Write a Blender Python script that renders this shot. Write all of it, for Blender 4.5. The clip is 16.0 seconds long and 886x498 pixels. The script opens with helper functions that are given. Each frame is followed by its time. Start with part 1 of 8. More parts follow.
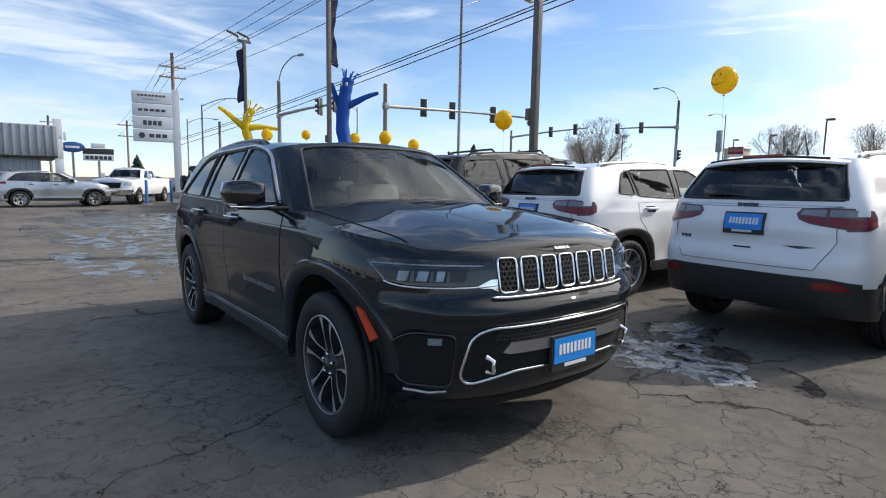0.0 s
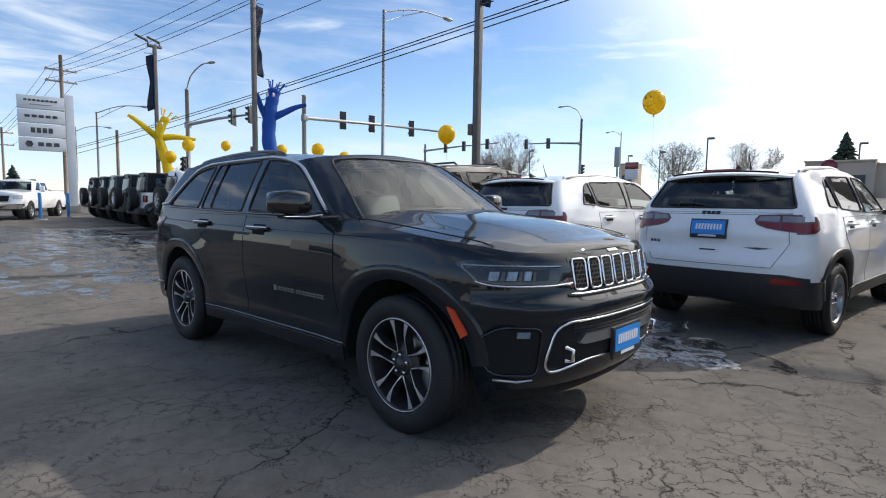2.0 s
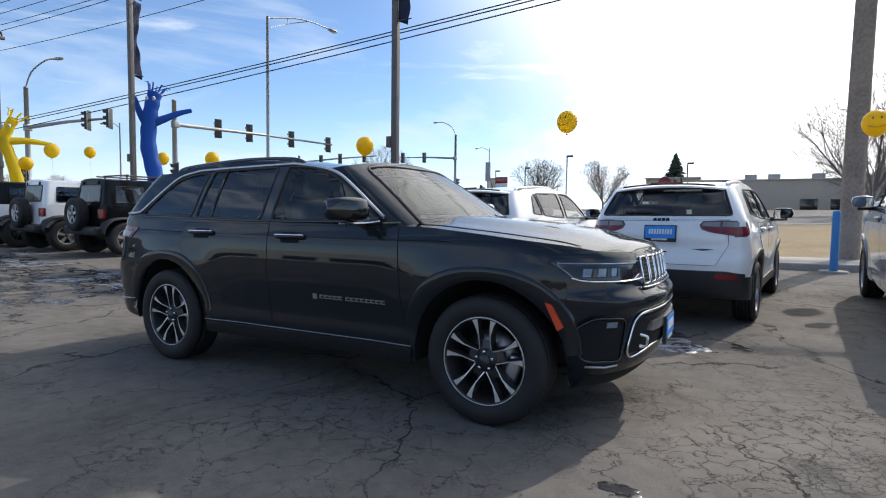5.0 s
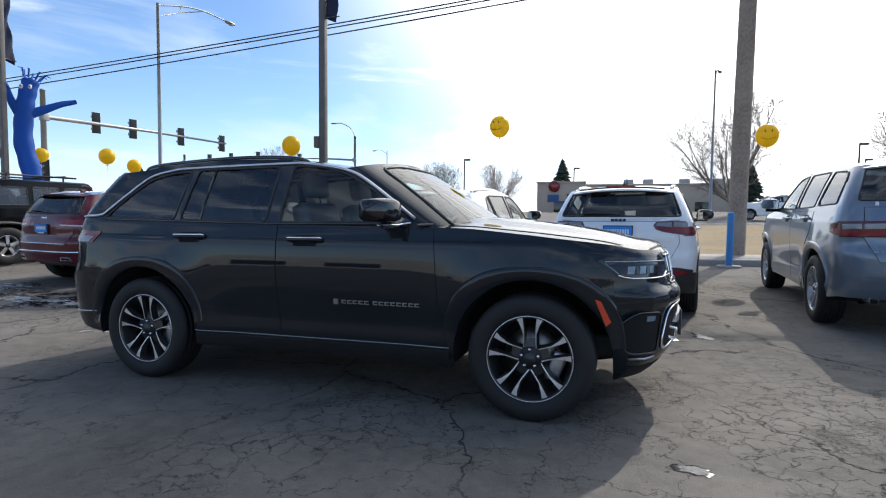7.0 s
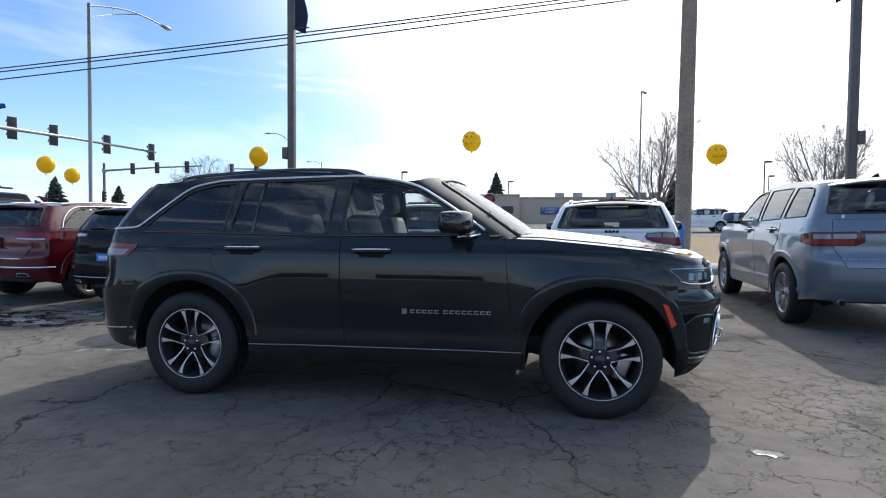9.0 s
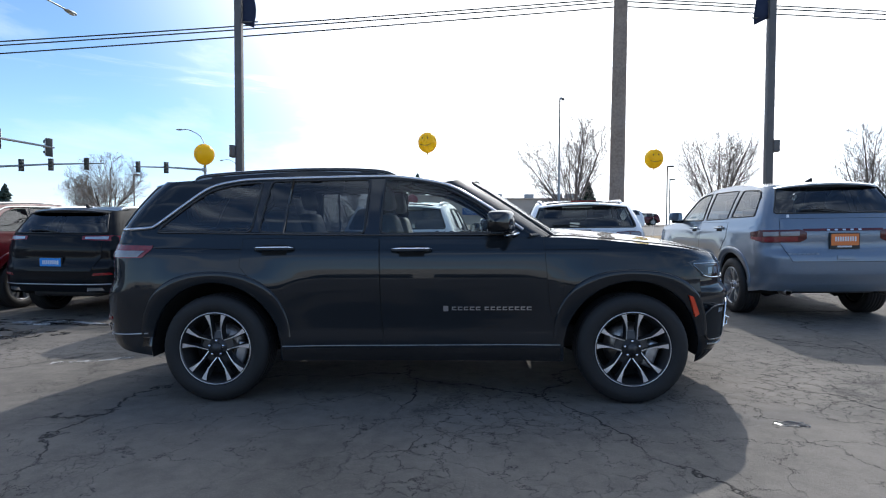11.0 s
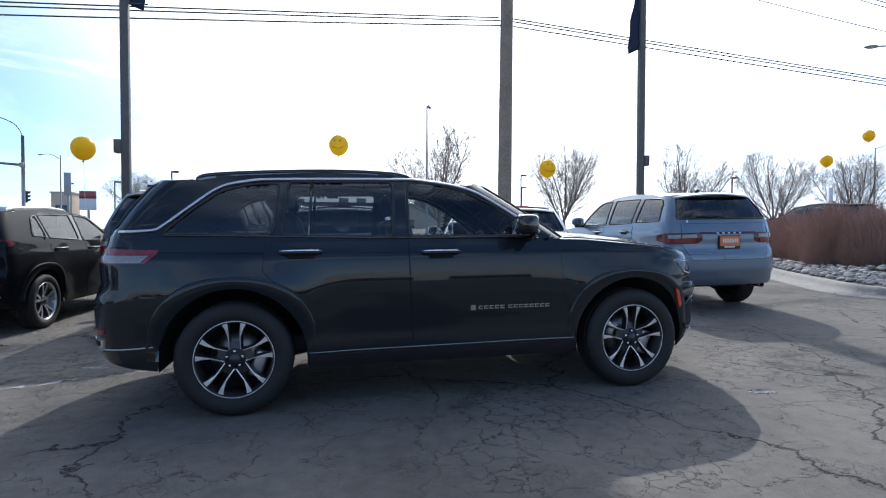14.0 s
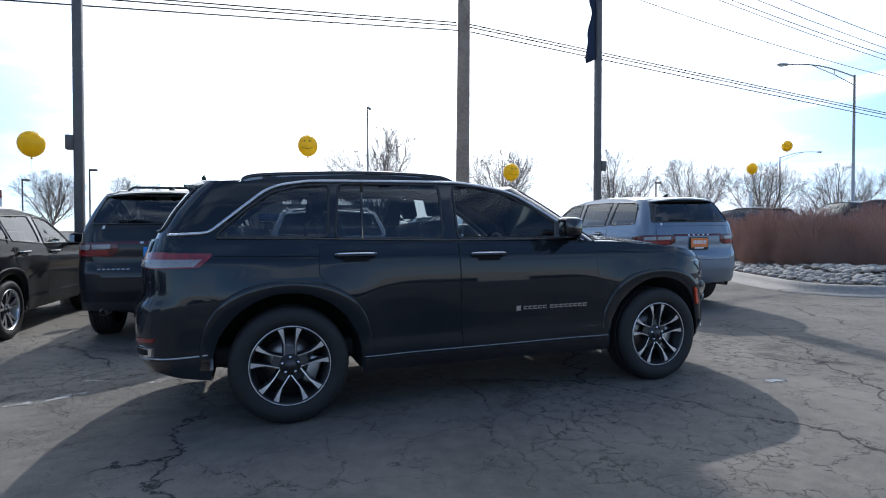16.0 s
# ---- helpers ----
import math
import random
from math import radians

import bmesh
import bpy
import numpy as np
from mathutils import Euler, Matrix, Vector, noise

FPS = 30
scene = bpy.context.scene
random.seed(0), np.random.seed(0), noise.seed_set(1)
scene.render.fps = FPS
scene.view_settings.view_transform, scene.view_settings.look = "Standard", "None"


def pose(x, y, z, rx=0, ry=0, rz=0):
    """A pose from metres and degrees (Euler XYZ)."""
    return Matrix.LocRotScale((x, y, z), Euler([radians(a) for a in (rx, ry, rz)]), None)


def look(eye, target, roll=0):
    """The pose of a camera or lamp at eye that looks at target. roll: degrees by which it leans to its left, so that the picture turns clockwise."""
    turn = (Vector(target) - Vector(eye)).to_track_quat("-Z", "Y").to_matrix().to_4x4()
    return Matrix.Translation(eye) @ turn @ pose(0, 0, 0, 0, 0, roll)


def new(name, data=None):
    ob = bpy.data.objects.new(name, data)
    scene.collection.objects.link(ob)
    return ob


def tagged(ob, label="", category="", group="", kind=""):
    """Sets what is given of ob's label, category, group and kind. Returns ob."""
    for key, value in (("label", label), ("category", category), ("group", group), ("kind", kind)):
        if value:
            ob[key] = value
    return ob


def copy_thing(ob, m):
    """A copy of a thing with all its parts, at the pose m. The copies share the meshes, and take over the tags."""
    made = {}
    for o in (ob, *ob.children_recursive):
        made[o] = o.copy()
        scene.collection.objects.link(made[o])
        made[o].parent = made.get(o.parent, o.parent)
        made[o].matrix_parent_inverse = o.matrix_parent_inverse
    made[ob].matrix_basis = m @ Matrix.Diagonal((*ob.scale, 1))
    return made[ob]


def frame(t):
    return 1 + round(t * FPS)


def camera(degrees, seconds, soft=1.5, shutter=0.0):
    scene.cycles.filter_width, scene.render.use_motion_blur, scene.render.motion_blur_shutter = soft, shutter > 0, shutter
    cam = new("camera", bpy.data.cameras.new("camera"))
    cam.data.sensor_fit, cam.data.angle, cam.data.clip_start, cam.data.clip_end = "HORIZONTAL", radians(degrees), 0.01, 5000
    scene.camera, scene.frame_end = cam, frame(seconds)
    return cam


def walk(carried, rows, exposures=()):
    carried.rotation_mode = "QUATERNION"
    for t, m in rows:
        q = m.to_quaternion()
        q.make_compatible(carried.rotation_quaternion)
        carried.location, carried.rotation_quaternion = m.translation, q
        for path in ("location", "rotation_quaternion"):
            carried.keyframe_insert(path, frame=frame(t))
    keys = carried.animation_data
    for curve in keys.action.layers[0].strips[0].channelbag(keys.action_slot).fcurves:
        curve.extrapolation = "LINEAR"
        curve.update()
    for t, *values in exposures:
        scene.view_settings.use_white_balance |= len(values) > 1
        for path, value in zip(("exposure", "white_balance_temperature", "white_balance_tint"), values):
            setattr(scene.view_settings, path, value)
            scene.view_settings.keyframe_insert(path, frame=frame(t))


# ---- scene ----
cam = camera(78.0, 16.0, 1.1)
PATH = [
    (0, (4.071, -2.119, 1.362), (2.487, -0.921, 1.124), 1.0),
    (0.5, (3.97, -2.32, 1.354), (2.424, -1.07, 1.133), 1.0),
    (1, (3.89, -2.533, 1.351), (2.392, -1.224, 1.145), 1.0),
    (1.5, (3.798, -2.721, 1.351), (2.366, -1.339, 1.154), 1.0),
    (2, (3.687, -2.911, 1.329), (2.318, -1.465, 1.143), 0.9),
    (2.5, (3.56, -3.089, 1.33), (2.245, -1.593, 1.153), 0.9),
    (3, (3.434, -3.262, 1.323), (2.166, -1.724, 1.156), 0.9),
    (3.5, (3.309, -3.443, 1.309), (2.093, -1.863, 1.156), 0.9),
    (4, (3.171, -3.583, 1.303), (2.027, -1.949, 1.157), 0.8),
    (4.2, (3.11, -3.619, 1.293), (1.994, -1.965, 1.15), 0.8),
    (6.3, (2.304, -4.058, 1.26), (1.55, -2.209, 1.137), 0.7),
    (6.5, (2.221, -4.088, 1.264), (1.503, -2.225, 1.141), 0.7),
    (7, (2.011, -4.153, 1.25), (1.375, -2.26, 1.132), 0.6),
    (7.5, (1.791, -4.222, 1.252), (1.229, -2.305, 1.143), 0.6),
    (8, (1.575, -4.315, 1.251), (1.072, -2.382, 1.155), 0.6),
    (8.5, (1.367, -4.432, 1.232), (0.91, -2.487, 1.15), 0.6),
    (9, (1.167, -4.546, 1.24), (0.774, -2.586, 1.168), 0.5),
    (11.3, (0.228, -4.79, 1.222), (0.197, -2.792, 1.157), 0.2),
    (11.5, (0.162, -4.807, 1.226), (0.176, -2.808, 1.163), 0.2),
    (12, (-0.053, -4.812, 1.212), (0.071, -2.817, 1.148), 0.2),
    (12.5, (-0.272, -4.802, 1.216), (-0.053, -2.815, 1.153), 0.2),
    (13, (-0.479, -4.799, 1.216), (-0.186, -2.822, 1.156), 0.2),
    (13.5, (-0.706, -4.806, 1.203), (-0.345, -2.839, 1.151), 0.1),
    (14, (-0.901, -4.797, 1.203), (-0.473, -2.844, 1.155), 0.1),
    (14.5, (-1.111, -4.76, 1.188), (-0.616, -2.823, 1.141), 0.1),
    (15, (-1.328, -4.708, 1.191), (-0.774, -2.787, 1.144), 0.0),
    (15.5, (-1.527, -4.663, 1.202), (-0.915, -2.759, 1.156), 0.0),
    (16, (-1.735, -4.618, 1.204), (-1.068, -2.733, 1.164), -0.0),
]
walk(cam, [(t, look(eye, target, roll)) for t, eye, target, roll in PATH], exposures=[(0.0, 0.02, 6650, 11), (4.0, 0.03, 6550, 11), (8.0, 0.17, 6350, 10), (12.0, 0.19, 6050, 10), (16.0, 0.12, 5900, 9)])

# ---- light ----
SUN_DIR = Vector((0.30, 0.945, 1.0 / 1.32 * 0.99)).normalized()  # towards the sun
SUN_ELEV = math.asin(SUN_DIR.z)
SUN_AZ = math.atan2(SUN_DIR.x, SUN_DIR.y)                        # from +y towards +x

sun_data = bpy.data.lights.new("sun", "SUN")
sun_data.energy, sun_data.angle, sun_data.color = 2.9, radians(0.6), (1.0, 0.94, 0.86)
sun = new("sun", sun_data)
sun.matrix_world = look((0, 0, 60), Vector((0, 0, 60)) - SUN_DIR)


def make_world():
    w = bpy.data.worlds.new("sky")
    scene.world = w
    w.use_nodes = True
    n, l = w.node_tree.nodes, w.node_tree.links
    n.clear()
    out, bg, sky = n.new("ShaderNodeOutputWorld"), n.new("ShaderNodeBackground"), n.new("ShaderNodeTexSky")
    sky.sky_type, sky.sun_disc = "NISHITA", False
    sky.sun_elevation, sky.sun_rotation = SUN_ELEV, SUN_AZ
    sky.altitude, sky.air_density, sky.dust_density, sky.ozone_density = 900, 1.0, 0.15, 4.2
    co = n.new("ShaderNodeTexCoord")
    # thin streaks of high cloud, denser towards the sun
    flat = n.new("ShaderNodeMapping")
    flat.inputs["Scale"].default_value = (1.0, 1.0, 3.4)
    flat.inputs["Rotation"].default_value = (0.12, 0.1, 0.5)
    big = n.new("ShaderNodeTexNoise")
    big.inputs["Scale"].default_value, big.inputs["Detail"].default_value = 1.9, 7
    big.inputs["Roughness"].default_value, big.inputs["Distortion"].default_value = 0.56, 0.35
    ramp = n.new("ShaderNodeValToRGB")
    ramp.color_ramp.elements[0].position, ramp.color_ramp.elements[1].position = 0.51, 0.74
    dot = n.new("ShaderNodeVectorMath")
    dot.operation = "DOT_PRODUCT"
    dot.inputs[1].default_value = SUN_DIR
    glow = n.new("ShaderNodeMapRange")
    glow.interpolation_type = "SMOOTHSTEP"
    glow.inputs["From Min"].default_value, glow.inputs["From Max"].default_value = 0.60, 0.95
    sep = n.new("ShaderNodeSeparateXYZ")
    low = n.new("ShaderNodeMapRange")
    low.interpolation_type = "SMOOTHSTEP"
    low.inputs["From Min"].default_value, low.inputs["From Max"].default_value = 0.20, 0.0
    low.inputs["To Max"].default_value = 0.32
    add = n.new("ShaderNodeMath")
    add.operation, add.use_clamp = "ADD", True
    add2 = n.new("ShaderNodeMath")
    add2.operation, add2.use_clamp = "ADD", True
    white = n.new("ShaderNodeMix")
    white.data_type = "RGBA"
    white.inputs["A"].default_value = (4.9, 5.6, 6.5, 1)
    white.inputs["B"].default_value = (12.4, 12.4, 12.3, 1)
    mix = n.new("ShaderNodeMix")
    mix.data_type = "RGBA"
    # long thin wisps
    comb = n.new("ShaderNodeMapping")
    comb.inputs["Scale"].default_value = (1.0, 1.3, 9.0)
    comb.inputs["Rotation"].default_value = (0.10, -0.16, 0.2)
    wisp = n.new("ShaderNodeTexNoise")
    wisp.inputs["Scale"].default_value, wisp.inputs["Detail"].default_value = 1.5, 8
    wisp.inputs["Roughness"].default_value, wisp.inputs["Distortion"].default_value = 0.58, 0.5
    wramp = n.new("ShaderNodeMapRange")
    wramp.interpolation_type = "SMOOTHSTEP"
    wramp.inputs["From Min"].default_value, wramp.inputs["From Max"].default_value = 0.50, 0.68
    wramp.inputs["To Max"].default_value = 0.9
    both_ = n.new("ShaderNodeMath")
    both_.operation = "MAXIMUM"
    l.new(co.outputs["Generated"], comb.inputs["Vector"])
    l.new(comb.outputs[0], wisp.inputs["Vector"])
    l.new(wisp.outputs["Fac"], wramp.inputs["Value"])
    l.new(co.outputs["Generated"], flat.inputs["Vector"])
    l.new(flat.outputs[0], big.inputs["Vector"])
    l.new(big.outputs["Fac"], ramp.inputs["Fac"])
    l.new(co.outputs["Generated"], dot.inputs[0])
    l.new(dot.outputs["Value"], glow.inputs["Value"])
    l.new(co.outputs["Generated"], sep.inputs[0])
    l.new(sep.outputs["Z"], low.inputs["Value"])
    l.new(ramp.outputs["Color"], both_.inputs[0])
    l.new(wramp.outputs[0], both_.inputs[1])
    l.new(both_.outputs[0], add.inputs[0])
    l.new(glow.outputs[0], add.inputs[1])
    l.new(add.outputs[0], add2.inputs[0])
    l.new(low.outputs[0], add2.inputs[1])
    l.new(glow.outputs[0], white.inputs["Factor"])
    l.new(sky.outputs[0], mix.inputs["A"])
    l.new(white.outputs["Result"], mix.inputs["B"])
    l.new(add2.outputs[0], mix.inputs["Factor"])
    l.new(mix.outputs["Result"], bg.inputs["Color"])
    bg.inputs["Strength"].default_value = 0.17
    l.new(bg.outputs[0], out.inputs[0])


make_world()
scene.view_settings.exposure = 0.0

# ---- materials ----
def mat(name, color, rough=0.5, metal=0.0, coat=0.0, grain=None, bump=None, spec=0.5, vary=0.0):
    """A surface: grain=(scale, strength, second colour), bump=(scale, strength), vary: brightness by object."""
    m = bpy.data.materials.new(name)
    m.use_nodes = True
    n, l = m.node_tree.nodes, m.node_tree.links
    b = n["Principled BSDF"]
    b.inputs["Base Color"].default_value = (*color, 1)
    b.inputs["Roughness"].default_value, b.inputs["Metallic"].default_value = rough, metal
    b.inputs["Coat Weight"].default_value, b.inputs["Coat Roughness"].default_value = coat, 0.03
    b.inputs["Specular IOR Level"].default_value = spec
    co = n.new("ShaderNodeTexCoord")
    last = None
    if grain:
        scale, amount, second = grain
        fine, wide, mx = n.new("ShaderNodeTexNoise"), n.new("ShaderNodeTexNoise"), n.new("ShaderNodeMix")
        fine.inputs["Scale"].default_value, fine.inputs["Detail"].default_value = scale, 6
        wide.inputs["Scale"].default_value, wide.inputs["Detail"].default_value = scale / 9, 3
        av = n.new("ShaderNodeMath")
        av.operation = "MULTIPLY"
        mr = n.new("ShaderNodeMapRange")
        mr.inputs["From Min"].default_value, mr.inputs["From Max"].default_value = 0.12, 0.40
        mr.inputs["To Max"].default_value = amount
        mx.data_type = "RGBA"
        mx.inputs["A"].default_value, mx.inputs["B"].default_value = (*color, 1), (*second, 1)
        for x in (fine, wide):
            l.new(co.outputs["Object"], x.inputs["Vector"])
        l.new(fine.outputs["Fac"], av.inputs[0])
        l.new(wide.outputs["Fac"], av.inputs[1])
        l.new(av.outputs[0], mr.inputs["Value"])
        l.new(mr.outputs[0], mx.inputs["Factor"])
        last = mx.outputs["Result"]
    if vary:
        info, hsv, mr = n.new("ShaderNodeObjectInfo"), n.new("ShaderNodeHueSaturation"), n.new("ShaderNodeMapRange")
        mr.inputs["To Min"].default_value, mr.inputs["To Max"].default_value = 1 - vary, 1 + vary
        l.new(info.outputs["Random"], mr.inputs["Value"])
        l.new(mr.outputs[0], hsv.inputs["Value"])
        if last:
            l.new(last, hsv.inputs["Color"])
        else:
            hsv.inputs["Color"].default_value = (*color, 1)
        last = hsv.outputs[0]
    if last:
        l.new(last, b.inputs["Base Color"])
    if bump:
        t, bp = n.new("ShaderNodeTexNoise"), n.new("ShaderNodeBump")
        t.inputs["Scale"].default_value, t.inputs["Detail"].default_value = bump[0], 5
        bp.inputs["Strength"].default_value, bp.inputs["Distance"].default_value = bump[1], 0.01
        l.new(co.outputs["Object"], t.inputs["Vector"])
        l.new(t.outputs["Fac"], bp.inputs["Height"])
        l.new(bp.outputs[0], b.inputs["Normal"])
    return m


def paint(name, color, metal=0.35, rough=0.38, dust=0.10, spec=0.5, coat=1.0):
    """Clear-coated car paint with flakes and a thin, uneven film of road dust."""
    m = mat(name, color, rough, metal, coat, spec=spec)
    n, l = m.node_tree.nodes, m.node_tree.links
    b = n["Principled BSDF"]
    co, flake, film = n["Texture Coordinate"], n.new("ShaderNodeTexVoronoi"), n.new("ShaderNodeTexNoise")
    flake.inputs["Scale"].default_value = 900
    film.inputs["Scale"].default_value, film.inputs["Detail"].default_value = 3.5, 8
    mr, cr, mx, fl = n.new("ShaderNodeMapRange"), n.new("ShaderNodeMapRange"), n.new("ShaderNodeMix"), n.new("ShaderNodeMix")
    mr.inputs["From Min"].default_value, mr.inputs["From Max"].default_value = 0.4, 0.75
    mr.inputs["To Max"].default_value = dust
    cr.inputs["From Min"].default_value, cr.inputs["From Max"].default_value = 0.4, 0.75
    cr.inputs["To Min"].default_value, cr.inputs["To Max"].default_value = 0.008, 0.035
    mx.data_type = fl.data_type = "RGBA"
    fl.inputs["A"].default_value = (*color, 1)
    fl.inputs["B"].default_value = (*[min(1, c * 1.6 + 0.001) for c in color], 1)
    mx.inputs["B"].default_value = (0.30, 0.27, 0.23, 1)
    l.new(co.outputs["Object"], flake.inputs["Vector"])
    l.new(co.outputs["Object"], film.inputs["Vector"])
    l.new(flake.outputs["Color"], fl.inputs["Factor"])
    l.new(film.outputs["Fac"], mr.inputs["Value"])
    l.new(film.outputs["Fac"], cr.inputs["Value"])
    l.new(fl.outputs["Result"], mx.inputs["A"])
    l.new(mr.outputs[0], mx.inputs["Factor"])
    l.new(mx.outputs["Result"], b.inputs["Base Color"])
    l.new(cr.outputs[0], b.inputs["Coat Roughness"])
    return m


def glass(name, tint, gloss_rough=0.0, ior=1.85):
    """A thin tinted pane: see-through by its tint, glossy towards grazing angles."""
    m = bpy.data.materials.new(name)
    m.use_nodes = True
    n, l = m.node_tree.nodes, m.node_tree.links
    n.remove(n["Principled BSDF"])
    tr, gl, fr, mx = n.new("ShaderNodeBsdfTransparent"), n.new("ShaderNodeBsdfGlossy"), n.new("ShaderNodeFresnel"), n.new("ShaderNodeMixShader")
    tr.inputs["Color"].default_value = (*tint, 1)
    gl.inputs["Roughness"].default_value = gloss_rough
    fr.inputs["IOR"].default_value = ior
    l.new(fr.outputs[0], mx.inputs[0])
    l.new(tr.outputs[0], mx.inputs[1])
    l.new(gl.outputs[0], mx.inputs[2])
    l.new(mx.outputs[0], n["Material Output"].inputs["Surface"])
    return m


def glow(name, color, strength):
    m = mat(name, color, 0.4)
    b = m.node_tree.nodes["Principled BSDF"]
    b.inputs["Emission Color"].default_value = (*color, 1)
    b.inputs["Emission Strength"].default_value = strength
    return m


def thin(name, color, rough, through_, bump=None):
    """A thin skin or cloth that lets some light through."""
    m = mat(name, color, rough, grain=(5, 0.25, tuple(c * 0.8 for c in color)), bump=bump)
    n, l = m.node_tree.nodes, m.node_tree.links
    tr, mx = n.new("ShaderNodeBsdfTranslucent"), n.new("ShaderNodeMixShader")
    tr.inputs["Color"].default_value = (*color, 1)
    mx.inputs[0].default_value = through_
    l.new(n["Principled BSDF"].outputs[0], mx.inputs[1])
    l.new(tr.outputs[0], mx.inputs[2])
    l.new(mx.outputs[0], n["Material Output"].inputs["Surface"])
    return m


def strewn(name, color, second):
    """Loose stones in one mesh, each with its own tone."""
    m = mat(name, color, 0.8, grain=(14, 0.8, second), bump=(60, 0.4))
    n, l = m.node_tree.nodes, m.node_tree.links
    geo, hsv, mr = n.new("ShaderNodeNewGeometry"), n.new("ShaderNodeHueSaturation"), n.new("ShaderNodeMapRange")
    mr.inputs["To Min"].default_value, mr.inputs["To Max"].default_value = 0.65, 1.35
    b = n["Principled BSDF"]
    src = b.inputs["Base Color"].links[0].from_socket
    l.new(geo.outputs["Random Per Island"], mr.inputs["Value"])
    l.new(mr.outputs[0], hsv.inputs["Value"])
    l.new(src, hsv.inputs["Color"])
    l.new(hsv.outputs[0], b.inputs["Base Color"])
    return m


PAINT_BLACK = paint("black_pearl_paint", (0.0072, 0.0100, 0.0132), 0.0, 0.4, 0.001, 0.02, 0.85)
PAINT_WHITE = paint("white_paint", (0.78, 0.78, 0.77), 0.0, 0.35, 0.08)
PAINT_SILVER = paint("silver_blue_paint", (0.115, 0.145, 0.185), 0.45, 0.36, 0.03)
PAINT_RED = paint("deep_red_paint", (0.070, 0.0012, 0.006), 0.0, 0.36, 0.004, 0.15)
PAINT_DARK = paint("charcoal_paint", (0.0055, 0.006, 0.007), 0.0, 0.4, 0.004, 0.02, 0.32)
PAINT_GREY = paint("dark_grey_paint", (0.009, 0.010, 0.012), 0.1, 0.35, 0.01, 0.15, 0.6)
PAINT_STEEL = paint("steel_grey_paint", (0.36, 0.38, 0.40), 0.7, 0.34, 0.05)
PAINT_BLUE = paint("dark_blue_paint", (0.03, 0.06, 0.12), 0.4, 0.34, 0.06)
RUBBER = mat("tyre_rubber", (0.008, 0.008, 0.009), 0.66, grain=(60, 0.5, (0.014, 0.0135, 0.013)), bump=(220, 0.2))
PLASTIC = mat("black_plastic", (0.022, 0.022, 0.023), 0.5, grain=(30, 0.4, (0.042, 0.041, 0.040)), bump=(500, 0.15))
GLOSS_BLACK = mat("gloss_black_trim", (0.006, 0.006, 0.007), 0.12, coat=0.6, grain=(14, 0.3, (0.02, 0.02, 0.02)))
# near-black for panel gaps and openings; also puts shade into recesses and wheel wells
SEAM_SHADE = mat("seam_shadow_gap", (0.004, 0.004, 0.004), 0.9)
CHROME = mat("chrome", (0.80, 0.81, 0.83), 0.09, 1.0)
SATIN = mat("satin_metal_trim", (0.62, 0.63, 0.66), 0.28, 1.0, grain=(30, 0.3, (0.5, 0.5, 0.52)))
ALLOY = mat("machined_alloy", (0.78, 0.78, 0.80), 0.36, 0.85, grain=(40, 0.35, (0.5, 0.49, 0.47)))
ALLOY_DARK = mat("dark_wheel_paint", (0.045, 0.046, 0.05), 0.35, 0.5, grain=(18, 0.5, (0.09, 0.085, 0.08)))
ALLOY_SILVER = mat("silver_wheel_paint", (0.45, 0.46, 0.48), 0.32, 0.8, grain=(18, 0.4, (0.28, 0.27, 0.26)))
STEEL = mat("brake_steel", (0.36, 0.34, 0.32), 0.4, 1.0, grain=(40, 0.6, (0.2, 0.13, 0.09)))
GLASS_CLEAR = glass("windscreen_glass", (0.64, 0.72, 0.71), ior=1.6)
GLASS_SIDE = glass("side_glass", (0.76, 0.81, 0.80), ior=1.65)
GLASS_DARK = glass("privacy_glass", (0.34, 0.37, 0.39))
LENS_CLEAR = mat("clear_lens", (0.50, 0.55, 0.60), 0.10, 0.25, coat=1.0, grain=(120, 0.6, (0.22, 0.25, 0.29)), bump=(90, 0.25))
LENS_RED = mat("red_lens", (0.26, 0.006, 0.010), 0.16, coat=0.6, grain=(50, 0.7, (0.12, 0.003, 0.006)), bump=(110, 0.2))
LENS_LAMP = mat("headlamp_glass", (0.24, 0.31, 0.39), 0.12, 0.3, coat=0.6, grain=(60, 0.8, (0.06, 0.085, 0.11)), bump=(90, 0.2))
LENS_DARK_RED = mat("dark_red_lens", (0.09, 0.004, 0.006), 0.2, coat=0.4, grain=(50, 0.6, (0.05, 0.002, 0.004)))
LENS_SMOKE = mat("smoked_red_lens", (0.16, 0.06, 0.065), 0.15, coat=0.6, grain=(40, 0.7, (0.07, 0.02, 0.024)), bump=(90, 0.2))
LENS_GREY = mat("grey_lens", (0.30, 0.29, 0.30), 0.14, 0.1, coat=0.8, grain=(90, 0.6, (0.13, 0.115, 0.12)), bump=(90, 0.2))
LENS_AMBER = mat("amber_red_marker", (0.75, 0.07, 0.02), 0.22, coat=0.8, grain=(60, 0.5, (0.5, 0.04, 0.015)))
LENS_SMOKE_BLUE = mat("lamp_cavity", (0.020, 0.028, 0.040), 0.16, 0.1, coat=0.15, grain=(30, 0.8, (0.006, 0.008, 0.012)), spec=0.3)
LENS_DARK = mat("smoked_lens", (0.012, 0.013, 0.015), 0.06, coat=0.5, grain=(25, 0.5, (0.03, 0.032, 0.034)))
SEAT = mat("grey_leather", (0.21, 0.212, 0.21), 0.55, grain=(25, 0.4, (0.16, 0.16, 0.16)), bump=(160, 0.2))
INTERIOR = mat("dark_cabin_trim", (0.026, 0.027, 0.028), 0.7, grain=(20, 0.4, (0.042, 0.043, 0.044)))
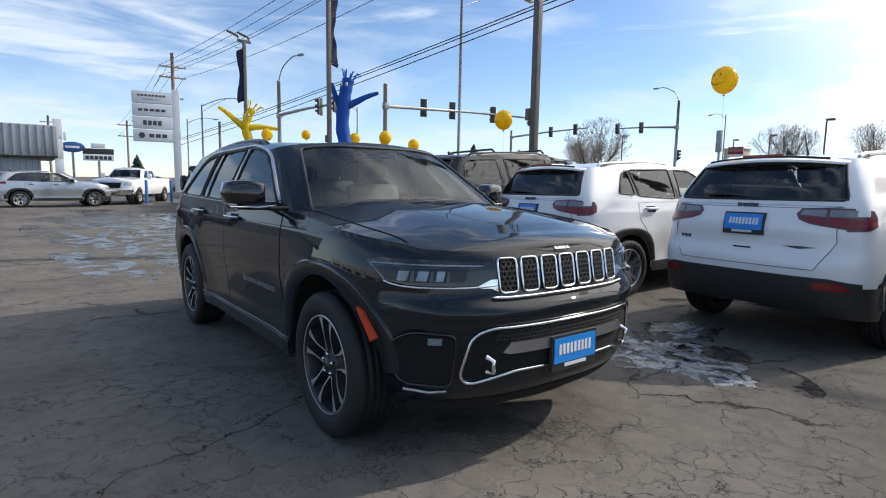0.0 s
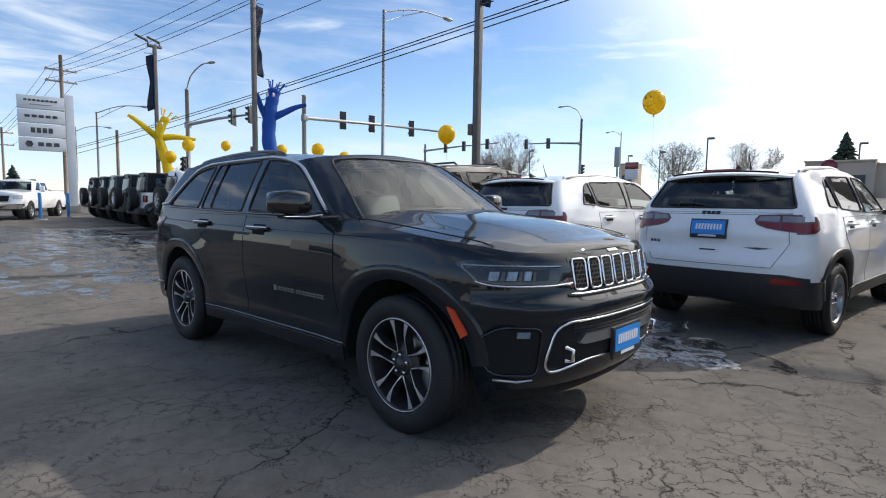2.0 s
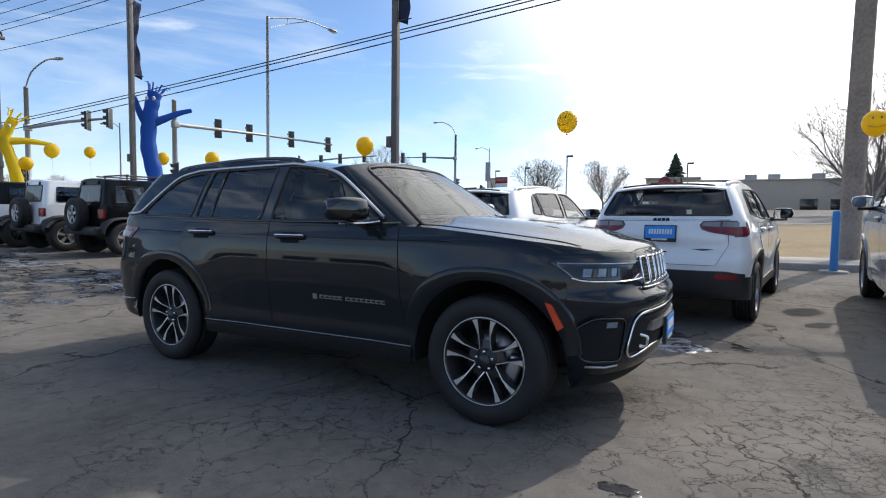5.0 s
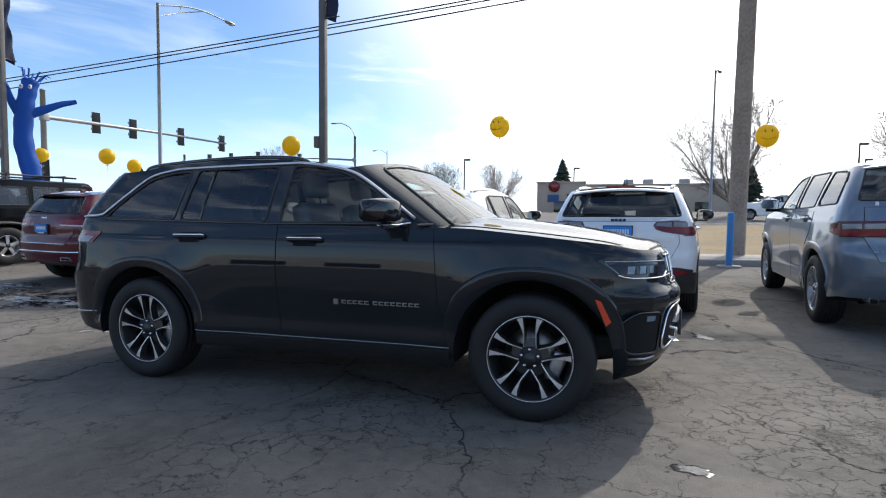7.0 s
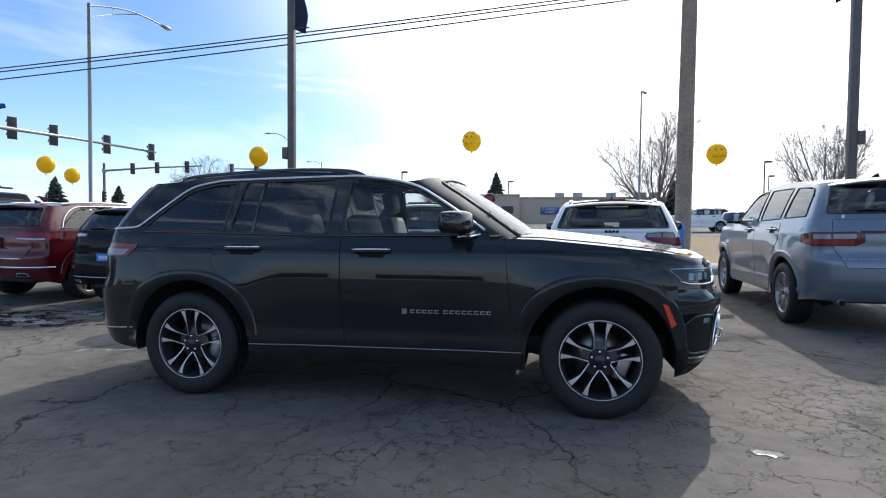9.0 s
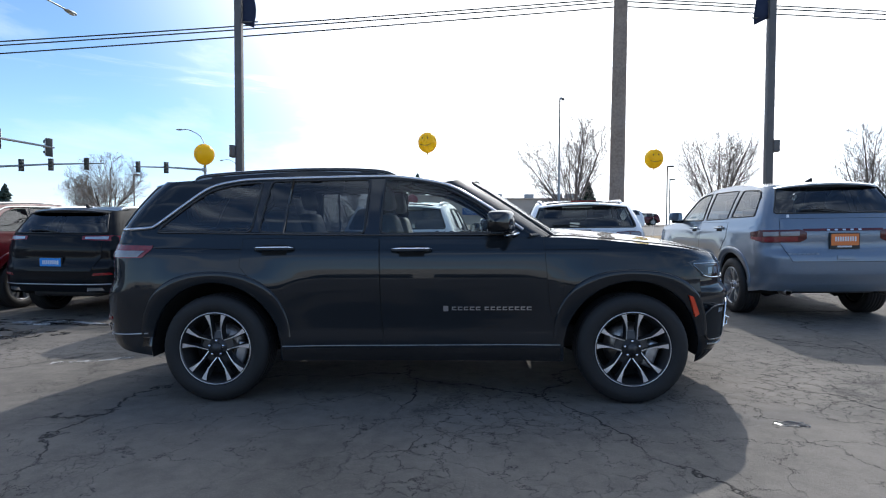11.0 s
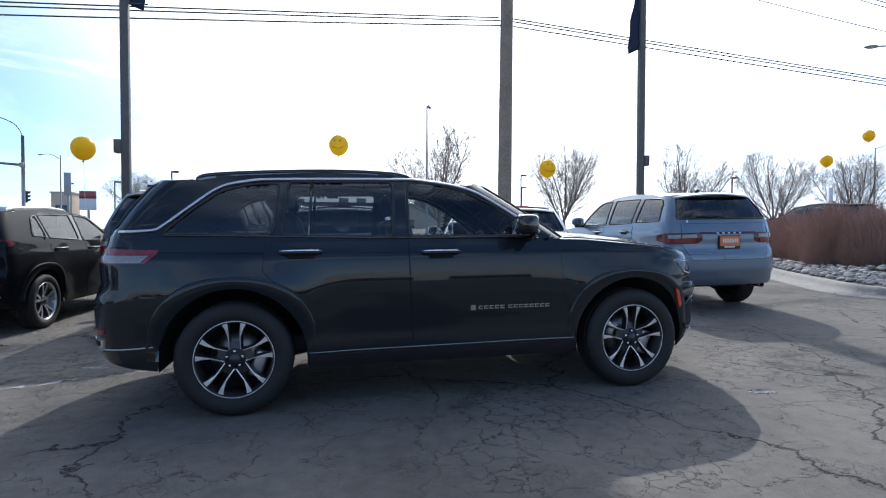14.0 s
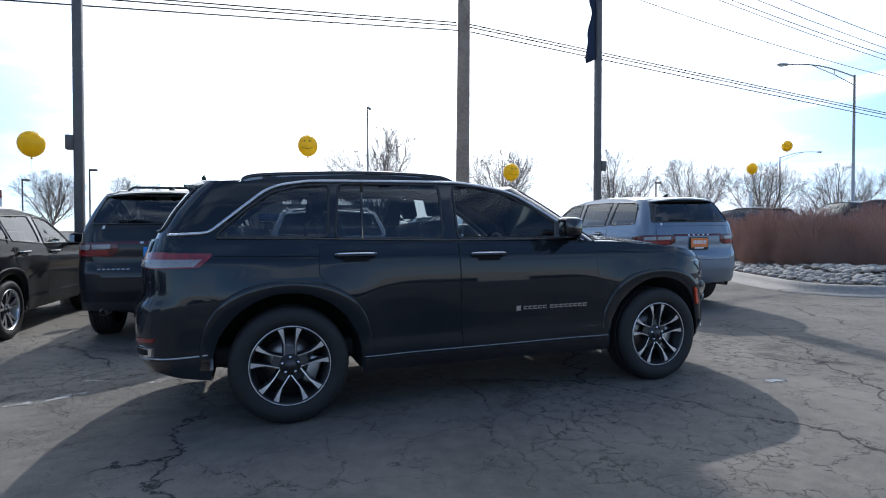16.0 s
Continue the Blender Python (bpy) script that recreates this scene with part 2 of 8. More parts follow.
PLATE_BLUE = mat("blue_plate", (0.02, 0.27, 0.74), 0.35, grain=(40, 0.3, (0.018, 0.22, 0.64)))
PLATE_ORANGE = mat("orange_plate", (0.80, 0.22, 0.05), 0.4, grain=(40, 0.3, (0.7, 0.18, 0.04)))
LETTER = mat("white_print", (0.8, 0.8, 0.8), 0.45, grain=(40, 0.3, (0.7, 0.7, 0.7)))
LETTER_DARK = mat("dark_print", (0.05, 0.055, 0.06), 0.45, grain=(30, 0.3, (0.08, 0.085, 0.09)))
POLE_BROWN = mat("bronze_pole_paint", (0.10, 0.092, 0.088), 0.5, 0.2, grain=(9, 0.6, (0.15, 0.135, 0.125)), bump=(60, 0.2))
GALV = mat("galvanised_steel", (0.36, 0.38, 0.39), 0.5, 0.7, grain=(12, 0.6, (0.25, 0.26, 0.27)), bump=(40, 0.1))
WOOD_POLE = mat("weathered_pole_wood", (0.36, 0.285, 0.225), 0.85, grain=(14, 0.9, (0.20, 0.15, 0.115)), bump=(50, 0.7))
BANNER = mat("dark_blue_banner_cloth", (0.010, 0.018, 0.05), 0.8, grain=(12, 0.5, (0.02, 0.03, 0.07)), bump=(9, 0.4))
SIGNAL = mat("signal_housing", (0.03, 0.03, 0.028), 0.5, grain=(10, 0.4, (0.05, 0.05, 0.045)))
LAMP_RED = glow("lit_red_signal", (1.0, 0.03, 0.02), 3.0)
LAMP_OFF = mat("unlit_signal_lens", (0.05, 0.045, 0.03), 0.25, coat=0.5)
YELLOW = thin("yellow_latex", (0.92, 0.66, 0.015), 0.30, 0.5)
YELLOW_CLOTH = thin("yellow_nylon", (0.84, 0.66, 0.02), 0.6, 0.5, (7, 0.6))
BLUE_CLOTH = thin("blue_nylon", (0.012, 0.12, 0.50), 0.6, 0.4, (7, 0.6))
BOLLARD = mat("bright_blue_post_paint", (0.03, 0.22, 0.55), 0.45, grain=(20, 0.6, (0.05, 0.17, 0.38)), bump=(60, 0.2))
CONCRETE = mat("kerb_concrete", (0.36, 0.335, 0.30), 0.9, grain=(16, 0.8, (0.24, 0.22, 0.195)), bump=(90, 0.5))
ROCK = mat("river_cobble", (0.36, 0.34, 0.31), 0.8, grain=(14, 0.8, (0.22, 0.20, 0.18)), bump=(60, 0.4), vary=0.35)
ROCK_STREWN = strewn("strewn_cobble", (0.36, 0.34, 0.31), (0.22, 0.20, 0.18))
BARK = mat("grey_brown_bark", (0.27, 0.22, 0.185), 0.9, grain=(8, 0.7, (0.13, 0.105, 0.085)))
TWIG = mat("fine_twigs", (0.25, 0.21, 0.18), 0.9, grain=(3, 0.6, (0.18, 0.15, 0.125)))
HEDGE = mat("russet_twigs", (0.42, 0.265, 0.21), 0.9, grain=(4, 0.8, (0.27, 0.165, 0.13)))
SPRUCE = mat("spruce_needles", (0.025, 0.045, 0.030), 0.85, grain=(3, 0.7, (0.045, 0.065, 0.05)))
STUCCO = mat("tan_stucco", (0.56, 0.46, 0.37), 0.9, grain=(1.5, 0.6, (0.48, 0.39, 0.31)), bump=(30, 0.3))
METAL_WALL = mat("ribbed_grey_cladding", (0.33, 0.35, 0.37), 0.45, 0.5, grain=(2, 0.5, (0.26, 0.27, 0.29)))
SIGN_WHITE = mat("sign_face", (0.66, 0.69, 0.72), 0.35, 0.1, grain=(3, 0.4, (0.58, 0.61, 0.64)))
SIGN_BLUE = mat("blue_sign", (0.03, 0.10, 0.30), 0.4, grain=(3, 0.4, (0.025, 0.08, 0.24)))
CABLE = mat("power_cable", (0.02, 0.02, 0.022), 0.6, grain=(3, 0.4, (0.04, 0.04, 0.042)))
PALE_WALL = mat("pale_painted_block_wall", (0.60, 0.59, 0.56), 0.85, grain=(3, 0.7, (0.50, 0.49, 0.46)), bump=(30, 0.3))


def asphalt_material():
    m = bpy.data.materials.new("old_cracked_asphalt")
    m.use_nodes = True
    n, l = m.node_tree.nodes, m.node_tree.links
    b = n["Principled BSDF"]
    co = n.new("ShaderNodeTexCoord")

    def noise_(scale, detail=5, rough=0.55, dist=0.0):
        t = n.new("ShaderNodeTexNoise")
        t.inputs["Scale"].default_value, t.inputs["Detail"].default_value = scale, detail
        t.inputs["Roughness"].default_value, t.inputs["Distortion"].default_value = rough, dist
        l.new(co.outputs["Object"], t.inputs["Vector"])
        return t

    def math_(op, a, c, clamp=False):
        t = n.new("ShaderNodeMath")
        t.operation, t.use_clamp = op, clamp
        for i, v in enumerate((a, c)):
            if isinstance(v, (int, float)):
                t.inputs[i].default_value = v
            else:
                l.new(v, t.inputs[i])
        return t.outputs[0]

    def range_(v, a, c, lo=0.0, hi=1.0):
        t = n.new("ShaderNodeMapRange")
        t.interpolation_type = "SMOOTHSTEP"
        l.new(v, t.inputs["Value"])
        for k, x in (("From Min", a), ("From Max", c), ("To Min", lo), ("To Max", hi)):
            t.inputs[k].default_value = x
        return t.outputs[0]

    def cracks(scale, width, wobble, stretch=(1, 1, 1)):
        mp, wob, ad, v = n.new("ShaderNodeMapping"), noise_(2.3 * scale ** 0.5, 7, 0.65), n.new("ShaderNodeMixRGB"), n.new("ShaderNodeTexVoronoi")
        ad.blend_type = "ADD"
        ad.inputs["Fac"].default_value = wobble
        mp.inputs["Scale"].default_value = stretch
        l.new(co.outputs["Object"], ad.inputs["Color1"])
        l.new(wob.outputs["Color"], ad.inputs["Color2"])
        l.new(ad.outputs[0], mp.inputs["Vector"])
        v.voronoi_dimensions, v.feature = "2D", "DISTANCE_TO_EDGE"
        v.inputs["Scale"].default_value = scale
        l.new(mp.outputs[0], v.inputs["Vector"])
        return range_(v.outputs["Distance"], 0.0, width, 1.0, 0.0)

    grit, mid, wide, patch_ = noise_(130, 3), noise_(9, 8, 0.62), noise_(0.55, 6, 0.6), noise_(0.22, 3)
    stone = n.new("ShaderNodeTexVoronoi")
    stone.inputs["Scale"].default_value = 85
    l.new(co.outputs["Object"], stone.inputs["Vector"])
    long_ = math_("MULTIPLY", cracks(0.42, 0.010, 0.9, (1.5, 0.8, 1)), range_(noise_(0.9, 3).outputs["Fac"], 0.36, 0.52))
    net = math_("MULTIPLY", cracks(1.9, 0.011, 0.75), range_(noise_(0.42, 3, 0.5).outputs["Fac"], 0.40, 0.52))
    fine = math_("MULTIPLY", cracks(6.0, 0.030, 0.35), range_(noise_(0.5, 4, 0.6, 0.4).outputs["Fac"], 0.50, 0.62))
    craze = math_("MULTIPLY", cracks(19.0, 0.07, 0.12), range_(noise_(0.8, 5, 0.65, 0.4).outputs["Fac"], 0.52, 0.66, 0.0, 0.6))
    crack = math_("MAXIMUM", math_("MAXIMUM", long_, net), math_("MAXIMUM", fine, craze))
    seal = math_("MULTIPLY", cracks(0.42, 0.05, 0.9, (1.5, 0.8, 1)), range_(noise_(0.7, 2).outputs["Fac"], 0.56, 0.68, 0, 0.55))
    r = n.new("ShaderNodeValToRGB")
    e = r.color_ramp.elements
    e[0].position, e[0].color = 0.34, (0.080, 0.073, 0.064, 1)
    e[1].position, e[1].color = 0.70, (0.225, 0.202, 0.174, 1)
    tone = math_("ADD", math_("MULTIPLY", wide.outputs["Fac"], 0.55), math_("MULTIPLY", mid.outputs["Fac"], 0.30))
    tone = math_("ADD", tone, math_("MULTIPLY", grit.outputs["Fac"], 0.18))
    l.new(tone, r.inputs["Fac"])
    spots = n.new("ShaderNodeMix")
    spots.data_type = "RGBA"
    spots.inputs["B"].default_value = (0.24, 0.225, 0.20, 1)
    l.new(r.outputs[0], spots.inputs["A"])
    l.new(range_(stone.outputs["Distance"], 0.30, 0.16, 0, 0.35), spots.inputs["Factor"])
    dark = n.new("ShaderNodeMix")
    dark.data_type = "RGBA"
    dark.inputs["B"].default_value = (0.014, 0.013, 0.012, 1)
    l.new(spots.outputs["Result"], dark.inputs["A"])
    l.new(math_("MAXIMUM", crack, seal), dark.inputs["Factor"])
    stain = n.new("ShaderNodeMix")
    stain.data_type = "RGBA"
    stain.inputs["B"].default_value = (0.035, 0.034, 0.033, 1)
    l.new(dark.outputs["Result"], stain.inputs["A"])
    l.new(range_(noise_(0.8, 6, 0.6, 0.6).outputs["Fac"], 0.60, 0.70, 0, 0.55), stain.inputs["Factor"])
    l.new(stain.outputs["Result"], b.inputs["Base Color"])
    l.new(range_(patch_.outputs["Fac"], 0.4, 0.7, 0.95, 0.80), b.inputs["Roughness"])
    b.inputs["Specular IOR Level"].default_value = 0.3
    h = math_("SUBTRACT", math_("ADD", math_("MULTIPLY", grit.outputs["Fac"], 0.35), math_("MULTIPLY", mid.outputs["Fac"], 0.8)), math_("MULTIPLY", crack, 2.2))
    bp = n.new("ShaderNodeBump")
    bp.inputs["Strength"].default_value, bp.inputs["Distance"].default_value = 0.6, 0.012
    l.new(h, bp.inputs["Height"])
    l.new(bp.outputs[0], b.inputs["Normal"])
    return m


ASPHALT = asphalt_material()
GRASS = mat("dormant_lawn", (0.30, 0.21, 0.105), 0.95, grain=(7, 0.9, (0.19, 0.15, 0.075)), bump=(60, 0.9))
DIRT = mat("planting_bed_soil", (0.13, 0.10, 0.075), 0.95, grain=(9, 0.8, (0.07, 0.055, 0.04)), bump=(40, 0.8))
ROAD = mat("street_asphalt", (0.11, 0.105, 0.10), 0.85, grain=(5, 0.7, (0.075, 0.072, 0.068)), bump=(60, 0.4))


def broken_film(name, dry, wet, scale, lo, hi, rough, bump):
    """A film of water or ice that lies in broken streaks; the asphalt shows between."""
    m = bpy.data.materials.new(name)
    m.use_nodes = True
    n, l = m.node_tree.nodes, m.node_tree.links
    b = n["Principled BSDF"]
    co, a, c, d = n.new("ShaderNodeTexCoord"), n.new("ShaderNodeTexNoise"), n.new("ShaderNodeTexNoise"), n.new("ShaderNodeTexNoise")
    for t, sc, det, dist in ((a, scale, 7, 0.5), (c, scale * 5, 6, 0.2), (d, 26, 5, 0.0)):
        t.inputs["Scale"].default_value, t.inputs["Detail"].default_value, t.inputs["Distortion"].default_value = sc, det, dist
        t.inputs["Roughness"].default_value = 0.62
        l.new(co.outputs["Object"], t.inputs["Vector"])
    mask, ro, mx, bp, tr, ms = n.new("ShaderNodeMapRange"), n.new("ShaderNodeMapRange"), n.new("ShaderNodeMix"), n.new("ShaderNodeBump"), n.new("ShaderNodeBsdfTransparent"), n.new("ShaderNodeMixShader")
    mask.interpolation_type = "SMOOTHSTEP"
    mask.inputs["From Min"].default_value, mask.inputs["From Max"].default_value = lo, hi
    ro.inputs["From Min"].default_value, ro.inputs["From Max"].default_value = 0.38, 0.62
    ro.inputs["To Min"].default_value, ro.inputs["To Max"].default_value = rough
    mx.data_type = "RGBA"
    mx.inputs["A"].default_value, mx.inputs["B"].default_value = (*wet, 1), (*dry, 1)
    bp.inputs["Strength"].default_value, bp.inputs["Distance"].default_value = bump, 0.01
    l.new(a.outputs["Fac"], mask.inputs["Value"])
    l.new(c.outputs["Fac"], ro.inputs["Value"])
    l.new(c.outputs["Fac"], mx.inputs["Factor"])
    l.new(mx.outputs["Result"], b.inputs["Base Color"])
    l.new(ro.outputs[0], b.inputs["Roughness"])
    l.new(d.outputs["Fac"], bp.inputs["Height"])
    l.new(bp.outputs[0], b.inputs["Normal"])
    l.new(mask.outputs[0], ms.inputs[0])
    l.new(tr.outputs[0], ms.inputs[1])
    l.new(b.outputs[0], ms.inputs[2])
    l.new(ms.outputs[0], n["Material Output"].inputs["Surface"])
    return m


WET = broken_film("wet_asphalt_film", (0.10, 0.095, 0.09), (0.022, 0.022, 0.023), 2.8, 0.48, 0.54, (0.05, 0.34), 0.14)
ICE = broken_film("thin_slush_ice", (0.44, 0.455, 0.48), (0.16, 0.165, 0.172), 5.0, 0.43, 0.51, (0.10, 0.5), 0.5)
LINE = broken_film("worn_parking_paint", (0.42, 0.41, 0.39), (0.28, 0.27, 0.255), 4.0, 0.44, 0.60, (0.7, 0.9), 0.3)

# ---- building helpers ----
def thing(name, label, category, m=None, group="", kind=""):
    ob = new(name)
    ob.empty_display_size = 0.2
    if m is not None:
        ob.matrix_world = m
    return tagged(ob, label, category, group, kind)


def mesh_of(name, verts, faces, material, smooth=True):
    me = bpy.data.meshes.new(name)
    me.from_pydata([tuple(map(float, v)) for v in verts], [], [tuple(map(int, f)) for f in faces])
    me.materials.append(material)
    if smooth:
        me.shade_smooth()
    me.validate()
    return me


def part(name, geo, material, parent=None, label="", smooth=True, at=None):
    """Links one mesh, (verts, faces), under a thing or part."""
    ob = new(name, mesh_of(name, geo[0], geo[1], material, smooth))
    if parent is not None:
        ob.parent = parent
    if at is not None:
        ob.matrix_local = at
    return tagged(ob, label)


def join(*geos):
    v, f = [], []
    for gv, gf in geos:
        k = len(v)
        v += [tuple(p) for p in gv]
        f += [tuple(i + k for i in q) for q in gf]
    return v, f


def moved(geo, m):
    return [tuple(m @ Vector(p)) for p in geo[0]], geo[1]


def mirrored(geo):
    return [(p[0], -p[1], p[2]) for p in geo[0]], [tuple(reversed(q)) for q in geo[1]]


def box(cx, cy, cz, sx, sy, sz, bev=0.0):
    """A box about its centre, its edges bevelled."""
    bm = bmesh.new()
    bmesh.ops.create_cube(bm, size=1)
    bmesh.ops.scale(bm, vec=(sx, sy, sz), verts=bm.verts)
    if bev:
        bmesh.ops.bevel(bm, geom=bm.edges[:], offset=min(bev, 0.45 * min(sx, sy, sz)), segments=2, profile=0.6, affect="EDGES")
    bmesh.ops.translate(bm, vec=(cx, cy, cz), verts=bm.verts)
    bm.verts.index_update()
    g = [tuple(v.co) for v in bm.verts], [tuple(v.index for v in f.verts) for f in bm.faces]
    bm.free()
    return g


def grid(P, close_u=False, close_v=False, flip=False):
    """Faces over a table of points P[u][v]."""
    nu, nv = len(P), len(P[0])
    v = [tuple(p) for row in P for p in row]
    f = []
    for i in range(nu if close_u else nu - 1):
        for j in range(nv if close_v else nv - 1):
            a, b = i * nv + j, ((i + 1) % nu) * nv + j
            c, d = ((i + 1) % nu) * nv + (j + 1) % nv, i * nv + (j + 1) % nv
            f.append((a, d, c, b) if flip else (a, b, c, d))
    return v, f


def lathe(profile, seg=48, axis="y"):
    """Turns a profile of (radius, along) about an axis."""
    P = []
    for i in range(seg):
        t = 2 * math.pi * i / seg
        c, s = math.cos(t), math.sin(t)
        if axis == "y":
            P.append([(r * c, h, r * s) for r, h in profile])
        elif axis == "x":
            P.append([(h, r * c, r * s) for r, h in profile])
        else:
            P.append([(r * c, r * s, h) for r, h in profile])
    return grid(P, close_u=True)


def tube(pts, r, seg=8, closed=False, squash=1.0):
    """A round bar along points; r one radius or one for each point."""
    pts = [Vector(p) for p in pts]
    n = len(pts)
    rs = r if isinstance(r, (list, tuple)) else [r] * n
    P, side = [], None
    for i, p in enumerate(pts):
        a = pts[i - 1] if (i > 0 or closed) else p
        b = pts[(i + 1) % n] if (i < n - 1 or closed) else p
        d = (b - a).normalized() if (b - a).length > 1e-9 else Vector((0, 0, 1))
        if side is None:
            side = d.orthogonal().normalized()
        side = (side - d * side.dot(d))
        side = side.normalized() if side.length > 1e-6 else d.orthogonal().normalized()
        up = d.cross(side)
        P.append([p + (side * math.cos(2 * math.pi * k / seg) + up * squash * math.sin(2 * math.pi * k / seg)) * rs[i] for k in range(seg)])
    v, f = grid(P, close_u=closed, close_v=True)
    if not closed:
        f.append(tuple(range(seg))[::-1])
        f.append(tuple(range((n - 1) * seg, n * seg)))
    return v, f


def sphere(cx, cy, cz, rx, ry, rz, nu=20, nv=12):
    P = []
    for i in range(nu):
        t = 2 * math.pi * i / nu
        P.append([(cx + rx * math.cos(t) * math.sin(math.pi * j / nv), cy + ry * math.sin(t) * math.sin(math.pi * j / nv), cz - rz * math.cos(math.pi * j / nv)) for j in range(nv + 1)])
    return grid(P, close_u=True)


def smooth_line(pts, n=40, closed=False):
    """Catmull-Rom through points of any dimension."""
    p = [np.array(q, float) for q in pts]
    k = len(p)
    out = []
    segs = k if closed else k - 1
    for s in range(segs):
        a = p[(s - 1) % k] if closed or s > 0 else p[0]
        b, c = p[s], p[(s + 1) % k]
        d = p[(s + 2) % k] if closed or s + 2 < k else p[-1]
        m = max(2, n // segs)
        for i in range(m):
            t = i / m
            out.append(0.5 * (2 * b + (c - a) * t + (2 * a - 5 * b + 4 * c - d) * t * t + (3 * b - a - 3 * c + d) * t ** 3))
    if not closed:
        out.append(p[-1])
    return [tuple(q) for q in out]


def lerp_table(tab, soft=0.03):
    xs, ys = np.array([a for a, _ in tab]), np.array([b for _, b in tab])

    def f(x):
        return float(np.interp(x - soft, xs, ys) + 2 * np.interp(x, xs, ys) + np.interp(x + soft, xs, ys)) / 4
    return f


def ground_z(x, y):
    """The lot's gentle fall, and the rise of the land across the street."""
    xx = min(max(x, -5.0), 9.0)
    z = 0.0119 * xx
    if x < -5:
        z = -0.0595 * max(0.0, 1 - (-5 - x) / 9.0)
    z += 0.006 * min(max(x - 3, 0), 6) + 0.012 * min(max(y - 0.5, 0), 10)
    if y > 14:
        z += 0.036 * min(y - 14, 52)
    return z


# ---- cars ----
class Shell:
    """A smooth closed outline at every height: two rounded ends and a barrelled side."""

    def __init__(s, hw, xf, xr, sf, sr, nf, nr, barrel):
        s.swell = []
        s.hw, s.xf, s.xr, s.sf, s.sr, s.nf, s.nr, s.barrel = lerp_table(hw, 0.014), lerp_table(xf, 0.016), lerp_table(xr), sf, sr, nf, nr, lerp_table(barrel, 0.2)

    def half(s, x, z):
        x = min(max(x, s.sr_(z)), s.sf_(z))
        h = s.hw(z) * s.barrel(x)
        for c, r, a, up in s.swell:
            h += up * math.exp(-((max(0.0, math.hypot((x - c) * 0.9, z - r) - a)) / 0.17) ** 2)
        return h

    def sf_(s, z):
        return s.sf(z) if callable(s.sf) else s.sf

    def sr_(s, z):
        return s.sr(z) if callable(s.sr) else s.sr

    def Y(s, x, z):
        h, sf, sr = s.half(x, z), s.sf_(z), s.sr_(z)
        if x > sf:
            return h * max(0.0, 1 - min(1, (x - sf) / (s.xf(z) - sf)) ** s.nf) ** (1 / s.nf)
        if x < sr:
            return h * max(0.0, 1 - min(1, (sr - x) / (sr - s.xr(z))) ** s.nr) ** (1 / s.nr)
        return h

    def XF(s, y, z):
        sf = s.sf_(z)
        h = s.half(sf, z)
        return sf + (s.xf(z) - sf) * max(0.0, 1 - min(1, abs(y) / h) ** s.nf) ** (1 / s.nf)

    def XR(s, y, z):
        sr = s.sr_(z)
        h = s.half(sr, z)
        return sr - (sr - s.xr(z)) * max(0.0, 1 - min(1, abs(y) / h) ** s.nr) ** (1 / s.nr)

    def at(s, a, z):
        """a: ('r', angle), ('s', fraction) or ('f', angle) -> x, y on the right side as positive y."""
        k, v = a
        sf, sr = s.sf_(z), s.sr_(z)
        if k == "s":
            x = sr + (sf - sr) * v
            return x, s.half(x, z)
        sn, cs = max(0, math.sin(v)), max(0, math.cos(v))
        if k == "r":
            return sr - (sr - s.xr(z)) * cs ** (2 / s.nr), s.half(sr, z) * sn ** (2 / s.nr)
        return sf + (s.xf(z) - sf) * cs ** (2 / s.nf), s.half(sf, z) * sn ** (2 / s.nf)


def side_pt(S, x, z, off=0.0):
    return (x, -(S.Y(x, z) + off), z)


def front_pt(S, y, z, off=0.0):
    return (S.XF(y, z) + off, y, z)


def rear_pt(S, y, z, off=0.0):
    return (S.XR(y, z) - off, y, z)


def column_range(poly, a):
    zs = []
    k = len(poly)
    for i in range(k):
        (x1, z1), (x2, z2) = poly[i], poly[(i + 1) % k]
        if abs(x1 - x2) > 1e-9 and min(x1, x2) - 1e-9 <= a <= max(x1, x2) + 1e-9:
            zs.append(z1 + (z2 - z1) * (a - x1) / (x2 - x1))
    return (min(zs), max(zs)) if zs else None


def patch(place, poly, na=14, nz=6, off=0.004, thick=0.012):
    """A raised panel of outline poly (a, z) laid on a surface by place(a, z, off)."""
    lo, hi = min(p[0] for p in poly), max(p[0] for p in poly)
    cols = sorted(set([round(lo + (hi - lo) * i / na, 5) for i in range(na + 1)] + [round(p[0], 5) for p in poly]))
    P, Q = [], []
    for a in cols:
        a2 = min(max(a, lo + 1e-4), hi - 1e-4)
        r = column_range(poly, a2)
        if not r:
            continue
        zs = [r[0] + (r[1] - r[0]) * j / nz for j in range(nz + 1)]
        P.append([place(a2, z, off) for z in zs])
        Q.append([place(a2, z, off - thick) for z in zs])
    top = grid(P)
    walls = [grid([[p, q] for p, q in zip([r[e] for r in P], [r[e] for r in Q])]) for e in (0, -1)]
    ends = [grid([[p, q] for p, q in zip(P[e], Q[e])]) for e in (0, -1)]
    return join(top, *walls, *ends)


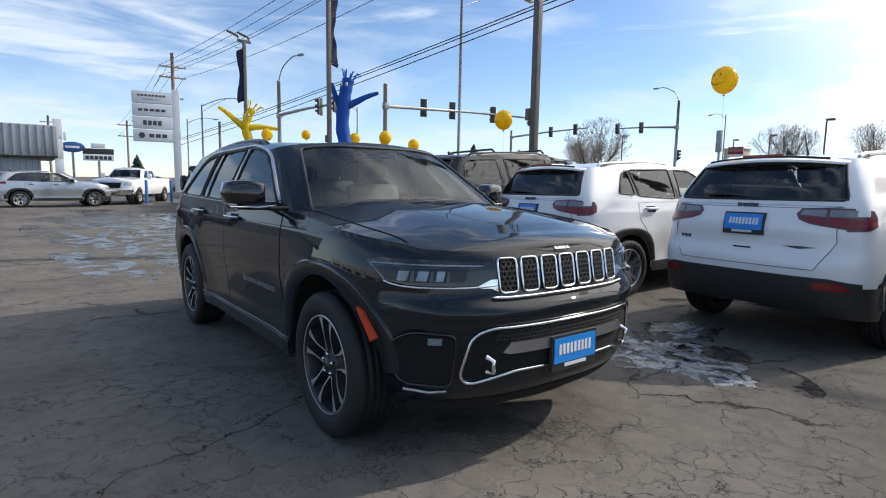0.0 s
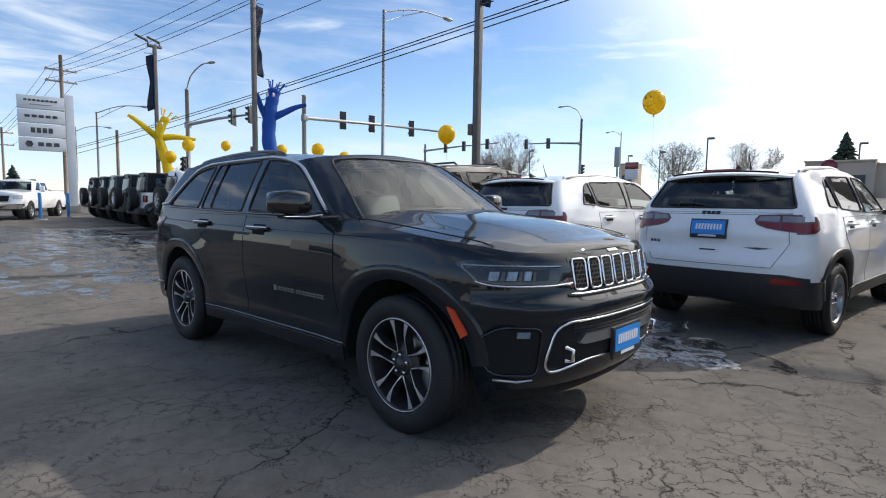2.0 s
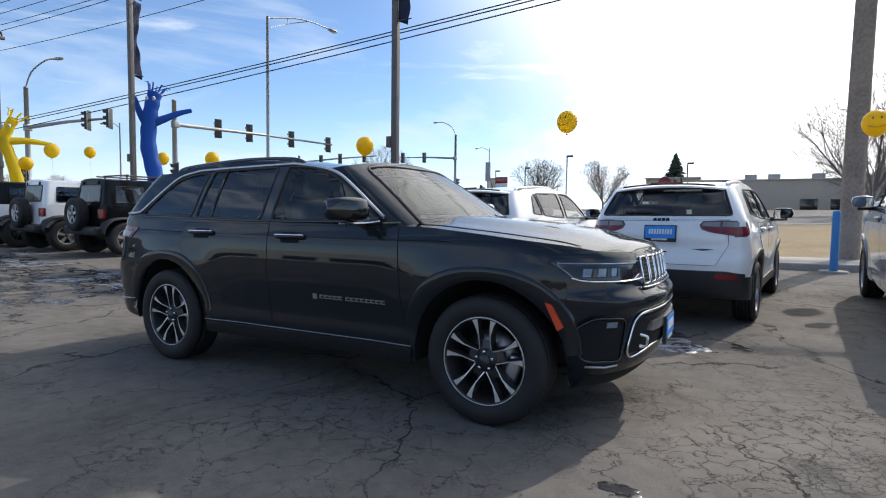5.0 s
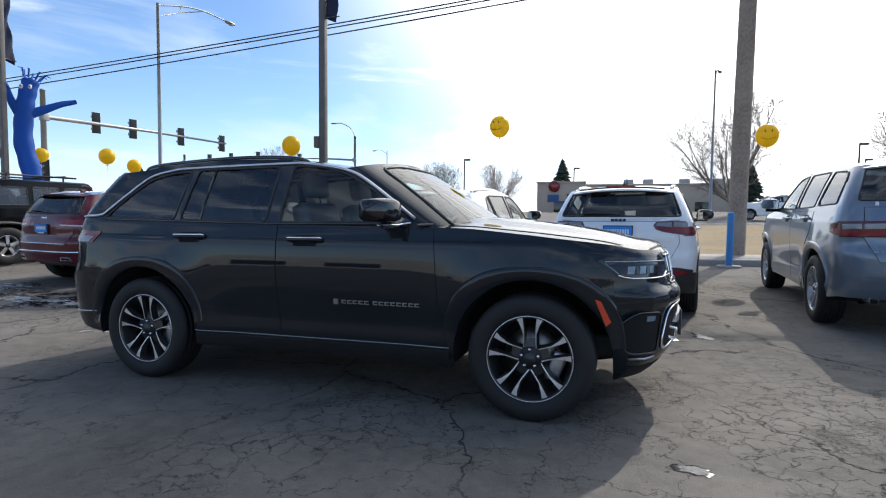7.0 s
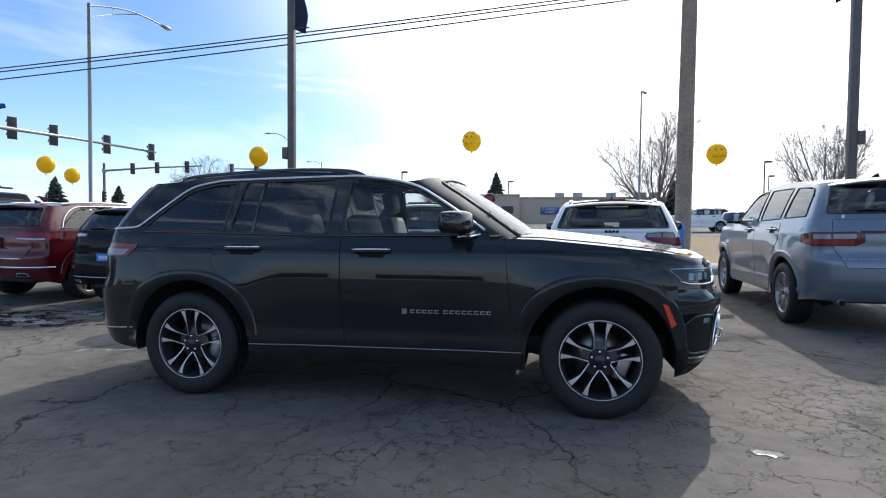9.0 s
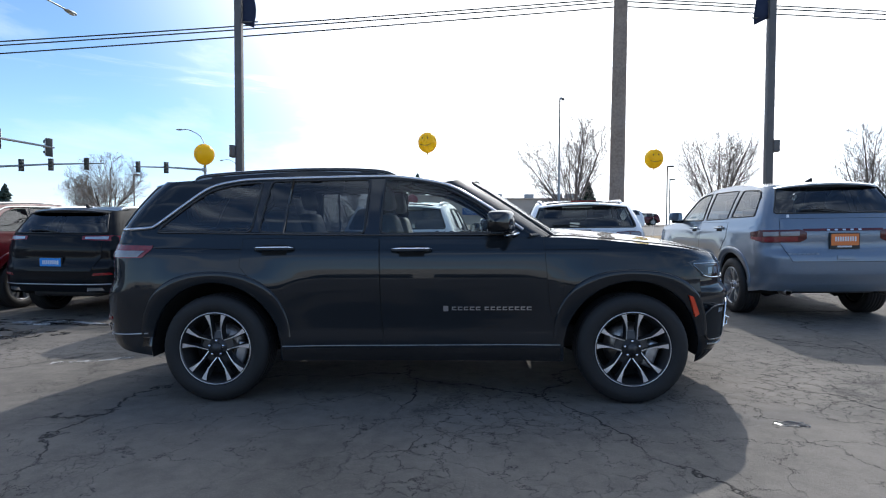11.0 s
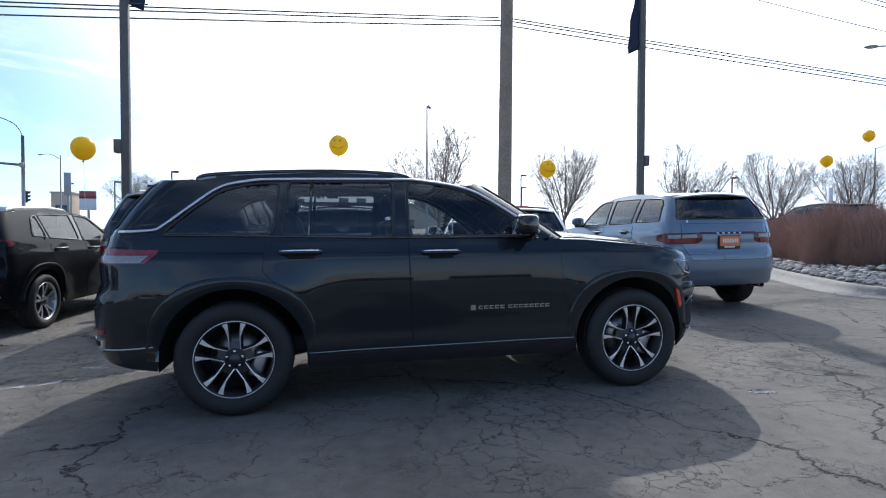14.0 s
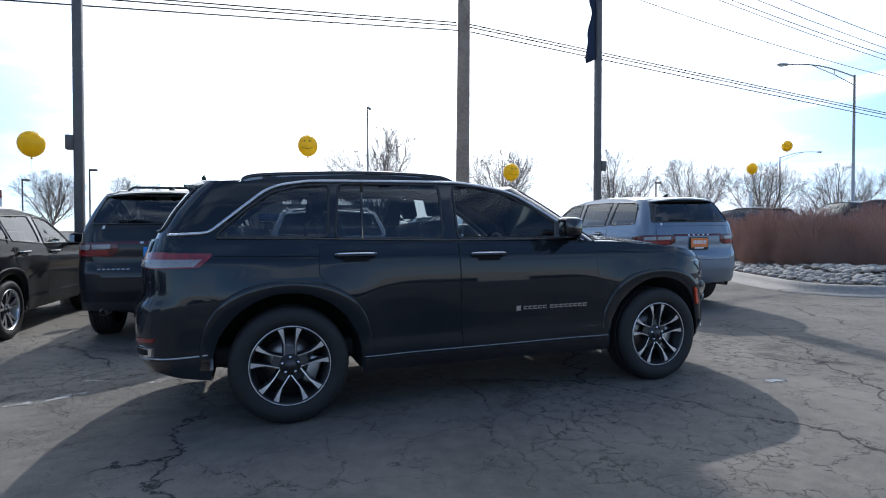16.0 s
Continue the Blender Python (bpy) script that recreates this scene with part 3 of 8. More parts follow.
def loft(S, zb, zt, stations, rows, side_x=None):
    """Half-outline stations from the rear centre to the front centre, then its mirror; rows from zb to zt."""
    half = []
    for a in stations:
        x0, _ = S.at(a, 0.7)
        if a[0] == "s" and side_x is not None:
            x0 = side_x[a]
        col = []
        lo, hi = zb(x0), zt(x0)
        for j in range(rows + 1):
            z = lo + (hi - lo) * j / rows
            if a[0] == "s" and side_x is not None:
                col.append((x0, -S.half(x0, z), z))
            else:
                x, y = S.at(a, z)
                col.append((x, -y, z))
        half.append(col)
    other = [[(p[0], -p[1], p[2]) for p in c] for c in half[1:-1]][::-1]
    return half, half + other


def cap(edge, crown, n=10, power=2.0):
    """Closes the top between an edge (right side, rear to front) and its mirror."""
    P = []
    for p in edge:
        row = []
        for j in range(n + 1):
            u = -1 + 2 * j / n
            row.append((p[0], -p[1] * u * -1, p[2] + crown(p[0]) * min(1.0, abs(p[1]) / 0.4) * (1 - abs(u) ** power)))
        P.append(row)
    return grid(P)


def inside(poly, a, z):
    hit, k = False, len(poly)
    for i in range(k):
        (x1, z1), (x2, z2) = poly[i], poly[(i + 1) % k]
        if (z1 > z) != (z2 > z) and a < (x2 - x1) * (z - z1) / (z2 - z1) + x1:
            hit = not hit
    return hit


def nearest(poly, a, z):
    best = (9, a, z)
    k = len(poly)
    for i in range(k):
        (x1, z1), (x2, z2) = poly[i], poly[(i + 1) % k]
        dx, dz = x2 - x1, z2 - z1
        t = min(1, max(0, ((a - x1) * dx + (z - z1) * dz) / (dx * dx + dz * dz + 1e-12)))
        px, pz = x1 + t * dx, z1 + t * dz
        d = math.hypot(a - px, z - pz)
        if d < best[0]:
            best = (d, px, pz)
    return best


def cut_panes(ring, regions, reach):
    """Parts a lofted ring of columns into named panes and the rest. regions: (name, zone, poly);
    zone 'R', 'L' use (x, z), 'F', 'B' use (y, z)."""
    nu, nv = len(ring), len(ring[0])
    P = [[list(p) for p in c] for c in ring]

    def zone(p):
        out = []
        if p[1] < -0.25:
            out.append("R")
        if p[1] > 0.25:
            out.append("L")
        return out
    mid = 0.5 * (max(p[0] for c in ring for p in c) + min(p[0] for c in ring for p in c))
    owner = {}
    for name, zn, poly in regions:
        for i in range(nu):
            for j in range(nv):
                p = P[i][j]
                if zn in "RL":
                    if zn not in zone(p):
                        continue
                    a = p[0]
                else:
                    if (zn == "F") != (p[0] > mid):
                        continue
                    a = p[1]
                if (i, j) in owner:
                    continue
                d, na, nz = nearest(poly, a, p[2])
                if d < reach:
                    q0, q1 = P[i][max(0, j - 1)], P[i][min(nv - 1, j + 1)]
                    dz = (q1[2] - q0[2]) or 1e-6
                    if zn in "RL":
                        p[1] += (q1[1] - q0[1]) / dz * (nz - p[2])
                        p[0] = na
                    else:
                        c0, c1 = P[(i - 1) % nu][j], P[(i + 1) % nu][j]
                        dy = (c1[1] - c0[1]) or 1e-6
                        p[0] += (q1[0] - q0[0]) / dz * (nz - p[2]) + (c1[0] - c0[0]) / dy * (na - p[1])
                        p[1] = na
                    p[2] = nz
                    owner[(i, j)] = name
    faces = {}
    for i in range(nu):
        for j in range(nv - 1):
            ids = [(i, j), ((i + 1) % nu, j), ((i + 1) % nu, j + 1), (i, j + 1)]
            c = np.mean([P[a][b] for a, b in ids], axis=0)
            key = "shell"
            for name, zn, poly in regions:
                if zn == "R" and c[1] > 0 or zn == "L" and c[1] < 0 or zn == "F" and c[0] < mid or zn == "B" and c[0] > mid:
                    continue
                if inside(poly, c[0] if zn in "RL" else c[1], c[2]):
                    key = name
                    break
            faces.setdefault(key, []).append(tuple(a * nv + b for a, b in ids))
    flat = [tuple(p) for c in P for p in c]
    out = {}
    for key, fs in faces.items():
        used = sorted({i for f in fs for i in f})
        back = {o: k for k, o in enumerate(used)}
        out[key] = ([flat[i] for i in used], [tuple(back[i] for i in f) for f in fs])
    return out, P


def stations_for(S, n_end, xs):
    st = [("r", math.pi / 2 * i / n_end) for i in range(n_end)]
    side = {}
    for k, x in enumerate(xs):
        a = ("s", (x - S.sr_(0.7)) / (S.sf_(0.7) - S.sr_(0.7)))
        side[a] = x
        st.append(a)
    st += [("f", math.pi / 2 * (1 - i / n_end)) for i in range(1, n_end + 1)]
    return st, side


WHEELS = {}


def wheel_parts(parent, x, y, z, R, rim, width, style, out):
    """A wheel whose face looks along out (-1: right side): tyre, rim, spokes, cap, nuts, brake."""
    key = (R, rim, width, style["n"], style["spread"], style["bright"], style["spoke"].name)
    at = pose(x, y, z, 0, 0, 0 if out < 0 else 180)
    if key in WHEELS:
        w = copy_thing(WHEELS[key], Matrix())
        w.name, w.parent, w.matrix_local = "wheel", parent, at
        return w
    w = new("wheel")
    WHEELS[key] = w
    w.parent = parent
    w.matrix_local = at
    h = width / 2
    tyre = [(rim * 0.98, -h * 0.80), (rim + 0.012, -h * 0.93), (rim + 0.035, -h * 0.99), ((R + rim) / 2, -h), (R - 0.035, -h * 0.97), (R - 0.012, -h * 0.86), (R - 0.002, -h * 0.72)]
    for k in range(-2, 3):
        c = k * h * 0.29
        tyre += [(R, c - h * 0.10), (R, c + h * 0.10), (R - 0.008, c + h * 0.115), (R - 0.008, c + h * 0.165)]
    tyre += [(R - 0.002, h * 0.74), (R - 0.03, h * 0.96), ((R + rim) / 2, h), (rim * 0.98, h * 0.8)]
    seg, P = (112 if style is MAIN_WHEEL else 80), []
    for i in range(seg):
        t = 2 * math.pi * i / seg
        row = []
        for r, d in tyre:
            cut = 0.004 if (i % 2 == (0 if d < 0 else 1) and h * 0.40 < abs(d) < h * 0.97 and r > R - 0.036) else 0.0
            row.append(((r - cut) * math.cos(t), d, (r - cut) * math.sin(t)))
        P.append(row)
    part("tyre", grid(P, close_u=True), RUBBER, w)
    face = -h * 0.80
    barrel = [(rim * 1.0, face), (rim * 0.985, face - 0.012), (rim * 0.955, face - 0.010), (rim * 0.94, face + 0.012), (rim * 0.90, face + 0.06), (rim * 0.86, 0.02), (rim * 0.9, h * 0.7)]
    rm = part("rim", lathe(barrel, 64), ALLOY_DARK if style.get("flared") else ALLOY if style["bright"] else ALLOY_SILVER if style["spoke"] is ALLOY_SILVER else ALLOY_DARK, w)
    n, pair, spread = style["n"], style["pair"], style["spread"]
    hubr = rim * 0.26
    if style.get("flared"):
        part("rim_lip", lathe([(rim * 1.0, face - 0.004), (rim * 0.992, face - 0.013), (rim * 0.972, face - 0.011), (rim * 0.966, face + 0.004)], 72), ALLOY, rm, "thin machined lip")
        inner = ((0.064, 0.0335), (0.10, 0.0335), (0.15, 0.0335), (0.20, 0.037), (0.250, 0.043))
        outer = ((0.059, 0.0405), (0.10, 0.0395), (0.15, 0.0410), (0.205, 0.060), (0.240, 0.080))
        for i in range(n):
            t = 2 * math.pi * i / n + math.pi / 2
            d, q = (math.cos(t), math.sin(t)), (-math.sin(t), math.cos(t))
            for sg in (-1, 1):
                rows_f, rows_b = [], []
                for (a0, b0), (a1, b1) in zip(inner, outer):
                    u = (a0 - 0.06) / 0.19
                    dep = face + 0.026 * (1 - u) ** 2 + 0.002
                    at2 = lambda a, b, y: (a * d[0] + sg * b * q[0], y, a * d[1] + sg * b * q[1])
                    rows_f.append([at2(a0, b0, dep + 0.002), at2(a0, b0, dep), at2(a1, b1, dep), at2(a1, b1, dep + 0.002)])
                    rows_b.append([at2(a0, b0, dep + 0.002), at2(a0, b0 - 0.007, dep + 0.05), at2(a1, b1 + 0.010, dep + 0.05), at2(a1, b1, dep + 0.002)])
                part("spoke", grid(rows_b), ALLOY_DARK, rm, smooth=False)
                part("spoke_face", grid(rows_f), style["spoke"], rm, smooth=False)
            web = [[(a * d[0] + b * q[0], face + 0.034 + 0.02 * (a - 0.05) / 0.1, a * d[1] + b * q[1]) for b in (-0.034, 0.034)] for a in (0.05, 0.085, 0.118)]
            part("spoke_web", grid(web), ALLOY_DARK, rm, smooth=False)
    for i in range(0 if style.get("flared") else n):
        for sg in ((-1, 1) if pair else (0,)):
            t = 2 * math.pi * i / n + math.pi / 2
            a0, a1 = t + sg * spread * style.get("lean", 0.55), t + sg * spread
            i0, i1 = hubr * 0.8, rim * 0.965
            w0, w1 = style["w"][0], style["w"][1]
            rows_f, rows_b = [], []
            for q in range(5):
                u = q / 4
                rr, aa, ww = i0 + (i1 - i0) * u, a0 + (a1 - a0) * u, w0 + (w1 - w0) * u
                dep = face + 0.030 * (1 - u) ** 2 * (1 if style["dish"] else -0.2) + 0.004
                cx, cz = rr * math.cos(aa), rr * math.sin(aa)
                tx, tz = -math.sin(aa), math.cos(aa)
                rows_f.append([(cx - tx * ww, dep, cz - tz * ww), (cx + tx * ww, dep, cz + tz * ww)])
                wb = ww * 1.25
                rows_b.append([(cx - tx * ww, dep + 0.003, cz - tz * ww), (cx - tx * wb, dep + 0.045, cz - tz * wb), (cx + tx * wb, dep + 0.045, cz + tz * wb), (cx + tx * ww, dep + 0.003, cz + tz * ww)])
            body = grid(rows_b)
            facem = join(grid(rows_f), grid([[r[0], (r[0][0], r[0][1] + 0.004, r[0][2])] for r in rows_f]), grid([[r[1], (r[1][0], r[1][1] + 0.004, r[1][2])] for r in rows_f]))
            sp = part("spoke", body, ALLOY_DARK if style["bright"] else style["spoke"], rm, smooth=False)
            part("spoke_face", facem, style["spoke"], rm, smooth=False)
    hub = [(0.0, face + 0.004), (hubr * 0.52, face + 0.004), (hubr * 0.56, face + 0.010), (hubr * 0.58, face + 0.024), (hubr, face + 0.028), (hubr * 1.02, face + 0.07)]
    part("wheel_hub", lathe(hub, 32), ALLOY_DARK if style["bright"] else style["spoke"], w)
    part("centre_cap", lathe([(0, face - 0.002), (hubr * 0.40, face), (hubr * 0.46, face + 0.008)], 28), ALLOY_DARK, w)
    for i in range(5):
        t = 2 * math.pi * i / 5 + math.pi / 2
        nut = lathe([(0, face + 0.002), (0.009, face + 0.003), (0.011, face + 0.012), (0.011, face + 0.035)], 8)
        part("wheel_nut", moved(nut, Matrix.Translation((hubr * 0.78 * math.cos(t), 0, hubr * 0.78 * math.sin(t)))), CHROME, w)
    part("brake_disc", lathe([(0.05, 0.02), (rim * 0.66, 0.02), (rim * 0.66, 0.04), (0.05, 0.04)], 40), STEEL, w)
    part("brake_caliper", moved(box(rim * 0.60, 0.0, 0, 0.09, 0.07, 0.19, 0.02), Matrix.Rotation(0.35, 4, "Y")), ALLOY_SILVER, w)
    part("back_plate", lathe([(0.02, 0.07), (rim * 0.9, 0.075)], 32), SEAM_SHADE, w)
    return w


MAIN_WHEEL = dict(flared=True, n=5, pair=True, spread=0.29, lean=1.75, w=(0.0065, 0.023), bright=True, spoke=ALLOY, dish=True)
SILVER_WHEEL = dict(n=5, pair=True, spread=0.21, w=(0.016, 0.020), bright=False, spoke=ALLOY_SILVER, dish=True)
DARK_WHEEL = dict(n=5, pair=True, spread=0.24, w=(0.014, 0.017), bright=True, spoke=ALLOY, dish=True)
OFFROAD_WHEEL = dict(n=5, pair=False, spread=0.0, w=(0.030, 0.038), bright=True, spoke=ALLOY, dish=False)
BLACK_WHEEL = dict(n=5, pair=True, spread=0.25, w=(0.014, 0.017), bright=False, spoke=ALLOY_DARK, dish=True)


def seat_geo(parent, x, y, z, material):
    s = new("seat")
    s.parent = parent
    s.matrix_local = pose(x, y, z)
    part("cushion", box(0, 0, 0.0, 0.52, 0.50, 0.18, 0.06), material, s)
    part("backrest", moved(box(0, 0, 0.32, 0.15, 0.50, 0.62, 0.06), pose(-0.26, 0, 0, 0, -16, 0)), material, s)
    part("headrest", moved(box(0, 0, 0.0, 0.10, 0.27, 0.19, 0.045), pose(-0.42, 0, 0.74, 0, -12, 0)), material, s)


def plate(parent, place, y0, y1, z0, z1, board, stripes=True):
    """A dealer's number-plate board in a dark surround, its print as plain bars."""
    pl = part("plate_frame", patch(place, [(y0 - 0.012, z0 - 0.012), (y1 + 0.012, z0 - 0.012), (y1 + 0.012, z1 + 0.012), (y0 - 0.012, z1 + 0.012)], 4, 2, 0.018, 0.02), PLASTIC, parent, "black plate surround")
    part("plate_board", patch(place, [(y0, z0 + 0.028), (y1, z0 + 0.028), (y1, z1), (y0, z1)], 4, 2, 0.023, 0.004), board, pl, "printed dealer plate")
    w, h = y1 - y0, z1 - z0
    if stripes:
        n = 9
        for i in range(n):
            a = y0 + w * (0.10 + 0.80 * i / n)
            part("print_bar", patch(place, [(a, z0 + h * 0.46), (a + w * 0.055, z0 + h * 0.46), (a + w * 0.055, z0 + h * 0.80), (a, z0 + h * 0.80)], 1, 1, 0.026, 0.003), LETTER, pl)
        part("print_bar", patch(place, [(y0 + w * 0.25, z0 + h * 0.03), (y1 - w * 0.22, z0 + h * 0.03), (y1 - w * 0.22, z0 + h * 0.15), (y0 + w * 0.25, z0 + h * 0.15)], 2, 1, 0.021, 0.003), LETTER, pl)
    return pl


SUV = dict(
    hw=[(0.25, 0.880), (0.33, 0.902), (0.42, 0.909), (0.475, 0.910), (0.522, 0.906), (0.60, 0.914), (0.70, 0.928), (0.80, 0.940), (0.87, 0.942), (0.95, 0.938), (1.03, 0.931), (1.075, 0.925), (1.095, 0.916), (1.20, 0.890), (1.30, 0.86)],
    xf=[(0.22, 2.14), (0.30, 2.24), (0.40, 2.325), (0.50, 2.345), (0.64, 2.35), (0.69, 2.352), (0.725, 2.375), (0.775, 2.372), (0.805, 2.335), (0.83, 2.312), (0.96, 2.295), (1.03, 2.265), (1.08, 2.18), (1.12, 2.10)],
    xr=[(0.28, -2.28), (0.42, -2.42), (0.58, -2.47), (0.79, -2.468), (0.86, -2.412), (1.05, -2.42), (1.20, -2.37), (1.30, -2.34)],
    sill=[(-2.6, 0.44), (-2.2, 0.36), (-1.96, 0.33), (-1.0, 0.30), (1.0, 0.30), (1.96, 0.26), (2.4, 0.28)],
    top=[(-2.6, 1.22), (-2.2, 1.23), (-1.9, 1.225), (-1.2, 1.21), (-0.2, 1.185), (0.7, 1.175), (1.1, 1.165), (1.5, 1.125), (1.85, 1.085), (2.05, 1.055), (2.3, 1.03)],
    cab_hw=[(1.10, 0.905), (1.20, 0.885), (1.30, 0.850), (1.45, 0.785), (1.58, 0.720), (1.66, 0.675), (1.75, 0.62)],
    cab_xf=[(1.10, 1.22), (1.18, 1.10), (1.33, 0.88), (1.48, 0.655), (1.60, 0.46), (1.66, 0.345), (1.75, 0.2)],
    cab_xr=[(1.10, -2.36), (1.24, -2.33), (1.40, -2.24), (1.55, -2.13), (1.62, -2.06), (1.75, -1.9)],
    roof=[(0.0, 1.602), (0.12, 1.646), (0.5, 1.682), (0.82, 1.656), (0.94, 1.612), (1.0, 1.575)],
    roof_front=1.645, roof_rear=1.622, crown=0.030, wb=2.964, R=0.387, arch=0.478, rim=0.262, tyre_w=0.265, track=0.935, flare=0.075)

GC_SIDE = [
    ("quarter_window", [(-1.925, 1.236), (-1.900, 1.266), (-1.745, 1.408), (-1.575, 1.532), (-1.39, 1.580), (-1.185, 1.596), (-1.225, 1.222)], "dark"),
    ("rear_door_window", [(-1.172, 1.220), (-1.122, 1.602), (-0.375, 1.608), (-0.40, 1.203)], "dark"),
    ("front_door_window", [(-0.285, 1.202), (-0.265, 1.608), (-0.02, 1.592), (0.17, 1.540), (0.39, 1.428), (0.66, 1.235), (0.69, 1.203)], "clear")]
DURANGO_SIDE = [
    ("quarter_window", [(-1.98, 1.25), (-1.93, 1.50), (-1.84, 1.570), (-1.36, 1.588), (-1.32, 1.235)], "dark"),
    ("rear_door_window", [(-1.20, 1.226), (-1.22, 1.596), (-0.42, 1.602), (-0.44, 1.208)], "dark"),
    ("front_door_window", [(-0.32, 1.205), (-0.28, 1.600), (0.02, 1.585), (0.17, 1.545), (0.40, 1.410), (0.68, 1.200)], "clear")]
COMPASS_SIDE = [
    ("quarter_window", [(-1.62, 1.290), (-1.47, 1.53), (-1.34, 1.580), (-1.30, 1.270)], "dark"),
    ("rear_door_window", [(-1.24, 1.260), (-1.28, 1.585), (-0.42, 1.602), (-0.44, 1.215)], "dark"),
    ("front_door_window", [(-0.32, 1.212), (-0.28, 1.600), (0.02, 1.585), (0.17, 1.545), (0.40, 1.410), (0.68, 1.205)], "clear")]


def spec_scaled(base, kx, ky, kz, **more):
    s = dict(base)
    for k in ("hw", "cab_hw"):
        s[k] = [(z * kz, v * ky) for z, v in base[k]]
    for k in ("xf", "xr", "cab_xf", "cab_xr"):
        s[k] = [(z * kz, v * kx) for z, v in base[k]]
    for k in ("sill", "top"):
        s[k] = [(x * kx, v * kz) for x, v in base[k]]
    s["roof"] = [(f, z * kz) for f, z in base["roof"]]
    for k in ("roof_front", "roof_rear"):
        s[k] = base[k] * kz
    s["wb"], s["track"], s["crown"] = base["wb"] * kx, base["track"] * ky, base["crown"] * kz
    s["k"] = (kx, ky, kz)
    s.update(more)
    return s


def both(name, geo, material, parent, label=""):
    a = part(name, geo, material, parent, label)
    part(name, mirrored(geo), material, parent, label)
    return a


def build_suv(name, label, category, m, body_paint, sp, side, wheel=SILVER_WHEEL, lower=None, trim=CHROME, fine=1.0, glass_front=None, rails=SATIN, bars=False, black_roof=None, group=""):
    kx, ky, kz = sp.get("k", (1, 1, 1))
    car = thing(name, label, category, m, group)
    S = Shell(sp["hw"], sp["xf"], sp["xr"], 1.50 * kx, -1.96 * kx, 2.7, 3.4, [(-2.0 * kx, 0.975), (-1.2 * kx, 0.995), (0, 1.0), (1.2 * kx, 0.995), (1.6 * kx, 0.988)])
    xfw, xrw, R, A = sp["wb"] / 2, -sp["wb"] / 2, sp["R"], sp["arch"]
    S.swell = [(xfw, R, A, 0.020), (xrw, R, A, 0.024)]
    sill, top = lerp_table(sp["sill"]), lerp_table(sp["top"], 0.05)

    def zb(x):
        z = sill(x)
        for c in (xfw, xrw):
            d = abs(x - c)
            if d < A:
                z = max(z, R + math.sqrt(A * A - d * d))
        return z

    step = 0.055 / fine
    xs = [-1.96 * kx + i * step for i in range(int((3.95 * kx) / step))]
    xs = [x for x in xs if all(abs(abs(x - c) - A) > step * 0.6 for c in (xfw, xrw)) and x < 1.985 * kx]
    for c in (xfw, xrw):
        for e in (-1, 1):
            for d in (0.0, 0.0015, 0.008, 0.022, 0.045):
                xs.append(c + e * (A - d))
    xs = sorted(x for x in set(round(x, 4) for x in xs) if -1.96 * kx <= x <= 1.985 * kx)
    n_end = int(14 * fine) + 4
    cols = [("r", math.pi / 2 * i / n_end) for i in range(n_end)]
    t0 = math.acos(0.775 ** (S.nf / 2))
    fronts = [("f", t0 * (1 - i / n_end)) for i in range(n_end + 1)]
    rows = int(28 * fine)
    half = []
    for a in cols:
        x0 = S.at(a, 0.7 * kz)[0]
        lo, hi = zb(min(x0, -1.97 * kx)), top(x0)
        half.append([(S.at(a, z)[0], -S.at(a, z)[1], z) for z in [lo + (hi - lo) * j / rows for j in range(rows + 1)]])
    for x in xs:
        lo, hi = zb(x), top(x)
        half.append([(x, -S.Y(x, z), z) for z in [lo + (hi - lo) * j / rows for j in range(rows + 1)]])
    for a in fronts:
        x0 = S.at(a, 0.7 * kz)[0]
        lo, hi = sill(x0), top(x0)
        half.append([(S.at(a, z)[0], -S.at(a, z)[1], z) for z in [lo + (hi - lo) * j / rows for j in range(rows + 1)]])
    ring = half + [[(p[0], -p[1], p[2]) for p in c] for c in half[1:-1]][::-1]
    cowl = 0.86 * kx
    edge = [c[-1] for c in half if c[-1][0] > cowl]
    hood_edge = [(p[0], p[1], p[2]) for p in edge]

    def hood_row(p):
        row = []
        for j in range(17):
            u = -1 + j / 8
            yy = p[1] * u
            c = 0.050 * kz * min(1.0, abs(p[1]) / (0.6 * ky)) * (1 - abs(u) ** 2.6)
            bulge = 0.022 * max(0.0, 1 - (abs(yy) / (0.50 * ky)) ** 10) * min(1.0, max(0.0, (2.15 * kx - p[0]) / 0.5))
            row.append((p[0], yy, p[2] + c + bulge))
        return row
    part("body", grid(ring, close_u=True), body_paint, car)
    part("hood", grid([hood_row(p) for p in hood_edge]), body_paint, car)
    # the ledge under the windows
    C = Shell(sp["cab_hw"], sp["cab_xf"], sp["cab_xr"], None, None, 2.3, 3.6, [(-2.4, 0.97), (-1.2, 0.99), (0, 1.0), (1.2, 0.97)])
    cxf, cxr = lerp_table(sp["cab_xf"]), lerp_table(sp["cab_xr"])
    C.sf, C.sr = (lambda z: cxf(z) - 0.34 * kx), (lambda z: cxr(z) + 0.30 * kx)
    ledge = [c[-1] for c in half if c[-1][0] <= cowl + 0.2]
    part("shoulder", join(grid([[p, (p[0] * (0.965 if p[0] < -1.9 * kx else 1.0), p[1] * 0.88, p[2] + 0.004)] for p in ledge]),
                          grid([[(p[0], -p[1], p[2]), (p[0] * (0.965 if p[0] < -1.9 * kx else 1.0), -p[1] * 0.88, p[2] + 0.004)] for p in ledge])), body_paint, car)
    # cabin
    rf = lerp_table(sp["roof"], 0.04)
    n_side, n_e2, rows2 = int(80 * fine), int(12 * fine) + 3, int(15 * fine)
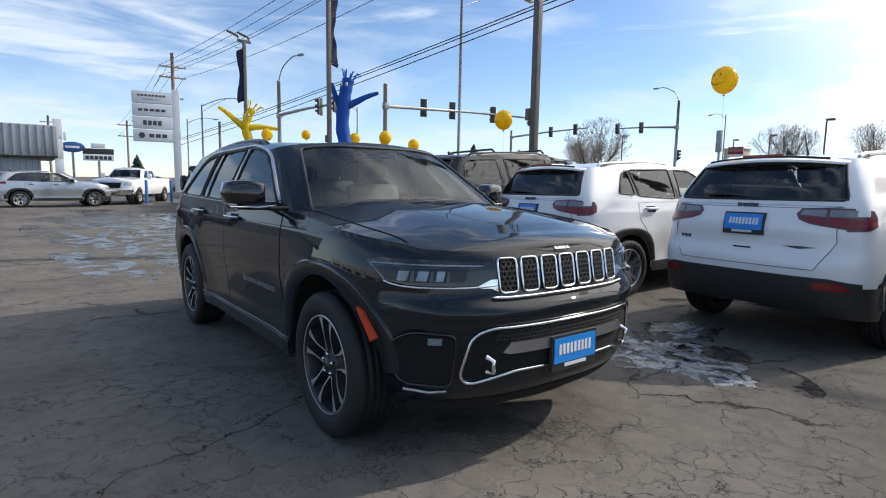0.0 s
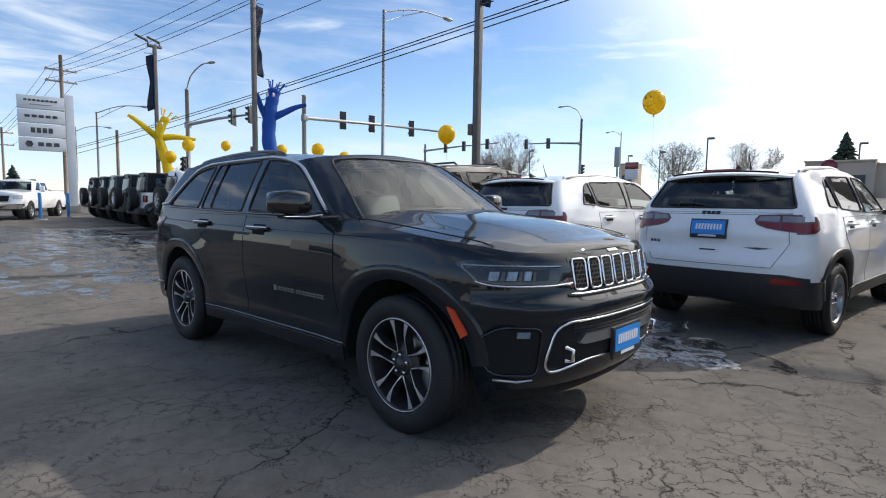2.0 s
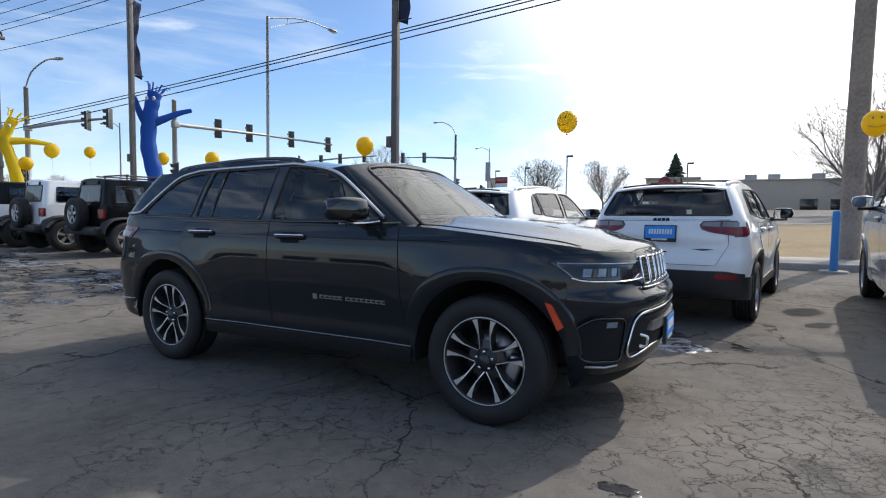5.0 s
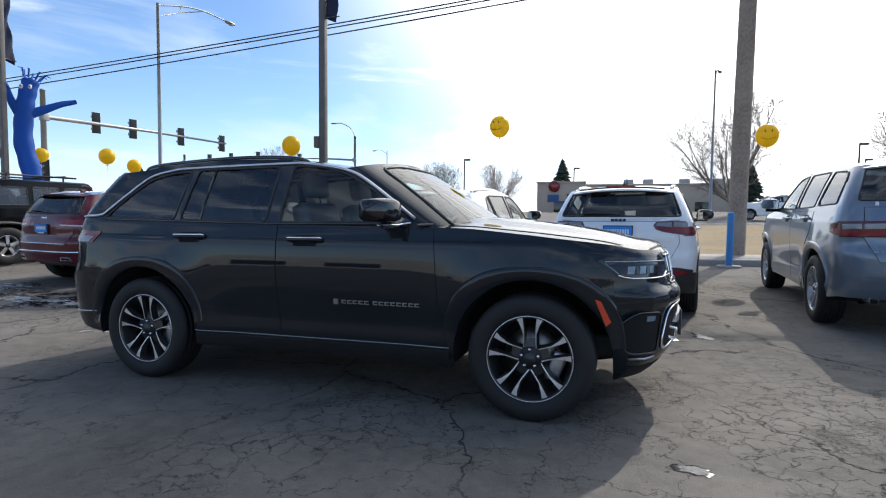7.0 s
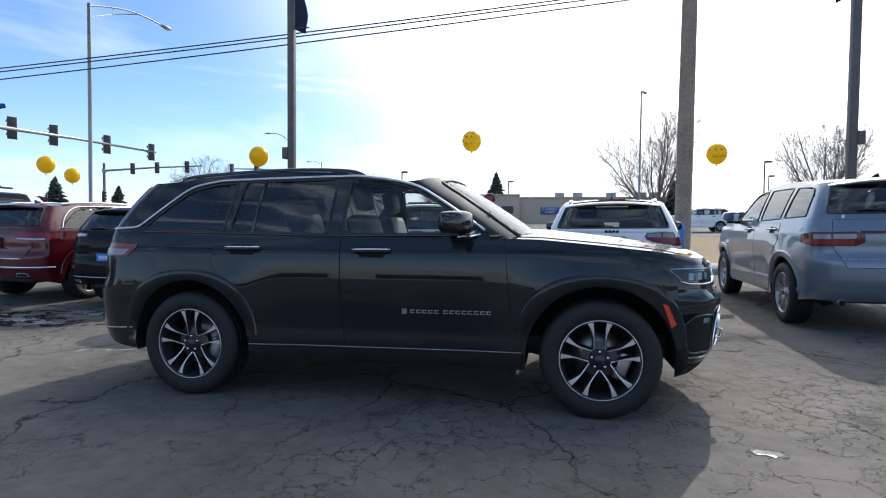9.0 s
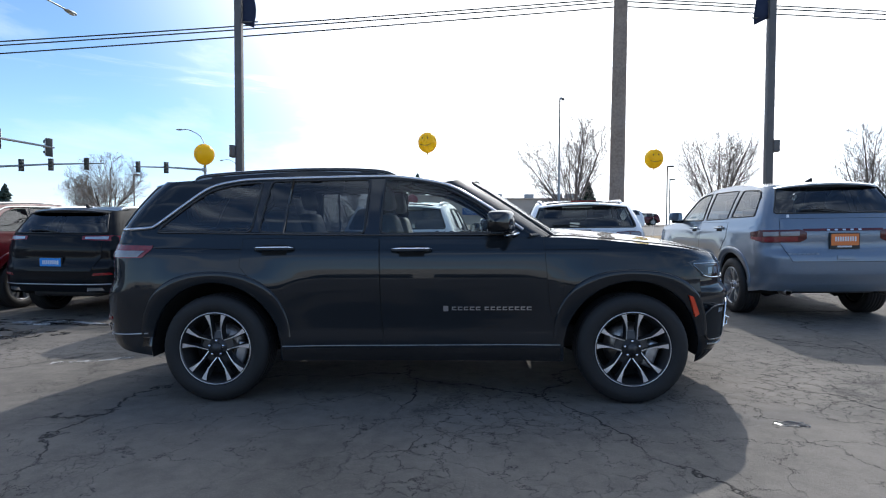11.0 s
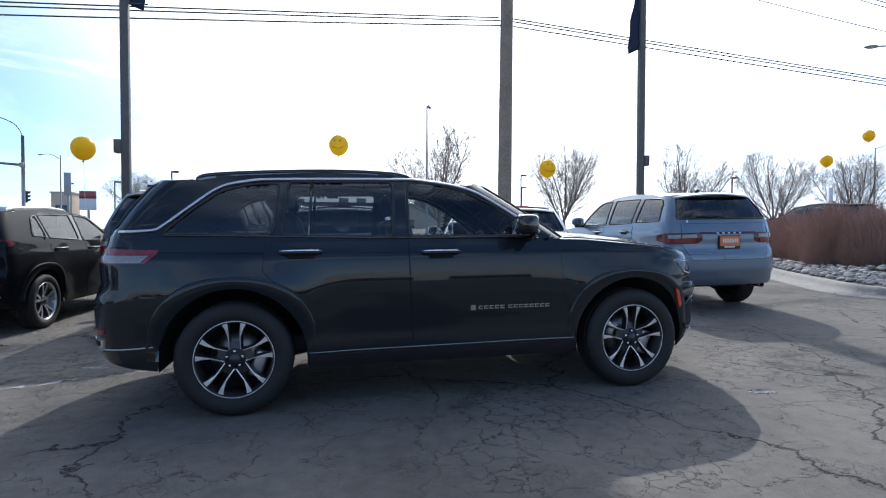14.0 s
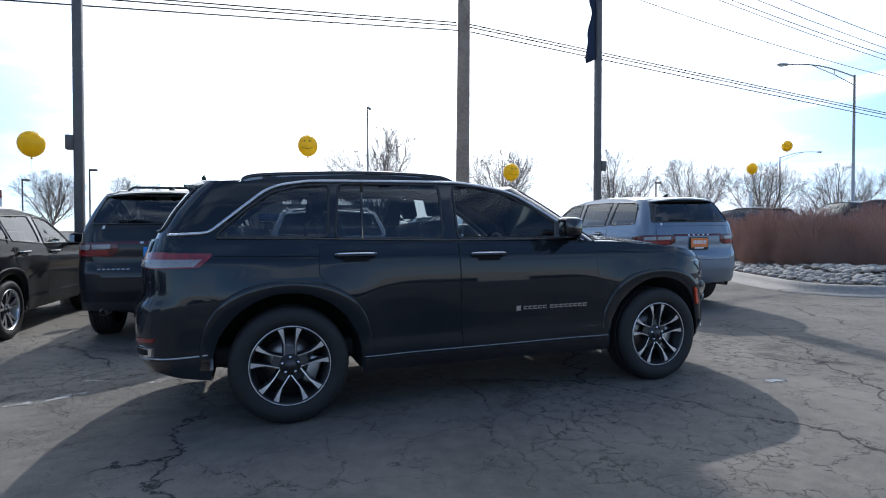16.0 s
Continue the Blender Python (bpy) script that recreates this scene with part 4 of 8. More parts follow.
    st = [("r", math.pi / 2 * i / n_e2) for i in range(n_e2)] + [("s", i / n_side) for i in range(n_side + 1)] + [("f", math.pi / 2 * (1 - i / n_e2)) for i in range(1, n_e2 + 1)]
    chalf = []
    for a in st:
        if a[0] == "s":
            hi = rf(a[1])
        elif a[0] == "f":
            hi = rf(1.0) + (sp["roof_front"] - rf(1.0)) * math.cos(a[1]) ** 1.2
        else:
            hi = rf(0.0) + (sp["roof_rear"] - rf(0.0)) * math.cos(a[1]) ** 1.2
        lo = 1.150 * kz
        col = []
        for j in range(rows2 + 1):
            z = lo + (hi - lo) * j / rows2
            x, y = C.at(a, z)
            col.append((x, -y, z))
        chalf.append(col)
    cring = chalf + [[(p[0], -p[1], p[2]) for p in c] for c in chalf[1:-1]][::-1]
    regions = []
    sc = lambda poly: [(x * kx, z * kz) for x, z in poly]
    for nm, poly, tint in side:
        regions += [(nm + "|R", "R", sc(poly)), (nm + "|L", "L", sc(poly))]
    ws = [(-0.765 * ky, 1.165 * kz), (0.765 * ky, 1.165 * kz), (0.585 * ky, 1.585 * kz), (0.35 * ky, 1.612 * kz), (-0.35 * ky, 1.612 * kz), (-0.585 * ky, 1.585 * kz)]
    rg = sp.get("rear_glass") or [(-0.74 * ky, 1.275 * kz), (0.74 * ky, 1.275 * kz), (0.62 * ky, 1.585 * kz), (-0.62 * ky, 1.585 * kz)]
    regions += [("windscreen", "F", ws), ("rear_window", "B", rg)]
    panes, P2 = cut_panes(cring, regions, 0.024 / fine)
    pillar = black_roof or body_paint
    part("cabin_shell", panes.pop("shell"), pillar, car)
    tints = {nm: t for nm, _, t in side}
    for key, geo in sorted(panes.items()):
        nm = key.split("|")[0]
        g = GLASS_CLEAR if nm == "windscreen" else (glass_front or GLASS_SIDE) if tints.get(nm) == "clear" else GLASS_DARK
        part(nm, geo, g, car)
    redge = [c[-1] for c in chalf]
    rows_r = []
    for p in redge:
        cw = sp["crown"] * min(1.0, abs(p[1]) / (0.62 * ky))
        rows_r.append([(p[0], p[1] * (-1 + j / 7), p[2] + cw * (1 - abs(-1 + j / 7) ** 2.4)) for j in range(15)])
    part("roof", grid(rows_r), black_roof or body_paint, car)
    # pillars between the panes in gloss black, trim round the glass
    cpt = lambda x, z, off: (x, -(C.Y(x, z) + off), z)
    s2 = [sc(p) for _, p, _ in side]
    gaps = [(s2[0][-1], s2[0][-2], s2[1][1], s2[1][0]), (s2[1][-1], s2[1][-2], s2[2][1], s2[2][0])]
    for g in gaps:
        both("pillar_cover", patch(cpt, [(g[0][0], g[0][1]), (g[1][0], g[1][1]), (g[2][0], g[2][1]), (g[3][0], g[3][1])], 4, 6, 0.004, 0.01), GLOSS_BLACK, car, "gloss black pillar cover")
    for k, (nm, poly, _) in enumerate(side):
        pts = [cpt(x, z, 0.003) for x, z in smooth_poly(sc(poly))]
        both("window_seal", tube(pts, 0.009, 6, True), PLASTIC, car)
    part("windscreen_seal", tube([front_pt(C, y, z, 0.004) for y, z in smooth_poly(ws)], 0.010, 6, True), PLASTIC, car)
    part("rear_window_seal", tube([rear_pt(C, y, z, 0.004) for y, z in smooth_poly(rg)], 0.010, 6, True), PLASTIC, car)
    # arches, wells, floor
    for c in (xfw, xrw):
        P, Q = [], []
        for i in range(41):
            t = math.radians(9 + 162 * i / 40)
            wide = sp.get("flare", 0.0)
            r0, r1 = A, A + (wide or (0.065 if lower else 0.05))
            section = ((r0 - 0.004, -0.03), (r0 - 0.002, -0.002), (r0 + 0.004, 0.003), (r0 + 0.040, 0.010), (r1 - 0.008, 0.015), (r1 - 0.001, 0.011), (r1 + 0.006, -0.005)) if wide else ((r0 - 0.004, -0.02), (r0 - 0.002, 0.006), (r0 + 0.008, 0.011), ((r0 + r1) / 2, 0.010), (r1 - 0.006, 0.006), (r1, -0.004))
            row = []
            for q, (rr, off) in enumerate(section):
                # the flare's outer edge is squarer than the opening
                sq = 1.0 + (0.075 * math.sin(2 * t) ** 2 * min(1.0, max(0.0, (rr - r0) / 0.06)) if wide else 0.0)
                x, z = c + rr * sq * math.cos(t), R + rr * sq * math.sin(t)
                row.append(side_pt(S, x, max(z, 0.24), off))
            P.append(row)
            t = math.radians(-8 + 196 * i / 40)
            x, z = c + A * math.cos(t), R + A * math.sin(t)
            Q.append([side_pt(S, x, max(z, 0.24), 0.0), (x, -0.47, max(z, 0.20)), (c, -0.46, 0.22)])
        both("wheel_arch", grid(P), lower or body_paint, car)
        # wells are near-black all over: their shade is in the colour
        both("wheel_well", grid(Q), SEAM_SHADE, car)
    part("underbody", box((S.xf(0.4 * kz) + S.xr(0.4 * kz)) / 2, 0, 0.40 * kz, 4.3 * kx, 1.05 * ky, 0.16, 0.04), PLASTIC, car)
    part("floor_pan", box(0, 0, 0.42 * kz, 1.95 * kx, 1.72 * ky, 0.14, 0.03), PLASTIC, car)
    part("rear_undertray", box(-2.14 * kx, 0, 0.52 * kz, 0.34 * kx, 1.45 * ky, 0.12, 0.03), PLASTIC, car)
    part("front_undertray", box(2.03 * kx, 0, 0.36 * kz, 0.16 * kx, 1.15 * ky, 0.10, 0.03), PLASTIC, car)
    part("cabin_floor", join(box(0, 0, 0.62 * kz, 1.9 * kx, 1.66 * ky, 0.05), box(-1.4 * kx, 0, 0.62 * kz, 1.2 * kx, 0.86 * ky, 0.05), box(0.98 * kx, 0, 0.80 * kz, 0.06, 1.7 * ky, 0.62 * kz), box(-1.75 * kx, 0, 0.86 * kz, 0.9 * kx, 0.86 * ky, 0.42 * kz, 0.05)), INTERIOR, car)
    part("dashboard", join(box(0.86 * kx, 0, 1.06 * kz, 0.42, 1.6 * ky, 0.20, 0.07), box(0.55 * kx, 0, 0.82 * kz, 0.8, 0.24, 0.30, 0.05)), INTERIOR, car)
    part("steering_wheel", moved(tube([(0.185 * math.cos(t), 0.185 * math.sin(t), 0) for t in np.linspace(0, 2 * math.pi, 24, endpoint=False)], 0.016, 8, True), pose(0.55 * kx, 0.38 * ky, 1.07 * kz, 0, -66, 0)), INTERIOR, car)
    for yy in (-0.38, 0.38):
        seat_geo(car, 0.12 * kx, yy * ky, 0.74 * kz, SEAT)
        seat_geo(car, -0.74 * kx, yy * ky, 0.78 * kz, SEAT)
    for x in (xfw, xrw):
        for sg in (-1, 1):
            wheel_parts(car, x, sg * (sp["track"] - sp["tyre_w"] / 2 + 0.012), R, R, sp["rim"], sp["tyre_w"], wheel, sg)
    # doors with their gaps and handles
    d1 = [(-0.245, 0.345), (0.975, 0.345), (0.955, 0.50), (0.905, 0.70), (0.868, 1.165), (-0.285, 1.165), (-0.272, 0.60)]
    d2 = [(-0.252, 0.345), (-0.96, 0.345), (-1.0, 0.52), (-1.13, 0.80), (-1.29, 0.98), (-1.275, 1.175), (-0.292, 1.175), (-0.279, 0.60)]
    spt = lambda x, z, off: side_pt(S, x, z, off)
    for nm, poly in (("front_door", d1), ("rear_door", d2)):
        poly = sc(poly)
        geo = patch(lambda z, x, off: spt(x, z, off), [(z, x) for x, z in poly], 30, 20, 0.003, 0.006)
        seam = tube([spt(x, z, 0.001) for x, z in dense(poly, 0.05)], 0.0026, 5, True)
        xh, zh = (-0.055, 1.086) if nm == "front_door" else (-1.04, 1.100)
        for mir in (False, True):
            f = mirrored if mir else (lambda g: g)
            d = part(nm, f(geo), body_paint, car)
            part("door_gap", f(seam), SEAM_SHADE, d)
            hx = [(xh + dx) * kx for dx in (-0.135, -0.09, 0.09, 0.135)]
            hpts = smooth_line([spt(hx[0], zh * kz, 0.004), spt(hx[1], (zh + 0.003) * kz, 0.040), spt(hx[2], (zh + 0.003) * kz, 0.040), spt(hx[3], zh * kz, 0.004)], 18)
            h = part("door_handle", f(tube(hpts, 0.017, 8, False, 0.75)), body_paint, d)
            if trim is not None:
                part("handle_strip", f(moved(tube(hpts, 0.0075, 6), Matrix.Translation((0, -0.013, 0.010)))), trim, h, "bright strip on the handle")
            # flat near-black patch that paints the shade of the grip recess
            part("handle_cup", f(patch(spt, [((xh - 0.09) * kx, (zh - 0.045) * kz), ((xh + 0.09) * kx, (zh - 0.045) * kz), ((xh + 0.09) * kx, (zh + 0.03) * kz), ((xh - 0.09) * kx, (zh + 0.03) * kz)], 6, 4, 0.0045, 0.004)), SEAM_SHADE, d)
    # mirrors
    mx, mz = 0.60 * kx, 1.266 * kz
    my = C.Y(mx, 1.21 * kz)
    for sg in (-1, 1):
        head = []
        for i in range(13):
            u = i / 12
            w_ = (math.sin(math.pi * u) ** 0.16) * (1.04 - 0.14 * u) if 0 < u < 1 else 0.02
            yy = my + 0.045 + 0.255 * u
            head.append([(mx - 0.02 - 0.06 * u + (0.075 + (0.03 if math.cos(t) > 0 else 0)) * math.copysign(abs(math.cos(t)) ** 0.45, math.cos(t)) * w_, sg * yy, mz + 0.010 * u + (0.088 if math.sin(t) > 0 else 0.075) * math.copysign(abs(math.sin(t)) ** 0.35, math.sin(t)) * w_) for t in np.linspace(0, 2 * math.pi, 20, endpoint=False)])
        mi = part("wing_mirror", grid(head, close_v=True), GLOSS_BLACK if body_paint is PAINT_BLACK or lower else body_paint, car)
        part("mirror_arm", tube([(mx + 0.07, sg * (my - 0.01), 1.195 * kz), (mx + 0.03, sg * (my + 0.07), 1.195 * kz), (mx - 0.0, sg * (my + 0.22), 1.19 * kz)], [0.035, 0.028, 0.02], 8), GLOSS_BLACK, mi)
        part("mirror_glass", patch(lambda a, z, off: (mx - 0.115 - off, sg * (my + 0.055 + a), z), [(0.02, mz - 0.06), (0.20, mz - 0.06), (0.22, mz + 0.05), (0.02, mz + 0.06)], 4, 3, 0.0, 0.006), CHROME, mi)
        if trim is not None:
            part("mirror_strip", tube([(mx + 0.10, sg * (my + 0.005), 1.200 * kz), (mx + 0.05, sg * (my + 0.10), 1.186 * kz), (mx + 0.0, sg * (my + 0.28), 1.188 * kz)], 0.008, 6), trim, mi)
    # rails
    if rails is not None:
        ry = 0.60 * ky
        zr = lambda x: np.interp(x, [-1.75 * kx, -0.6 * kx, 0.15 * kx], [sp["roof"][1][1] - 0.002, sp["roof"][2][1] + 0.002, sp["roof"][3][1] - 0.004])
        pts = [(-1.76 * kx, ry, zr(-1.76 * kx) - 0.035), (-1.64 * kx, ry, zr(-1.64 * kx) + 0.012), (-0.9 * kx, ry + 0.02, zr(-0.9 * kx) + 0.018), (-0.36 * kx, ry, zr(-0.36 * kx) + 0.006), (-0.20 * kx, ry - 0.01, zr(-0.20 * kx) - 0.035)]
        both("roof_rail", tube([(x, -y, z) for x, y, z in smooth_line(pts, 40)], 0.017, 8, False, 1.0), rails, car)
        both("rail_base", tube([(x, -y, z - 0.024) for x, y, z in smooth_line(pts, 40)[2:-2]], 0.020, 8), GALV if rails is GLOSS_BLACK else PLASTIC, car)
        for x in (-1.55, -0.95, -0.42):
            both("rail_foot", box(x * kx, -ry, zr(x * kx) - 0.02, 0.16, 0.045, 0.05, 0.012), PLASTIC, car)
        if bars:
            for x in (-1.3 * kx, -0.35 * kx):
                part("roof_bar", tube([(x, -ry, zr(x) + 0.03), (x, -ry * 0.9, zr(x) + 0.075), (x, ry * 0.9, zr(x) + 0.075), (x, ry, zr(x) + 0.03)], 0.016, 8), PLASTIC, car)
    # spoiler over the rear window
    pr = []
    for i in range(17):
        y = (-0.64 + 1.28 * i / 16) * ky
        x0 = C.XR(y, sp["roof_rear"] - 0.02)
        z0 = sp["roof_rear"] + (-0.030 + 0.050 * (1 - (y / (0.7 * ky)) ** 2)) * kz
        pr.append([(x0 + 0.22, y, z0 + 0.020), (x0 + 0.04, y, z0 + 0.010), (x0 - 0.085 * (1 - 0.35 * (y / (0.64 * ky)) ** 4), y, z0 - 0.022), (x0 - 0.085 * (1 - 0.35 * (y / (0.64 * ky)) ** 4), y, z0 - 0.040), (x0 + 0.03, y, z0 - 0.050)])
    ends = [([tuple(q) for q in r], [tuple(range(len(r)))]) for r in (pr[0], pr[-1])]
    part("rear_spoiler", join(grid(pr, close_v=True), *ends), black_roof or body_paint, car, smooth=False)
    # tailgate with its gap
    tg = [(-0.70 * ky, 1.21 * kz), (-0.72 * ky, 0.95 * kz), (-0.60 * ky, 0.72 * kz), (0.60 * ky, 0.72 * kz), (0.72 * ky, 0.95 * kz), (0.70 * ky, 1.21 * kz)]
    rpt = lambda y, z, off: rear_pt(S, y, z, off)
    tail = part("tailgate", patch(rpt, tg, 18, 8, 0.004, 0.008), body_paint, car)
    part("tailgate_gap", tube([rpt(y, z, 0.002) for y, z in dense(tg, 0.06)], 0.003, 5, True), SEAM_SHADE, tail)
    part("rear_wiper", tube([rear_pt(C, -0.02, 1.29 * kz, 0.03), rear_pt(C, 0.22 * ky, 1.32 * kz, 0.03), rear_pt(C, 0.45 * ky, 1.31 * kz, 0.025)], 0.010, 6), PLASTIC, car)
    for sg in (-1, 1):
        part("windscreen_wiper", tube([front_pt(C, sg * 0.10 - 0.05, 1.165 * kz, 0.02), front_pt(C, sg * 0.30 - 0.25, 1.195 * kz, 0.02), front_pt(C, sg * 0.32 - 0.62 * ky if sg < 0 else -0.28, 1.185 * kz, 0.018)], 0.010, 6), PLASTIC, car)
    part("roof_antenna", join(tube([(-1.66 * kx, 0.0, sp["roof"][1][1] + sp["crown"] - 0.02), (-1.72 * kx, 0.0, sp["roof"][1][1] + sp["crown"] + 0.035)], [0.05, 0.012], 8)), PLASTIC, car)
    if lower:
        both("sill_cladding", patch(spt, sc([(-0.99, 0.305), (0.99, 0.305), (0.99, 0.43), (-0.99, 0.43)]), 20, 3, 0.012, 0.02), lower, car, "black plastic sill cladding")
        part("rear_lower_bumper", patch(rpt, [(-0.94 * ky, 0.40 * kz), (-0.6 * ky, 0.36 * kz), (0.6 * ky, 0.36 * kz), (0.94 * ky, 0.40 * kz), (0.93 * ky, 0.62 * kz), (0.70 * ky, 0.66 * kz), (-0.70 * ky, 0.66 * kz), (-0.93 * ky, 0.62 * kz)], 30, 6, 0.012, 0.03), lower, car, "black plastic lower bumper")
        part("front_lower_bumper", patch(lambda y, z, o: front_pt(S, y, z, o), [(-0.93 * ky, 0.30 * kz), (0.93 * ky, 0.30 * kz), (0.92 * ky, 0.52 * kz), (-0.92 * ky, 0.52 * kz)], 30, 4, 0.010, 0.03), lower, car)
    return car, S, C


def dense(poly, step):
    out = []
    k = len(poly)
    for i in range(k):
        (a, b), (c, d) = poly[i], poly[(i + 1) % k]
        n = max(1, int(math.hypot(c - a, d - b) / step))
        out += [(a + (c - a) * j / n, b + (d - b) * j / n) for j in range(n)]
    return out


def smooth_poly(poly, r=0.04):
    """The outline with its corners rounded off."""
    out = []
    k = len(poly)
    for i in range(k):
        p, a, b = np.array(poly[i]), np.array(poly[i - 1]), np.array(poly[(i + 1) % k])
        ra, rb = min(r, 0.4 * np.linalg.norm(a - p)), min(r, 0.4 * np.linalg.norm(b - p))
        u, v = p + (a - p) / np.linalg.norm(a - p) * ra, p + (b - p) / np.linalg.norm(b - p) * rb
        for t in (0, 0.33, 0.67, 1):
            out.append(tuple((1 - t) ** 2 * u + 2 * t * (1 - t) * p + t * t * v))
    return dense(out, 0.06)


def tail_lights(car, S, polys, place=None):
    """polys: (name, outline for the right side in (y, z), material)."""
    rpt = lambda y, z, off: rear_pt(S, y, z, off)
    for nm, poly, mt, off in polys:
        for sg in (-1, 1):
            q = [(sg * abs(y), z) for y, z in poly]
            part(nm, patch(rpt, q, 14, 5, off, 0.02), mt, car)


def main_car():
    m = pose(0, 0, 0.0, 0, -0.68, 0)
    car, S, C = build_suv("grand_suv", "glossy black SUV with chrome window line and two-tone alloy wheels", "car", m, PAINT_BLACK, SUV, GC_SIDE, MAIN_WHEEL, None, CHROME, 1.6, GLASS_SIDE, GLOSS_BLACK)
    spt = lambda x, z, off: side_pt(S, x, z, off)
    fpt = lambda y, z, off: front_pt(S, y, z, off)
    rpt = lambda y, z, off: rear_pt(S, y, z, off)
    cpt = lambda x, z, off: (x, -(C.Y(x, z) + off), z)
    # bright line over the side glass
    line = smooth_line([(-2.14, 1.250), (-2.06, 1.254), (-1.99, 1.260), (-1.935, 1.284), (-1.76, 1.428), (-1.585, 1.558), (-1.39, 1.606), (-1.19, 1.620), (-0.4, 1.629), (-0.15, 1.621), (0.18, 1.562), (0.40, 1.450), (0.73, 1.225)], 70)
    both("chrome_window_line", tube([cpt(x, z, 0.006) for x, z in line], 0.0115, 8), SATIN, car, "bright strip over the side windows")
    both("belt_strip", tube([cpt(x, z, 0.010) for x, z in smooth_line([(-1.92, 1.226), (-1.25, 1.212), (-0.4, 1.194), (0.70, 1.192)], 40)], 0.008, 6), GLOSS_BLACK, car)
    both("sill_strip", tube([spt(x, 0.405 + 0.012 * (x + 1) / 2, 0.006) for x in np.linspace(-0.99, 0.98, 40)], 0.004, 6), GALV, car, "thin bright strip along the sill")
    both("sill_cladding", patch(spt, [(-0.99, 0.300), (0.98, 0.300), (0.98, 0.395), (-0.99, 0.385)], 20, 3, 0.008, 0.02), GLOSS_BLACK, car)
    # shade of the shoulder crease, drawn as a thin near-black line
    both("feature_line", tube([spt(x, 1.085 - 0.006 * x + 0.004 * x * x, 0.001) for x in np.linspace(-1.93, 1.25, 60)], 0.0026, 5), SEAM_SHADE, car)
    # lettering as plain bars
    bd = part("door_badge", patch(spt, [(0.165, 0.655), (0.20, 0.655), (0.20, 0.692), (0.165, 0.692)], 1, 1, 0.010, 0.008), SATIN, car, "bright model badge")
    part("door_badge", patch(lambda x, z, o: (x, S.Y(x, z) + o, z), [(0.165, 0.655), (0.20, 0.655), (0.20, 0.692), (0.165, 0.692)], 1, 1, 0.010, 0.008), SATIN, car)
    xs = [0.225 + 0.042 * i for i in range(5)] + [0.455 + 0.042 * i for i in range(8)]
    for x in xs:
        both("badge_bar", join(patch(spt, [(x, 0.662), (x + 0.032, 0.662), (x + 0.032, 0.668), (x, 0.668)], 1, 1, 0.009, 0.007), patch(spt, [(x, 0.680), (x + 0.032, 0.680), (x + 0.032, 0.687), (x, 0.687)], 1, 1, 0.009, 0.007), patch(spt, [(x, 0.662), (x + 0.007, 0.662), (x + 0.007, 0.687), (x, 0.687)], 1, 1, 0.009, 0.007)), SATIN, car)
    both("side_marker", patch(spt, [(1.858, 0.765), (1.892, 0.752), (1.948, 0.628), (1.918, 0.606)], 8, 5, 0.026, 0.03), LENS_AMBER, car, "orange-red side marker lamp")
    # headlamps
    for sg in (-1, 1):
        f = lambda poly: [(sg * abs(y), z) for y, z in poly]
        hl = part("headlamp", patch(fpt, f([(0.44, 0.884), (0.44, 0.980), (0.70, 0.996), (0.86, 1.002), (0.893, 0.985), (0.865, 0.905), (0.80, 0.886), (0.60, 0.880)]), 26, 6, 0.006, 0.03), LENS_DARK, car, "slim headlamp with smoked lens")
        part("headlamp_lens", patch(fpt, f([(0.585, 0.900), (0.570, 0.952), (0.86, 0.964), (0.878, 0.955), (0.850, 0.905), (0.79, 0.896)]), 14, 5, 0.009, 0.004), LENS_SMOKE_BLUE, hl)
        for y, w_ in ((0.675, 0.034), (0.735, 0.044), (0.800, 0.034)):
            part("projector", patch(fpt, f([(y, 0.904), (y + w_ * 0.8, 0.904), (y + w_ * 0.5, 0.948), (y - 0.014, 0.948)]), 3, 3, 0.013, 0.004), LENS_LAMP, hl)
            part("projector_shade", patch(fpt, f([(y - 0.022, 0.902), (y - 0.008, 0.902), (y - 0.018, 0.948), (y - 0.030, 0.948)]), 2, 2, 0.015, 0.006), LENS_DARK, hl)
        part("light_bar", tube([fpt(sg * y, 0.968 + 0.030 * (y - 0.55), 0.010) for y in np.linspace(0.50, 0.882, 24)], 0.0048, 6), LENS_LAMP, hl, "pale light guide along the lamp's top")
        part("light_bar", tube([fpt(sg * y, z, 0.010) for y, z in smooth_line([(0.882, 0.978), (0.880, 0.955), (0.858, 0.905)], 10)], 0.0042, 6), LENS_LAMP, hl)
        part("headlamp_strip", tube([fpt(sg * y, z, 0.010) for y, z in smooth_line([(0.862, 0.898), (0.80, 0.878), (0.60, 0.872), (0.49, 0.876), (0.44, 0.880)], 24)], 0.0055, 6), CHROME, hl, "chrome strip under the lamp")
        part("strip_wedge", patch(fpt, f([(0.438, 0.850), (0.438, 0.906), (0.47, 0.906), (0.53, 0.880), (0.53, 0.870), (0.47, 0.866)]), 6, 3, 0.012, 0.02), CHROME, hl)
        # no real hollow: a near-black panel paints the recess's shade
        part("fog_recess", patch(fpt, f([(0.655, 0.43), (0.645, 0.655), (0.80, 0.665), (0.845, 0.60), (0.81, 0.44)]), 10, 5, 0.004, 0.01), SEAM_SHADE, car)
        part("recess_edge", tube([fpt(sg * y, z, 0.008) for y, z in smooth_poly([(0.645, 0.42), (0.635, 0.665), (0.80, 0.675), (0.855, 0.60), (0.815, 0.43)])], 0.006, 6, True), GLOSS_BLACK, car)
        part("fog_lamp", patch(fpt, f([(0.690, 0.618), (0.735, 0.618), (0.735, 0.650), (0.690, 0.650)]), 4, 3, 0.012, 0.02), LENS_LAMP, car, "small square fog lamp")
